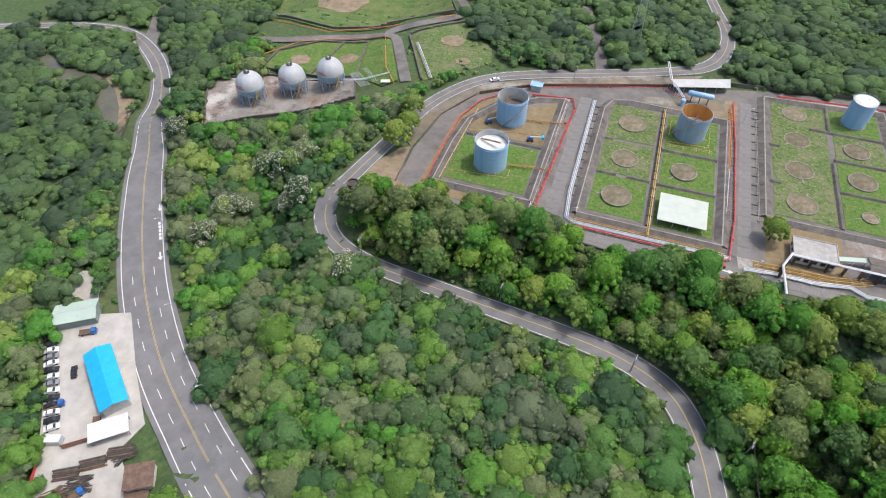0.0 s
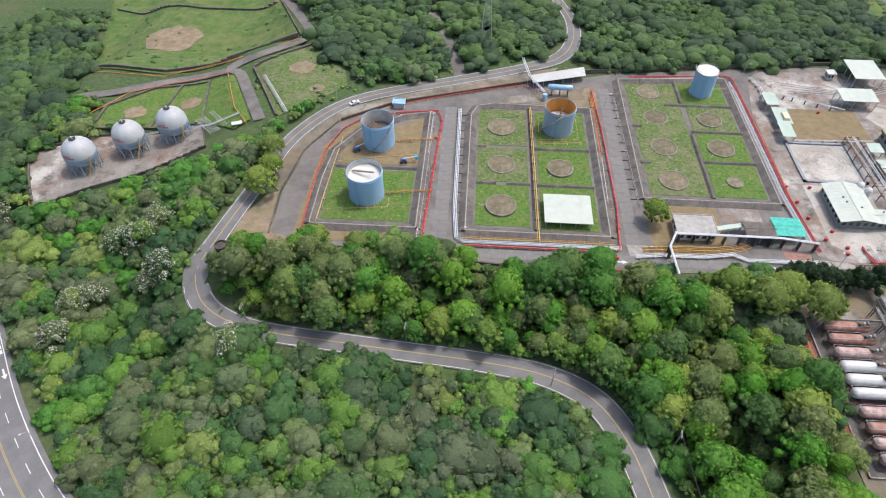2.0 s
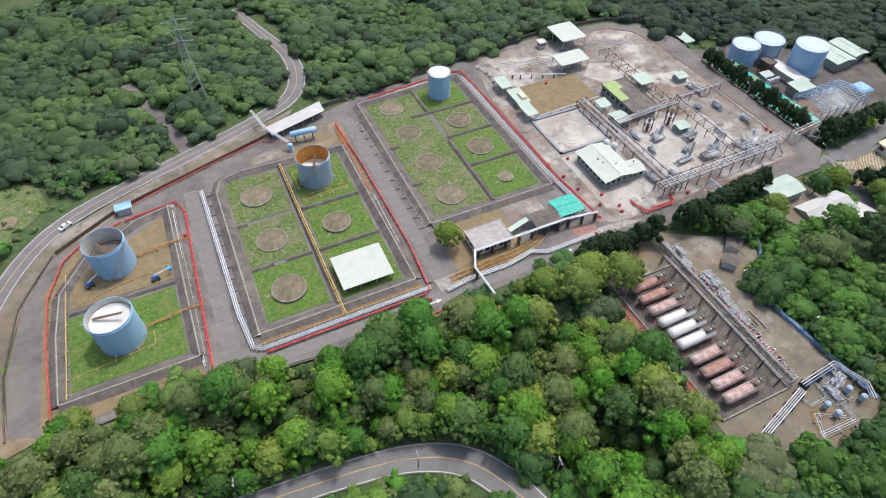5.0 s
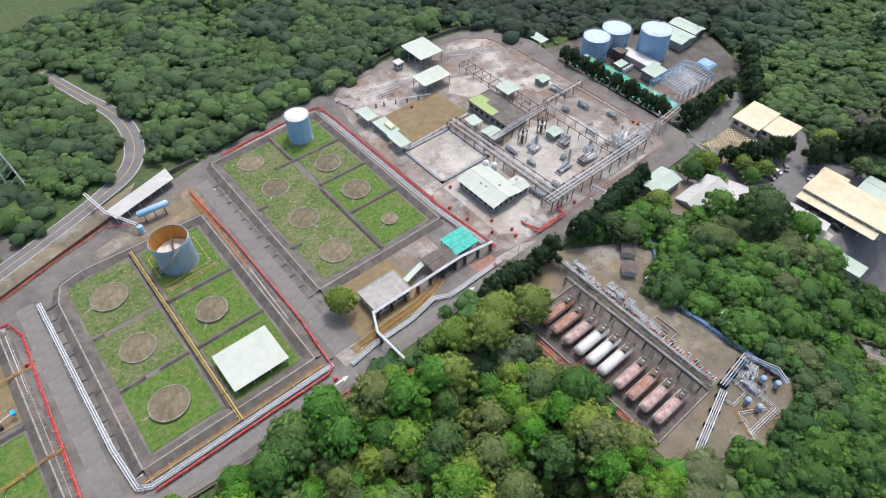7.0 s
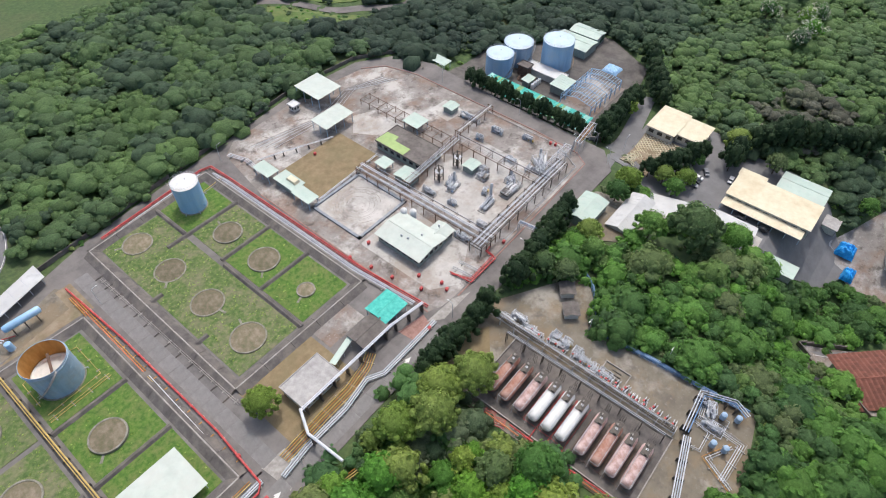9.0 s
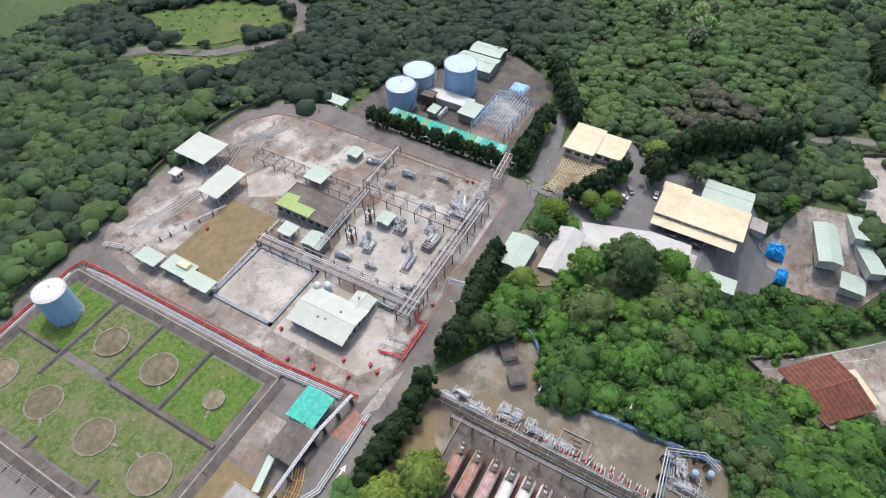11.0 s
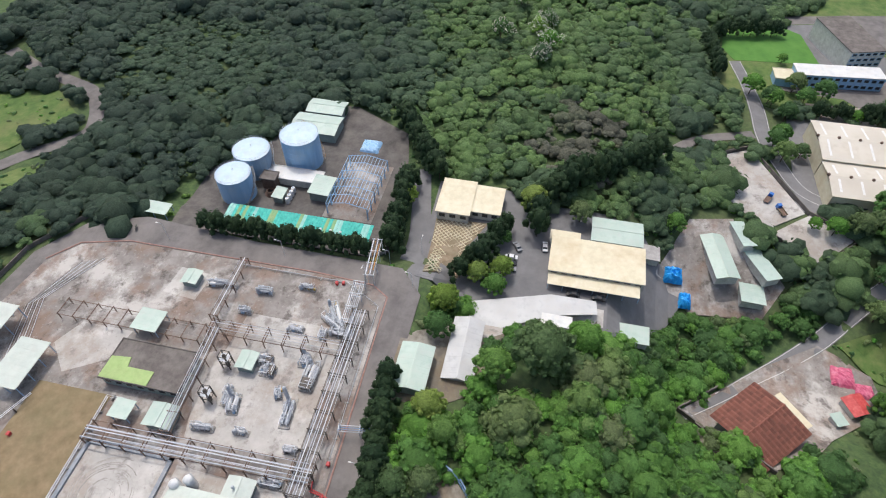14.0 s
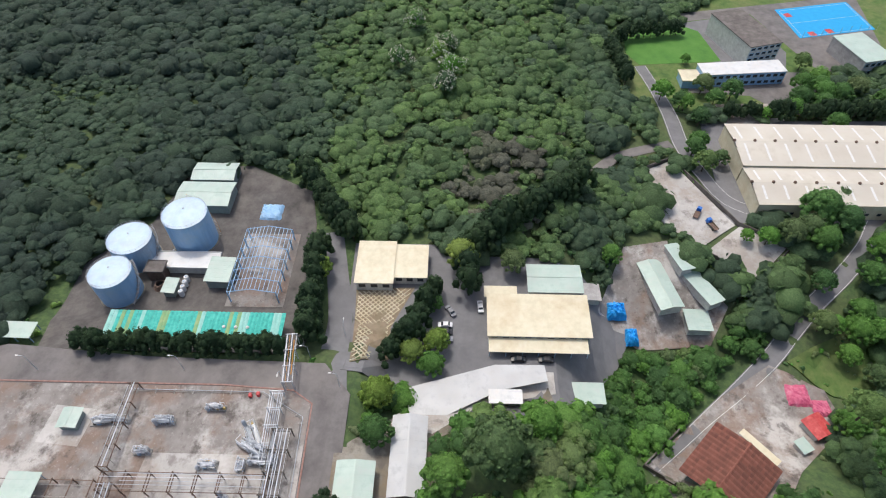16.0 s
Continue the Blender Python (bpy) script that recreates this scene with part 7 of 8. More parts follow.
def car(x, y, z, turn, paint, kind_="car"):
    words = {"car_white": "white", "car_dark": "black", "car_grey": "silver-grey", "truck_blue": "blue"}[paint]
    t = thing("car" if kind_ == "car" else "truck", f"parked {words} saloon car on the paving" if kind_ == "car" else f"small parked lorry with a {words} cab", kind_, x, y, z, turn, group="parked cars" if kind_ == "car" else "parked lorries")
    if kind_ == "car":
        prof = [(-2.25, 0.45), (-2.25, 0.85), (-1.5, 0.98), (-0.9, 1.42), (0.55, 1.45), (1.25, 0.98), (2.15, 0.82), (2.25, 0.5)]
        b = Build()
        n = len(prof)
        b.add([(px, -0.85 + (0.14 if pz > 1.2 else 0), pz) for px, pz in prof] + [(px, 0.85 - (0.14 if pz > 1.2 else 0), pz) for px, pz in prof], [tuple(range(n)), tuple(range(2 * n - 1, n - 1, -1))] + [(i, n + i, n + (i + 1) % n, (i + 1) % n) for i in range(n)])
        part("body", b, paint, t)
        part("windscreen", Build().add([(0.62, -0.66, 1.41), (0.62, 0.66, 1.41), (1.2, 0.74, 1.02), (1.2, -0.74, 1.02)], [(0, 3, 2, 1)]), "glass", t).location.z = 0.025
        part("rear_window", Build().add([(-0.95, -0.66, 1.40), (-0.95, 0.66, 1.40), (-1.45, 0.74, 1.02), (-1.45, -0.74, 1.02)], [(0, 1, 2, 3)]), "glass", t).location.z = 0.025
        for s in (-1, 1):
            part("side_window", Build().box(-0.2, s * 0.765, 1.02, 1.7, 0.06, 0.26), "glass", t)
        wx, wr = 1.4, 0.33
    else:
        part("cab", Build().box(2.2, 0, 0.5, 1.5, 1.8, 1.6, 0, 0.88), paint, t)
        part("windscreen", Build().box(2.9, 0, 1.3, 0.1, 1.5, 0.6), "glass", t)
        part("bed", Build().box(-0.6, 0, 0.7, 4.0, 1.9, 0.2), "brown_steel", t)
        for s in (-1, 1):
            part("side_board", Build().box(-0.6, s * 0.92, 0.9, 4.0, 0.08, 0.45), "soil", t)
        wx, wr = 1.7, 0.4
    for a in (-1, 1):
        for s in (-1, 1):
            b = Build().lathe(0, 0, [(wr, -0.11), (wr, 0.11)], 14)
            b.v = [(px + a * wx, pz + s * 0.78, py + wr) for px, py, pz in b.v]
            part("wheel", b, "rubber", t)
    return t


_paints = ["car_dark", "car_dark", "car_white", "car_grey", "car_white", "car_dark", "car_white", "car_grey", "car_white", "car_dark", "car_dark", "car_white", "car_dark", "car_white"]
for k, p in enumerate(_paints):
    u = k / 13
    car(-155.6 + 23.0 * u, 58.8 - 24.8 * u, _zc + 0.2, 38 + 5 * math.sin(k * 2.1), p)
for x, y, a, p in ((-139.5, 51.0, -52, "car_dark"), (-130.6, 49.8, -50, "car_grey"), (-145.8, 64.4, 30, "truck_blue"), (-137.0, 39.8, 38, "truck_blue"), (-121.0, 39.0, -60, "truck_blue"), (-112.5, 20, 60, "truck_blue")):
    car(x, y, _zc + 0.2, a, p, "car" if p != "truck_blue" else "truck")
for x, y, a, p in ((239.1, 116.1, 35, "car_grey"), (233.9, 117.6, 92, "car_white"), (231.4, 117.5, 90, "car_dark"), (228.8, 117.4, 90, "car_grey"), (241, 106.8, 5, "car_white"), (-53.4, 227.4, 38, "car_white"), (222.6, 96, 90, "car_dark"), (222.6, 88, 90, "car_dark")):
    car(x, y, zat(x, y) + 0.22, a, p)
car(-51.5, 217.4, 0.1, 35, "car_grey", "truck") if False else None
for x, y, a in ((292, 24, -30), (286, 20, 20)):
    car(x, y, zat(x, y) + 0.15, a, "truck_blue", "truck")


def boom_lift(x, y, turn):
    t = thing("boom_lift", "blue and white boom lift parked on the gravel", "boom lift", x, y, 0.25, turn)
    part("chassis", Build().box(0, 0, 0.35, 2.6, 1.7, 0.7), "dark_steel", t)
    part("body", Build().box(-0.2, 0, 1.0, 1.8, 1.4, 0.8, 0, 0.85), "truck_blue", t)
    part("boom", Build().tube([(0.2, 0, 1.9), (-4.6, 0, 2.3)], 0.2, 6), "white_paint", t)
    part("basket", Build().box(-5.0, 0, 1.6, 0.9, 1.6, 1.0), "cyan_sheet", t)
    for a in (-1, 1):
        for s in (-1, 1):
            part("wheel", Build().lathe(a * 0.9, s * 0.8, [(0.35, 0.0), (0.35, 0.4)], 10), "rubber", t)


boom_lift(-47.5, 196.5, 215)
boom_lift(-28.5, 190.8, 190)
# stacked scaffolding and pipes below the car park
for x, y, a, n, m in ((-113.5, 23.0, 30, 26, "dark_steel"), (-107.4, 34.4, 55, 22, "dark_steel"), (-118, 18, 45, 22, "brown_steel")):
    rng = random.Random(n)
    _t = thing("steel_stack", "loose stack of dark steel tubes in the yard", "steel stack", x, y, zat(x, y) + 0.2, a)
    for k in range(n):
        part("tube", Build().tube([(-3 + rng.uniform(-0.8, 0.8), rng.uniform(-2.6, 2.6), 0.15 + 0.03 * k), (3 + rng.uniform(-0.8, 0.8), rng.uniform(-2.6, 2.6), 0.15 + 0.03 * k)], 0.16, 5), m, _t)
_t = house("shed", "rusty brown low sheet roof below the highway", -98.6, 23, -91.6, 28.4, zat(-95, 26), 1.6, "gable", "brown_steel", "wall", "shed", along="x", rise=0.4)
_t.matrix_basis = pose(-97.4, 27.2, zat(-97, 27), 0, 0, -52)
_t = thing("container", "grey metal container on the car park's edge", "container", -129.6, 30.8, _zc + 0.2, 20)
part("body", Build().box(0, 0, -0.1, 6, 2.4, 2.5), "white_paint", _t)
part("door", Build().box(3.02, 0, 0.1, 0.08, 2.0, 2.0), "galv", _t)
_t = thing("low_wall", "red-brown sheet wall across the car park", "wall", -119.5, 34.6, _zc + 0.2, 38)
part("panel", Build().box(0, 0, -0.1, 15, 0.25, 1.8), "brick", _t)
part("cap", Build().box(0, 0, 1.7, 15.1, 0.6, 0.1), "tile", _t)
for x, y in ((-93, 12), (-86, 6)):
    pass

# ---- poles, mast and fences ----
def power_pole(x, y, h=9.0, arms=2, turn=0.0):
    t = thing("power_pole", "slim concrete power pole with crossarms", "power pole", x, y, zat(x, y), turn, group="power poles along the hill road")
    part("pole", Build().lathe(0, 0, [(0.2, -0.3), (0.12, h)], 10), "coping", t, smooth=True)
    for k in range(arms):
        arm = part("crossarm", Build().box(0, 0, h - 0.6 - 0.8 * k, 2.2, 0.12, 0.12), "galv", t)
        for q in (-0.9, -0.3, 0.3, 0.9):
            part("insulator", Build().lathe(q, 0, [(0.06, h - 0.48 - 0.8 * k), (0.09, h - 0.3 - 0.8 * k)], 6), "white_paint", arm)
    return t


POLES = [(-72, 121.5), (-46.5, 120.2), (-20, 117.6), (24.5, 104.8), (41, 106), (57, 88), (60, 62)]
for x, y in POLES:
    power_pole(x, y, 9.0, 2, 80)
_t = thing("power_line", "thin dark wires sagging between the power poles", "wires", 0, 0, 0)
for (ax, ay), (bx, by) in zip(POLES, POLES[1:]):
    for q, dz in ((-0.8, 8.6), (0.0, 8.6), (0.8, 8.6)):
        za, zb = zat(ax, ay) + dz, zat(bx, by) + dz
        part("wire", Build().tube([(ax + (bx - ax) * u / 8, ay + (by - ay) * u / 8 + q, za + (zb - za) * u / 8 - 1.2 * math.sin(math.pi * u / 8)) for u in range(9)], 0.035, 4), "dark_steel", _t)


def street_lamp(x, y, turn, h=7.0):
    t = thing("street_lamp", "slender grey lamp post with one arm", "street lamp", x, y, zat(x, y), turn, group="street lamps")
    part("post", Build().tube([(0, 0, -0.2), (0, 0, h), (0.4, 0, h + 0.5), (1.5, 0, h + 0.7)], 0.08, 6), "galv", t)
    part("lantern", Build().box(1.7, 0, h + 0.62, 0.7, 0.3, 0.14), "white_paint", t)


for x, y, a in ((-19, 147, 90), (52, 231, 0), (58, 146.5, 180), (116.5, 146, 90), (116, 258, 0), (150, 143.5, 90), (208.5, 160, 180), (212, 188, 90), (211, 228, 90), (208, 145, 90), (218, 155, 90), (-62, 232, 300), (-20, 240, 300), (138, 112, 180), (144.5, 90, 180), (-5, 151, 0), (-122, 80, 220), (-150, 112, 220), (-95, 58, 220), (228, 147, 0)):
    street_lamp(x, y, a)


def lattice_mast(x, y, h=38.0):
    t = thing("lattice_mast", "tall grey lattice power pylon among the trees", "pylon", x, y, zat(x, y))
    def half(z):
        return 2.6 * (1 - z / h) + 0.5 * z / h
    for a, b in itertools.product((-1, 1), (-1, 1)):
        part("leg", Build().tube([(a * half(0), b * half(0), -0.3), (a * half(h), b * half(h), h)], 0.14, 5), "galv", t)
    n = 14
    for k in range(n):
        z0, z1 = h * k / n, h * (k + 1) / n
        br = Build()
        for s in (-1, 1):
            br.tube([(s * half(z0), -half(z0), z0), (s * half(z1), half(z1), z1)], 0.07, 4)
            br.tube([(-half(z0), s * half(z0), z0), (half(z1), s * half(z1), z1)], 0.07, 4)
            br.tube([(s * half(z1), -half(z1), z1), (s * half(z1), half(z1), z1)], 0.06, 4)
        part("bracing", br, "galv", t)
    for z in (h * 0.72, h * 0.84, h * 0.95):
        part("arm", Build().tube([(-5, 0, z), (0, 0, z + 0.8), (5, 0, z)], 0.12, 4), "galv", t)


lattice_mast(1.5, 283)


def fence(pts, h, mat, label, gap=2.5, mesh=True):
    t = thing("fence", label, "fence", kind="structure")
    for (ax, ay), (bx, by) in zip(pts, pts[1:]):
        L = math.hypot(bx - ax, by - ay)
        n = max(1, round(L / gap))
        for k in range(n):
            x, y = ax + (bx - ax) * k / n, ay + (by - ay) * k / n
            part("post", Build().box(x, y, zat(x, y) - 0.2, 0.12, 0.12, h + 0.2), mat, t)
        for z in (h * 0.3, h * 0.65, h):
            part("rail", Build().tube([(ax + (bx - ax) * k / n, ay + (by - ay) * k / n, zat(ax + (bx - ax) * k / n, ay + (by - ay) * k / n) + z) for k in range(n + 1)], 0.06 if mesh else 0.1, 5), mat, t)
    return t


def garden_wall(pts, h, mat, label, w=0.3):
    t = thing("wall_run", label, "wall", kind="structure")
    for (ax, ay), (bx, by) in zip(pts, pts[1:]):
        L = math.hypot(bx - ax, by - ay)
        n = max(1, round(L / (8 if abs(zat(ax, ay) - zat(bx, by)) < 1.0 else 3)))
        for k in range(n):
            x, y = ax + (bx - ax) * (k + 0.5) / n, ay + (by - ay) * (k + 0.5) / n
            part("segment", Build().box(x, y, zat(x, y) - 0.4, L / n + 0.05, w, h + 0.4, math.degrees(math.atan2(by - ay, bx - ax))), mat, t)
    return t


fence([(158, 127), (154, 120.5), (139.4, 108.2), (142.5, 66.5)], 2.2, "fence_blue", "blue metal fence behind the vessel yard")
garden_wall([(158.4, 127.4), (154.6, 120.2), (140.2, 107.8), (143.4, 66)], 1.2, "fence_blue", "low blue-grey wall under the fence")
garden_wall([(113.4, 153), (113.8, 232)], 0.3, "brick", "worn orange kerb along the works road", 0.35)
garden_wall([(124, 149.8), (150, 150.2), (203, 151.6), (206.6, 157), (207.8, 176), (207.6, 240), (203.6, 255.4), (195, 262.4)], 0.3, "brick", "worn orange kerb round the process area", 0.4)
garden_wall([(-57, 215.5), (-36, 229), (-5, 239.5), (24, 249.4)], 1.4, "brown_steel", "low dark wall between works road and hill road", 0.4)
garden_wall([(46, 258), (61, 260), (120, 268), (165, 273), (198, 270.4), (215, 260)], 1.6, "dark_roof", "dark boundary wall at the wood's edge", 0.3)
garden_wall([(-60, 146.6), (-34, 145.8), (-8, 143), (25, 140.6), (48, 140.8)], 0.8, "bund", "low concrete wall along the southern works road", 0.4)
garden_wall([(-70.6, 151), (-71.8, 172), (-68, 196), (-58, 215)], 0.7, "bund", "low concrete wall along the curved works road", 0.4)
garden_wall([(-184.6, 196.6), (-168, 167.4), (-109.4, 198.4), (-116.6, 214.6), (-160, 208.8), (-184.6, 196.6)], 1.0, "bund", "stained concrete wall round the sphere yard", 0.5)
garden_wall([(-166, 213.4), (-117.4, 216.4), (-126, 250.6), (-150, 244.6), (-166, 230), (-166, 213.4)], 1.0, "bund", "concrete wall round the grass plot", 0.8)
garden_wall([(-141, 215), (-138, 248)], 0.9, "bund", "dividing concrete wall in the grass plot", 0.8)
garden_wall([(-212, 286), (-187, 263.6), (-150, 259), (-123, 268), (-93.6, 292)], 1.4, "bund", "concrete wall round the large field", 0.7)
garden_wall([(-230, 363), (-196, 353), (-166, 347), (-120, 347)], 1.2, "bund", "dividing wall across the large field", 0.8)
garden_wall([(-92.6, 293.4), (-119.6, 351), (-144.6, 395)], 1.2, "bund", "concrete wall along the field lane", 0.6)
garden_wall([(-106, 257), (-94, 267), (-81, 277)], 1.2, "bund", "concrete wall round the weedy plot", 0.8)
garden_wall([(-106, 257), (-84.6, 217)], 1.2, "bund", "concrete wall round the weedy plot", 0.8)
garden_wall([(289, 39), (318, 37.6), (323.6, 27), (287, 10), (276.6, -5)], 1.8, "dark_roof", "dark wall round the storage yards", 0.3)
garden_wall([(275, 26.6), (263.4, 8.6), (276, -5.6)], 1.8, "dark_roof", "dark wall of the walled yard", 0.3)
garden_wall([(183, 34), (199.4, 59.4), (213, 44.6)], 1.8, "dark_roof", "dark retaining wall of the house yard", 0.4)
garden_wall([(245.6, 163), (224, 158.6), (219.4, 163)], 1.2, "grey_roof", "grey wall at the tank yard", 0.3)
for x, y, r in ((-152, 226, 5), (-129, 233, 5.2), (-172, 312, 16), (-185, 379, 17), (-82, 254, 6), (-72, 238, 3.5)):
    rng = random.Random(int(x))
    draped("bare_patch", [(x + r * rng.uniform(0.84, 1.1) * math.cos(a / 26 * 2 * math.pi), y + r * 0.9 * rng.uniform(0.84, 1.1) * math.sin(a / 26 * 2 * math.pi)) for a in range(26)], "soil", "round patch of bare dry earth in the grass", "bare earth", 0.3)
_z = zat(-113, 212)
pipe_run([(-119, 218.4, zat(-119, 218) + 1.0), (-107.4, 206.2, zat(-107, 206) + 1.0)], [0.14, 0.1, 0.14, 0.1, 0.14], "white_pipe", "manifold of pale pipes beside the gas spheres", 1.0, sleepers=False)
pipe_run([(-115, 222.4, zat(-115, 222) + 0.8), (-104.4, 210.2, zat(-104, 210) + 0.8)], [0.1, 0.1, 0.14], "galv", "manifold of thin pipes beside the grass plot", 0.8, sleepers=False)
whole("sheet_cover", Build().box(-99.5, 210.6, zat(-99.5, 210.6) + 0.6, 4.2, 2.2, 0.3, 20), "white_paint", "flat white sheet cover on the green grass plot", "cover")
house("hut", "tiny hut with a white and red roof by the lane", -196, 262, -192, 265, zat(-194, 263), 2.4, "gable", "white_paint", "red", "hut", rise=0.5)
house("hut", "tiny blue-roofed hut among bushes", -200, 236, -196, 239, zat(-198, 237), 2.4, "mono", "blue_paint", "wall", "hut", rise=0.3)
house("hut", "tiny mint-roofed hut beside the valley lane", 266, 290, 271, 294, zat(268, 292), 2.4, "mono", "mint", "wall", "hut", rise=0.3)
_t = thing("old_tank", "small dark rusty round tank beside the bend", "tank", -83.2, 141.4, zat(-83, 141))
part("shell", Build().lathe(0, 0, [(2.1, -0.2), (2.1, 4.0), (1.9, 4.0), (1.9, 3.4), (0.1, 3.4)], 24, (True, False)), "dark_steel", _t, smooth=True)
part("rim", Build().lathe(0, 0, [(2.3, 3.2), (2.3, 3.4), (2.05, 3.4)], 24, (False, False)), "brown_steel", _t)
draped("verge", [(-84, 148), (-72, 146), (-61, 148.6), (-70, 152), (-72, 172), (-76, 170), (-82, 158)], "soil", "dry bare earth beside the bend", "verge", 0.12)
draped("verge", ROAD_VERGE, "dusty", "dry brown verge between hill road and works road", "verge", 0.03)
draped("river", RIVER, "river", "narrow brown river in the valley", "river", 0.25)
draped("river_bank", [(-262, 204), (-250, 207), (-236, 196), (-222, 184), (-214, 166), (-218, 164), (-228, 178), (-240, 190), (-254, 198)], "soil", "pale gravel bank beside the river", "river bank", 0.3)
# arrows and words on the highway as plain bars
_w = thing("road_marking", "white lane arrows and bars of road lettering", "road marking", kind="structure")
for x, y in ((-160.5, 122.0), (-144.6, 100.8)):
    part("arrow", Build().prism([(-0.3, -2), (0.3, -2), (0.3, 0.6), (0.9, 0.6), (0, 2.4), (-0.9, 0.6), (-0.3, 0.6)], 0, 0.01), "white_line", _w).matrix_basis = pose(x, y, zat(x, y) + 0.155, 0, 0, 220)
for k in range(5):
    part("bar", Build().box(-155.2 + 1.3 * k, 114.6 - 1.6 * k, zat(-152, 111) + 0.15, 1.6, 0.9, 0.012, 130), "white_line", _w)
for x, y in ((175, 146.5), (206, 148.4), (96, 146.5), (48, 145.8)):
    part("arrow", Build().prism([(-0.25, -2), (0.25, -2), (0.25, 0.6), (0.8, 0.6), (0, 2.4), (-0.8, 0.6), (-0.25, 0.6)], 0, 0.01), "white_line", _w).matrix_basis = pose(x, y, zat(x, y) + 0.18, 0, 0, -90)


def tube_stack(x, y, turn, seed):
    """Dark tubes lying in a pile, each a part."""
    rng = random.Random(seed)
    t = thing("tube_stack", "pile of dark rusty tubes lying on the concrete", "tubes", x, y, zat(x, y) + 0.2, turn, group="piles of tubes beside the car park")
    for row in range(2):
        for k in range(6 - row):
            part("tube", Build().tube([(-3.4 + rng.uniform(-0.4, 0.4), (k - 2.5 + 0.5 * row) * 0.6, 0.28 + 0.5 * row), (3.4 + rng.uniform(-0.4, 0.4), (k - 2.5 + 0.5 * row) * 0.6, 0.28 + 0.5 * row)], 0.28, 8), "dark_steel" if k % 3 else "brown_steel", t, smooth=True)
    return t


tube_stack(-119, 24.6, 30, 1)
tube_stack(-114, 29.4, 34, 2)
tube_stack(-109, 34.6, 28, 3)
house("shed", "small shed with a rusty brown roof beside the car park", -101, 27, -94, 33, zat(-97, 31), 3.0, "mono", "brown_steel", "wall", "shed", rise=0.5, turn=30)
garden_wall([(-131, 27.4), (-123, 13), (-96.6, 24.4)], 1.0, "red", "low red wall at the end of the car park", 0.4)

# ---- trees ----
def dome(rng, seg, rings):
    """A knobbly cap of radius 1, open below: vertices, triangles."""
    vs, fs = [], []
    for k in range(rings):
        e = -0.35 + (1.571 + 0.35) * k / rings
        for i in range(seg):
            a = 2 * math.pi * (i + 0.5 * (k % 2)) / seg
            q = rng.uniform(0.84, 1.14)
            vs.append((q * math.cos(e) * math.cos(a), q * math.cos(e) * math.sin(a), q * math.sin(e)))
    vs.append((0, 0, rng.uniform(0.9, 1.1)))
    for k in range(rings - 1):
        for i in range(seg):
            j = (i + 1) % seg
            p, q, r, t = k * seg + i, k * seg + j, (k + 1) * seg + i, (k + 1) * seg + j
            fs += [(p, q, t), (p, t, r)] if k % 2 else [(p, q, r), (q, t, r)]
    fs += [((rings - 1) * seg + i, (rings - 1) * seg + (i + 1) % seg, rings * seg) for i in range(seg)]
    return np.array(vs), np.array(fs)


def crown_arrays(seed, leaves, size, lobes=6, flat=0.75, seg=6, rag=1.0, bulk=1.0):
    """A crown of radius 1 on z = 0: billowing lobes of foliage with small leaf clusters standing off them. Vertices, triangles."""
    rng = np.random.default_rng(seed)
    cen = [(0.0, 0.0, 0.42 * flat + 0.15, 0.62 * bulk)]
    for k in range(lobes):
        h = 0.02 + 0.95 * (k + 0.5) / lobes
        a = 2.39996 * k + rng.uniform(-0.4, 0.4)
        lop = 1 + rag * (0.18 * math.sin(a + seed) + 0.14 * math.sin(2 * a + 3 * seed))
        q = math.sqrt(1.02 - h * h) * (0.72 + rag * rng.uniform(-0.2, 0.18)) * lop
        cr = rng.uniform(0.8, 1.3) * (0.95 / math.sqrt(lobes + 1) if lobes > 7 else 0.4) * bulk
        cen.append((q * math.cos(a), q * math.sin(a), h * 0.82 * flat * rng.uniform(0.75, 1.2) + 0.1, cr))
    vs, fs, n = [], [], 0
    for cx, cy, cz, cr in cen:
        v, f = dome(rng, seg, 2 if seg < 7 else 3)
        vs.append(v * np.array([cr, cr, cr * max(0.75, flat)]) * 0.95 + np.array([cx, cy, cz]))
        fs.append(f + n)
        n += len(v)
    w = np.array([c[3] ** 2 for c in cen])
    c = np.array(cen)[rng.choice(len(cen), leaves, p=w / w.sum())]
    d = rng.normal(size=(leaves, 3))
    d[:, 2] = np.abs(d[:, 2]) - 0.2
    d /= np.linalg.norm(d, axis=1)[:, None]
    p = c[:, :3] + d * c[:, 3:] * np.array([1, 1, max(0.75, flat)]) * rng.uniform(0.86, 1.12, (leaves, 1))
    m = d + np.array([0, 0, 0.3]) + rng.normal(size=(leaves, 3)) * 0.34
    m /= np.linalg.norm(m, axis=1)[:, None]
    u = np.cross(m, rng.normal(size=(leaves, 3)))
    u /= np.linalg.norm(u, axis=1)[:, None]
    t = np.cross(m, u)
    k = size * rng.uniform(0.6, 1.35, (leaves, 1))
    quad = np.stack([p + u * k, p + t * k * 0.7 + m * k * 0.2, p - u * k * 0.9, p - t * k * 0.7 + m * k * 0.14], 1).reshape(-1, 3)
    i = n + 4 * np.arange(leaves)[:, None]
    fs += [i + np.array([[0, 1, 2]]), i + np.array([[0, 2, 3]])]
    return np.concatenate(vs + [quad]), np.concatenate(fs)


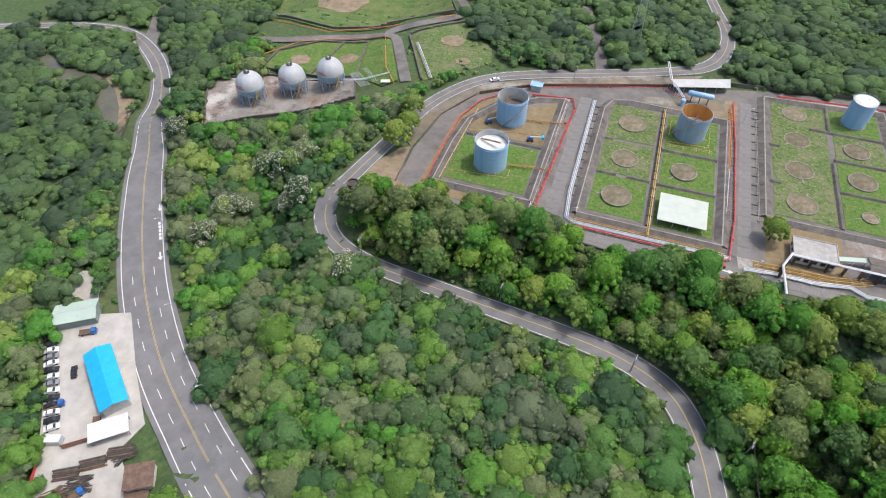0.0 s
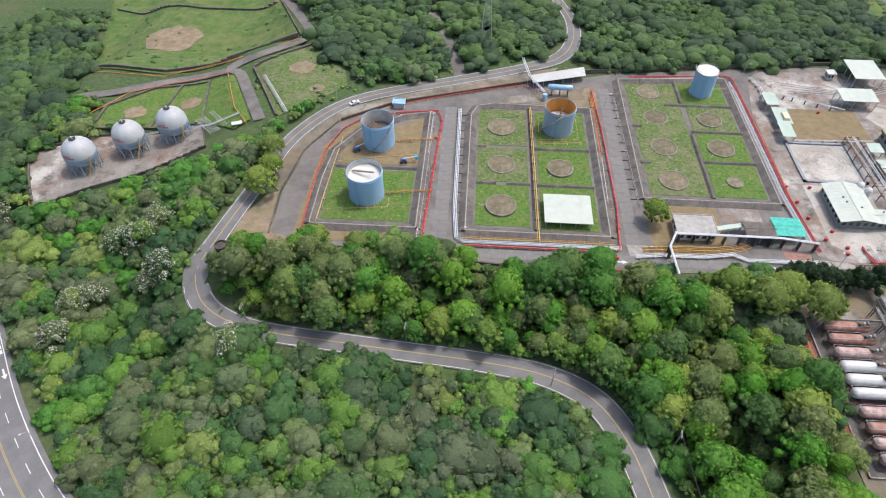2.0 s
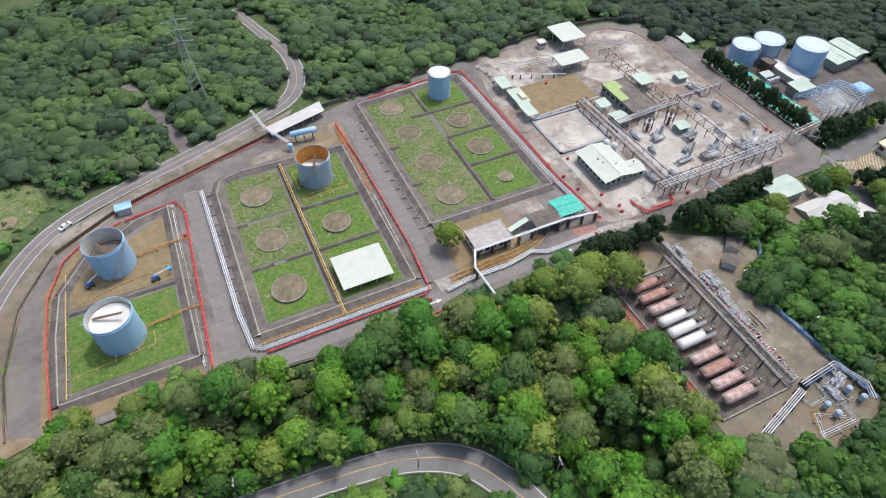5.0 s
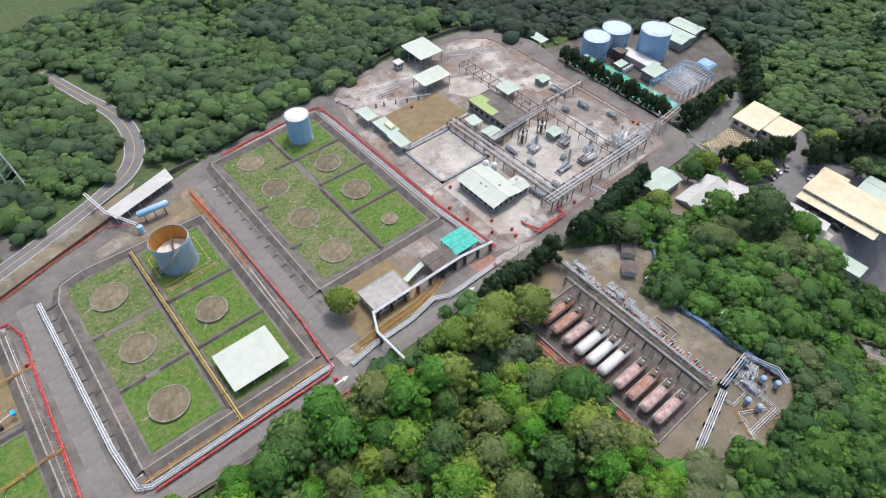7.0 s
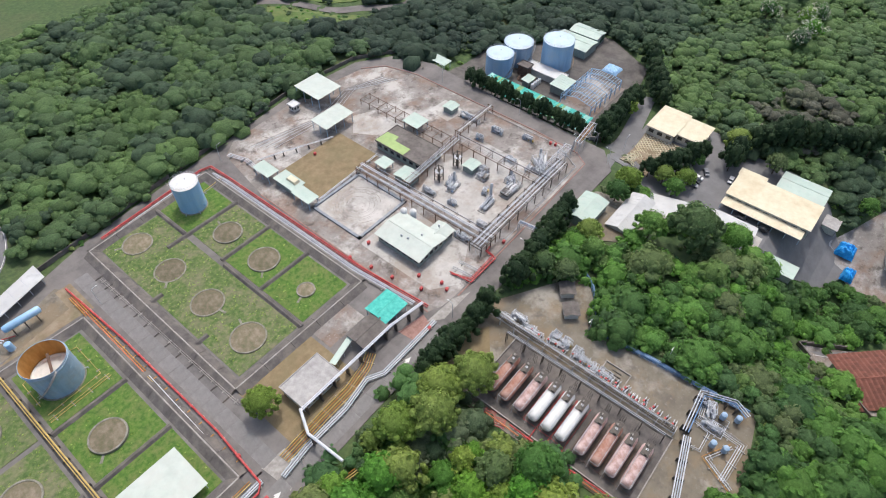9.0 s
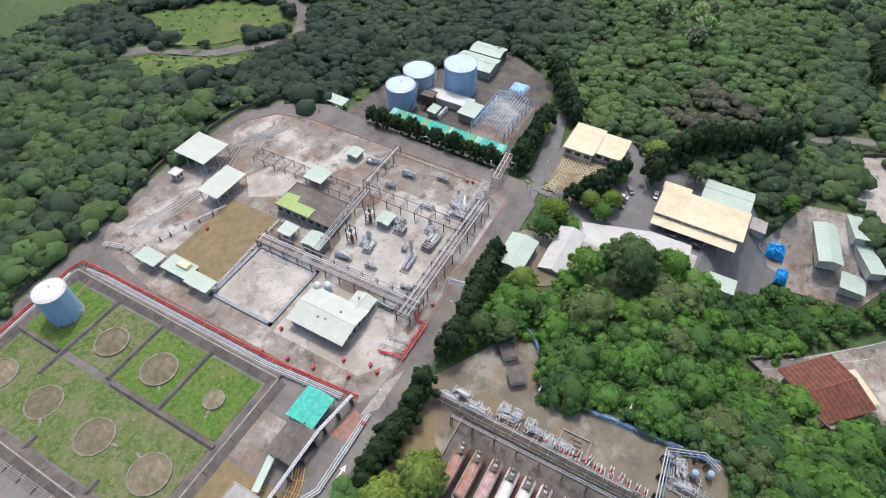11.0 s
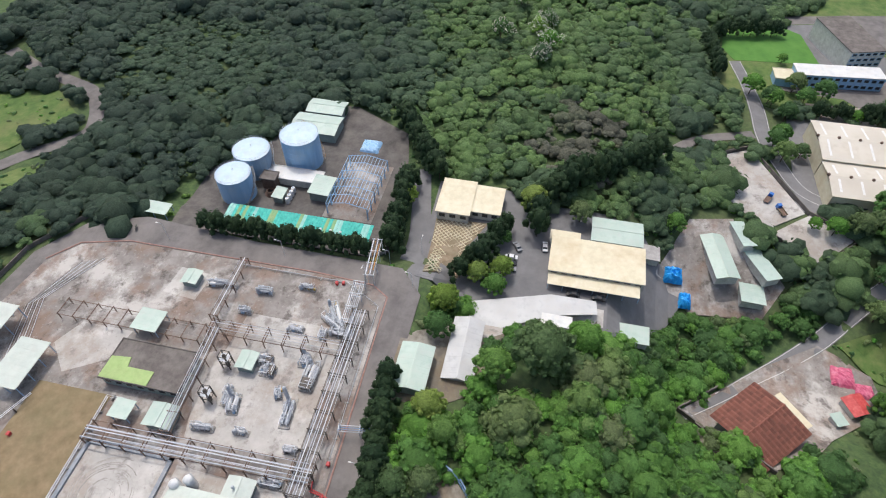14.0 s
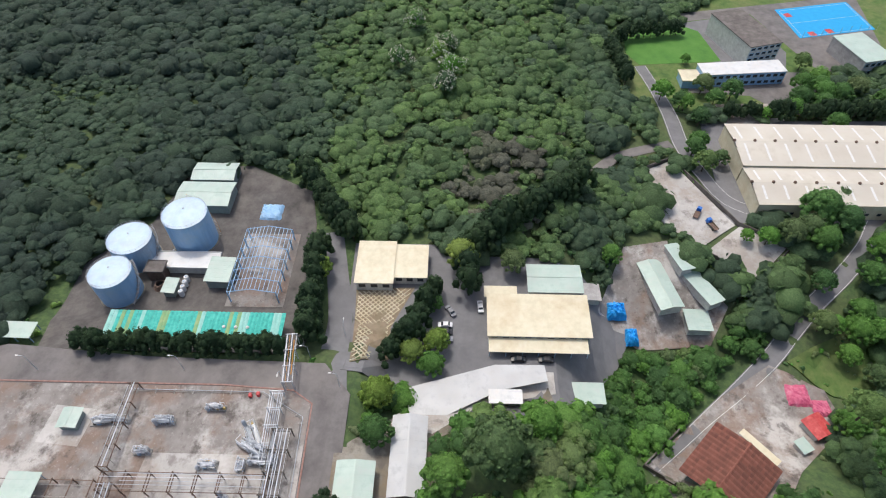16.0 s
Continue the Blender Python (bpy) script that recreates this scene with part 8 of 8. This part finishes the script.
def trunk_arrays(seed):
    """A tapered trunk with limbs, 1 high to the crown's base plus limbs into it."""
    rng = np.random.default_rng(seed)
    b = Build()
    b.lathe(0, 0, [(0.055, -0.1), (0.04, 0.3), (0.034, 0.7), (0.028, 1.0)], 6)
    for k in range(4):
        a = 2 * math.pi * k / 4 + rng.uniform(-0.4, 0.4)
        b.tube([(0, 0, 0.8), (0.22 * math.cos(a), 0.22 * math.sin(a), 1.15), (0.42 * math.cos(a), 0.42 * math.sin(a), 1.4)], 0.016, 4)
    return b


def mesh_from(name, v, f, tint, mat):
    me = bpy.data.meshes.new(name)
    me.vertices.add(len(v))
    me.vertices.foreach_set("co", np.ascontiguousarray(v, np.float32).ravel())
    me.loops.add(len(f) * 3)
    me.loops.foreach_set("vertex_index", np.ascontiguousarray(f, np.int32).ravel())
    me.polygons.add(len(f))
    me.polygons.foreach_set("loop_start", np.arange(0, len(f) * 3, 3, dtype=np.int32))
    a = me.attributes.new("tint", "FLOAT", "POINT")
    a.data.foreach_set("value", np.ascontiguousarray(tint, np.float32))
    me.update()
    me.validate()
    me.materials.append(M[mat])
    return me


FINE = [crown_arrays(10 + i, 680, 0.072, 36 + 3 * i, 0.72 + 0.05 * i, 6, 0.75, 1.05) for i in range(6)]
NEAR = [crown_arrays(10 + i, 165, 0.095, 13 + i, 0.7 + 0.06 * i, 6, 1.0, 1.1) for i in range(6)]
MID = [crown_arrays(30 + i, 110, 0.12, 8 + i % 3, 0.75 + 0.08 * i, 6) for i in range(5)]
LOW = [crown_arrays(50 + i, 16, 0.18, 5 + i % 2, 0.7 + 0.12 * i, 5, 1.0, 1.25) for i in range(5)]


def scatter(rng, x0, y0, x1, y1, step, margin, kerb=3.0):
    """Jittered places in a rectangle, off the roads and yards."""
    gx, gy = np.meshgrid(np.arange(x0, x1, step), np.arange(y0, y1, step * 0.87))
    gx = gx + (np.arange(gx.shape[0])[:, None] % 2) * step / 2
    x, y = gx.ravel() + rng.uniform(-0.38, 0.38, gx.size) * step, gy.ravel() + rng.uniform(-0.38, 0.38, gx.size) * step
    ok = np.ones(len(x), bool)
    for poly in CLEAR + MEADOWS + [RIVER]:
        cx, cy = np.mean([p[0] for p in poly]), np.mean([p[1] for p in poly])
        big = []
        for px, py in poly:
            d = math.hypot(px - cx, py - cy)
            big.append((px + (px - cx) / d * margin, py + (py - cy) / d * margin))
        ok &= ~inside(big, x, y)
    x, y = x[ok], y[ok]
    keep = np.ones(len(x), bool)
    for s in range(0, len(x), 3000):
        d = np.hypot(x[s:s + 3000, None] - _axis[None, :, 0], y[s:s + 3000, None] - _axis[None, :, 1]) - _axis[None, :, 2] / 2
        keep[s:s + 3000] = d.min(1) > max(kerb, margin * 0.8)
    return x[keep], y[keep]


def joined(name, places, protos, mat, label, rng):
    """One mesh of many crowns: rows of x, y, z, radius, height factor, tint."""
    vs, fs, ts, k = [], [], [], 0
    for x, y, z, r, hf, tint in places:
        v, f = protos[rng.integers(len(protos))]
        a = rng.uniform(0, 2 * math.pi)
        c, s = math.cos(a), math.sin(a)
        w = np.empty_like(v)
        w[:, 0], w[:, 1], w[:, 2] = (v[:, 0] * c - v[:, 1] * s) * r + x, (v[:, 0] * s + v[:, 1] * c) * r + y, v[:, 2] * r * hf + z
        vs.append(w)
        fs.append(f + k)
        ts.append(np.full(len(v), tint))
        k += len(v)
    me = mesh_from(name, np.concatenate(vs), np.concatenate(fs), np.concatenate(ts), mat)
    return tagged(new(name, me), label, "woodland", "", "stuff")


_rng = np.random.default_rng(7)


def proto_tree(i, label, group, mat, scale, crown, name="tree"):
    """A tree with trunk and crown, built once; copied with plant()."""
    t = thing(name, label, "tree", 0, 0, -500, group=group)
    o = part("trunk", trunk_arrays(i), "bark", t)
    o.scale = (scale, scale, scale)
    v, f = crown
    c = new("crown", mesh_from("crown", v * np.array([scale * 1.05, scale * 1.05, scale * 1.2]) + np.array([0, 0, scale * 0.75]), f, np.full(len(v), i * 0.17), mat))
    c.parent = t
    return [t, False]


def plant(proto, x, y, k, tall=1.0, z=None):
    m = pose(x, y, zat(x, y) if z is None else z, 0, 0, _rng.uniform(0, 360))
    if proto[1]:
        ob = copy_thing(proto[0], m)
    else:
        ob, proto[1] = proto[0], True
        ob.matrix_basis = m
    ob.scale = (k, k, k * tall)
    return ob


# the strip of wood between hill road and works: trees that can be told apart
SLOPE = [(-86, 138), (-62, 146), (-30, 143), (20, 139), (58, 136.5), (70, 128), (84, 120), (94, 116), (94, 70), (64, 60), (60, 90), (45, 104), (22, 111), (-20, 115.5), (-70, 120)]
sx, sy = scatter(_rng, -100, 55, 100, 150, 5.7, 1.9, 1.6)
_in = inside(SLOPE, sx, sy)
sx, sy = sx[_in], sy[_in]
_protos = [proto_tree(i, "dense green broadleaf tree on the slope below the works", "trees on the slope below the works", "leaf_slope", 4.2, FINE[i]) for i in range(6)]
for k, (x, y) in enumerate(zip(sx, sy)):
    plant(_protos[k % 6], x, y, _rng.choice((0.7, 0.95, 1.15, 1.35, 1.65)), _rng.uniform(0.82, 1.2))

# smaller trees between them
x, y = scatter(_rng, -100, 55, 100, 150, 4.4, 1.2, 1.2)
_in = inside(SLOPE, x, y)
joined("understory", [(a, b, c + 0.6, r, 0.9, t) for a, b, c, r, t in zip(x[_in], y[_in], heights(x[_in], y[_in]), _rng.uniform(1.8, 3.2, int(_in.sum())), _rng.uniform(0, 1, int(_in.sum())))], MID, "leaf_slope", "low green bushes and saplings between the slope trees", _rng)

# trees that stand by themselves
DENSE = [crown_arrays(70 + i, 1300, 0.05, 48, 0.85, 7, 0.4) for i in range(2)]
_round = [proto_tree(i, "broad rounded light green tree standing alone", "large single trees", "leaf_bright", 4.6, DENSE[i]) for i in range(2)]
_dark = [proto_tree(2 + i, "broad rounded dark green tree beside the buildings", "large dark trees", "leaf_deep", 4.6, DENSE[i]) for i in range(2)]
for k, (x, y, r) in enumerate([(61.2, 165.0, 5.4), (79, 134, 7.0), (87, 128, 7.8), (94, 132, 7.2), (102, 127, 7.6), (73, 137, 3.6), (206.5, 135.0, 5.6), (222, 127, 4.6), (226, 120, 4.6), (169, 131, 5.2), (-78, 190, 6.0), (-77.5, 170.2, 6.5), (-75.9, 179.7, 5.5), (-52, 146, 5.0), (-38, 143.5, 5.2), (258, 113, 6.2), (252, 158.5, 5.0)]):
    plant(_round[k % 2], x, y, r / 4.6, 0.95)
for k, (x, y, r) in enumerate([(188.5, 104.5, 9.5), (198, 93, 6.8), (194.5, 134, 5.0), (150, 128, 4.8), (148, 135, 5.0), (163, 126, 5.0), (57.4, 139.6, 2.2), (218, 121, 4.6), (183.5, 116, 6.2), (240, 122, 4.0), (256, 96, 5), (270, 60, 4.5), (357.7, 13.8, 5), (371, 2.8, 5.5), (366, -9, 6), (361, 0, 5), (354.7, -32.7, 5), (357.1, -46, 5.5), (363.7, -56.1, 6), (371, -50, 5.5), (352, -20, 3.5), (326.4, 17.7, 5), (332, 14, 4.5), (321, 8, 4), (365.7, 22.5, 5.5), (347, 10, 5), (360.6, -37.5, 6), (365, -49, 6), (344.3, -47.7, 5), (317, 15.7, 5.5), (279, -5, 6), (276, -15, 6.5), (278, 3, 4.5), (359, 15.4, 5), (372, -42, 6), (378, -52, 5.5), (369, -66, 6), (360, -75, 6), (392, -50, 5), (396, 4, 3), (245, -19, 6), (207, 4.5, 6), (192.5, 4.4, 7), (247, -8, 5), (272, -34, 7), (199, 0, 7), (214, -6, 6), (206, -12, 7), (262, -12, 5), (288.5, -17.5, 8.5), (281, -12, 6), (284, -25, 7), (279.7, 9.9, 3), (298, -30, 5), (244.6, -27, 6), (252, -22, 5), (263, -28, 5.5), (238, -15, 4.5), (231, -22, 5), (247, -12, 4)]):
    plant(_dark[k % 2], x, y, r / 4.6, 0.95, max(zat(x, y), -9.5) if x < 212 else None)
CONE = [crown_arrays(90 + i, 300, 0.095, 16, 1.5, 6) for i in range(2)]
_con = [proto_tree(i, "clipped dark green conifer in a dense row", "row of dark conifers", "leaf_dark", 2.6, CONE[i], "conifer") for i in range(2)]
_k = 0
for x0, y0, x1, y1, gap, r in [(96, 139.2, 127, 139.6, 3.2, 3.2), (138, 139, 178, 143.4, 3.8, 3.3), (150, 130, 146, 138, 4, 2.6), (219, 163, 219, 185, 3.0, 2.9), (219, 189, 219, 221, 3.0, 2.9), (226, 156.8, 262, 160.6, 3.2, 2.9), (268, 150, 300, 172, 4.2, 3.2), (228, 128, 246, 121, 3.0, 2.8), (246, 110, 262, 112, 4.0, 3.0), (222, 133, 230, 129, 3.0, 2.4), (263, 108, 300, 68, 4.4, 3.8), (352.5, -4, 352.5, -16, 3.0, 2.6), (352.5, -24, 352.5, -31, 3.2, 3.2), (352.5, -36, 352.5, -52, 3.2, 3.0), (352.5, -56, 352.5, -74, 3.2, 3.0), (376.9, 36, 407, 39, 3.6, 3.0), (407, 39, 418, 30, 3.6, 3.0), (418, 30, 424, 0, 3.6, 3.0)]:
    L, r = math.hypot(x1 - x0, y1 - y0), r * (1.0 if x0 == 219 else 1.3 if x0 > 214 and x0 < 300 else 1.12)
    for s in np.arange(0, L + 0.1, gap):
        plant(_con[_k % 2], x0 + (x1 - x0) * s / L + _rng.uniform(-0.4, 0.4), y0 + (y1 - y0) * s / L + _rng.uniform(-0.4, 0.4), r / 2.6 * _rng.uniform(0.95, 1.3), _rng.uniform(0.8, 1.05))
        _k += 1
_flo = [proto_tree(i, "green tree sprinkled with white blossom", "trees in white blossom", "leaf", 3.4, FINE[i]) for i in range(2)]
for i in range(2):
    _v, _f = crown_arrays(10 + i, 420, 0.055, 14 + i, 0.7 + 0.06 * i)
    _c = len(_v) - 4 * 420
    _v, _f = _v[_c:] * 1.06, _f[-840:] - _c
    _o = new("blossom", mesh_from("blossom", _v * np.array([3.57, 3.57, 4.08]) + np.array([0, 0, 2.65]), _f, np.zeros(len(_v)), "blossom"))
    _o.parent = _flo[i][0]
for k, (x, y) in enumerate([(-118, 149), (-110, 154), (-126, 149), (-113, 150), (-126, 128), (-131, 125), (-101, 133.5), (-105, 131), (-131, 112), (-179, 161), (-72, 109), (386, 120), (367, 118), (407, 136), (373, 142), (354, 120), (378, 124)]):
    z = zat(x, y) + 3.0
    plant(_flo[k % 2], x, y, 1.5 if x < 0 else 1.6, 1.1, z - 2.2)

# the nearer wood between the two roads
def sizes(n):
    return _rng.choice((2.2, 3.0, 3.8, 4.8, 6.0, 7.4), n, p=(0.18, 0.2, 0.22, 0.18, 0.13, 0.09)) * _rng.uniform(0.9, 1.1, n)


def patch_tint(x, y):
    """Neighbouring trees tend to be of one kind."""
    return (0.5 + 0.5 * np.sin(x * 0.05 + 1.7 * np.sin(y * 0.043)) * np.cos(y * 0.06 + np.sin(x * 0.037)) + _rng.uniform(0, 0.45, len(x))) % 1.0


def places(x, y, low=0.2, tall=(0.62, 1.05)):
    out = []
    for a, b, c, r, t in zip(x, y, heights(x, y), sizes(len(x)) * 1.12, patch_tint(x, y)):
        h = _rng.uniform(*tall)
        out.append((a, b, c - low + 0.55 * max(0.0, 5.2 - r * h), r, h, t))
    return out


x, y = scatter(_rng, -185, 0, 110, 250, 5.1, 2.4)
_ok = ~inside(SLOPE, x, y)
x, y = x[_ok], y[_ok]
_seen = y > 18 - 0.1 * np.abs(x + 20)
x, y = x[_seen], y[_seen]
_near = (y < 135) & (x > -130)
joined("woodland", places(x[_near], y[_near]), NEAR, "leaf", "dense mixed green wood between highway and hill road", _rng)
_pl = places(x[~_near], y[~_near])
x, y = scatter(_rng, 110, 0, 250, 150, 5.4, 2.4)
_ok = y > 45 - (x - 110) * 0.35
for _a, _b, _c in ((188.5, 104.5, 8.0), (198, 93, 5.5), (183.5, 116, 5.0)):
    _ok &= np.hypot(x - _a, y - _b) > _c
EAST = [crown_arrays(20 + i, 280, 0.085, 14 + i, 0.75 + 0.08 * i, 6) for i in range(4)]
joined("woodland", places(x[_ok], y[_ok]), EAST, "leaf_deep", "dense deep green wood below the office yard", _rng)
joined("woodland", _pl, MID, "leaf", "dense mixed green wood round the works", _rng)
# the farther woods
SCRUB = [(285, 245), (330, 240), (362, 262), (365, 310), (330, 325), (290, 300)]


def hill_kind_and_shade(a, b, c, r, h, t):
    """What grows where: bright bamboo on the eastern hillside, bare brown thicket below it, wood north with cloud shade
    put into its tint.
    """
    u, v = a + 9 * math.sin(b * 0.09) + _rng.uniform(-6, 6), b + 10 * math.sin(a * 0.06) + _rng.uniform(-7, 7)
    # lowest tints: cloud shade put into the leaf colour, easing off southward
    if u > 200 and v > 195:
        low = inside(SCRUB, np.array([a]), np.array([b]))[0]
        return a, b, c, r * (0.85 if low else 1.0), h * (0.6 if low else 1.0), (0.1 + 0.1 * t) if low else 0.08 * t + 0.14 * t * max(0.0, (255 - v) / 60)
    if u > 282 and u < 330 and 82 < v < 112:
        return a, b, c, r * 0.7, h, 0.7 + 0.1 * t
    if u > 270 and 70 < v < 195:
        # tint sinks towards v = 195, the soft edge of the painted cloud shade
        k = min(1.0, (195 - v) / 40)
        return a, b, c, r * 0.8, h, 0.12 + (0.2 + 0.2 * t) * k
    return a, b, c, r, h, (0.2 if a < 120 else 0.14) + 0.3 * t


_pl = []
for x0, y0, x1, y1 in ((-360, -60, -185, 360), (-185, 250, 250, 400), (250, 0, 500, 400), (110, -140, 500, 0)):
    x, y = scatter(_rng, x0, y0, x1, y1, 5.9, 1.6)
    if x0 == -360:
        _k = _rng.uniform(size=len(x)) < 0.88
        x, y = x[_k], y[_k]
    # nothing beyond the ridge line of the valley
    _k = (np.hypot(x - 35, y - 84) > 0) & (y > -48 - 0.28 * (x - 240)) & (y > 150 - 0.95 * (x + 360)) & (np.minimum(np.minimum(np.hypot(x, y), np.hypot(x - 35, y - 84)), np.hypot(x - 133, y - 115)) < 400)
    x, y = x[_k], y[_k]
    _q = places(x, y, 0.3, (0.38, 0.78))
    _pl += [hill_kind_and_shade(*q) for q in _q]
joined("woodland", _pl, LOW, "leaf_far", "dark green distant hillside wood, cloud shade tinted into its north", _rng)
# low shrubs along the verges, over the meadows and in the gaps
x, y = scatter(_rng, -200, 5, 330, 285, 3.6, 0.6, 1.0)
_k = _rng.uniform(size=len(x)) < 0.2
x, y = x[_k], y[_k]
_pl = [(a, b, c - 0.2, r, 0.9, t) for a, b, c, r, t in zip(x, y, heights(x, y), _rng.uniform(0.9, 1.9, len(x)), _rng.uniform(0, 1, len(x)))]
for _m, _n in ((FAR_FIELD, 90), (MEADOWS[0], 60), (MEADOWS[1], 50), (MEADOWS[2], 25), (EAST_FIELD, 25)):
    xs, ys = [p[0] for p in _m], [p[1] for p in _m]
    a, b = _rng.uniform(min(xs), max(xs), _n * 2), _rng.uniform(min(ys), max(ys), _n * 2)
    o = inside(_m, a, b)
    _pl += [(p, q, c - 0.1, _rng.uniform(0.5, 1.6), 0.8, _rng.uniform()) for p, q, c in zip(a[o], b[o], heights(a[o], b[o]))]
joined("shrubs", _pl, [crown_arrays(140 + i, 14, 0.24, 2, 0.8, 5) for i in range(4)], "leaf", "low green shrubs along verges and in clearings", _rng)

# weeds and tufts in the neglected cells
_pl = []
for x0, y0, x1, y1, s in CELLS:
    if s == "gravel":
        continue
    n = int((x1 - x0) * (y1 - y0) * (0.55 if s == "weedy" else 0.12))
    a, b = _rng.uniform(x0 + 0.5, x1 - 0.5, n), _rng.uniform(y0 + 0.5, y1 - 0.5, n)
    _pl += [(p, q, 0.12, _rng.uniform(0.2, 0.6), 0.5, _rng.uniform()) for p, q in zip(a, b)]
joined("weeds", _pl, [crown_arrays(130 + i, 10, 0.34, 1, 0.6, 4, 1.0, 0.5) for i in range(3)], "leaf_bright", "scattered weeds and tufts in the grass cells", _rng)

# slabs of the works roads, one by one
_w = thing("works_road", "worn light grey concrete road slabs with open joints", "road", kind="structure")
for x0, y0, x1, y1, step in [(51.2, 153.5, 55.6, 246, 5.2), (-14.6, 150.5, -9.7, 228, 5.2), (-60, 144.6, 112, 148.6, 6.0)]:
    _long = y1 - y0 > x1 - x0
    _n = round((y1 - y0 if _long else x1 - x0) / step)
    _d = (y1 - y0 if _long else x1 - x0) / _n
    _sz = (x1 - x0, _d - 0.06) if _long else (_d - 0.06, y1 - y0)
    _me = Build().box(0, 0, 0, _sz[0], _sz[1], 0.12).mesh("slab")
    _me.materials.append(M["works_road"])
    for k in range(_n):
        _o = new("slab", _me)
        _o.parent = _w
        _o.matrix_basis = pose((x0 + x1) / 2 if _long else x0 + (k + 0.5) * _d, y0 + (k + 0.5) * _d if _long else (y0 + y1) / 2, 0.02)
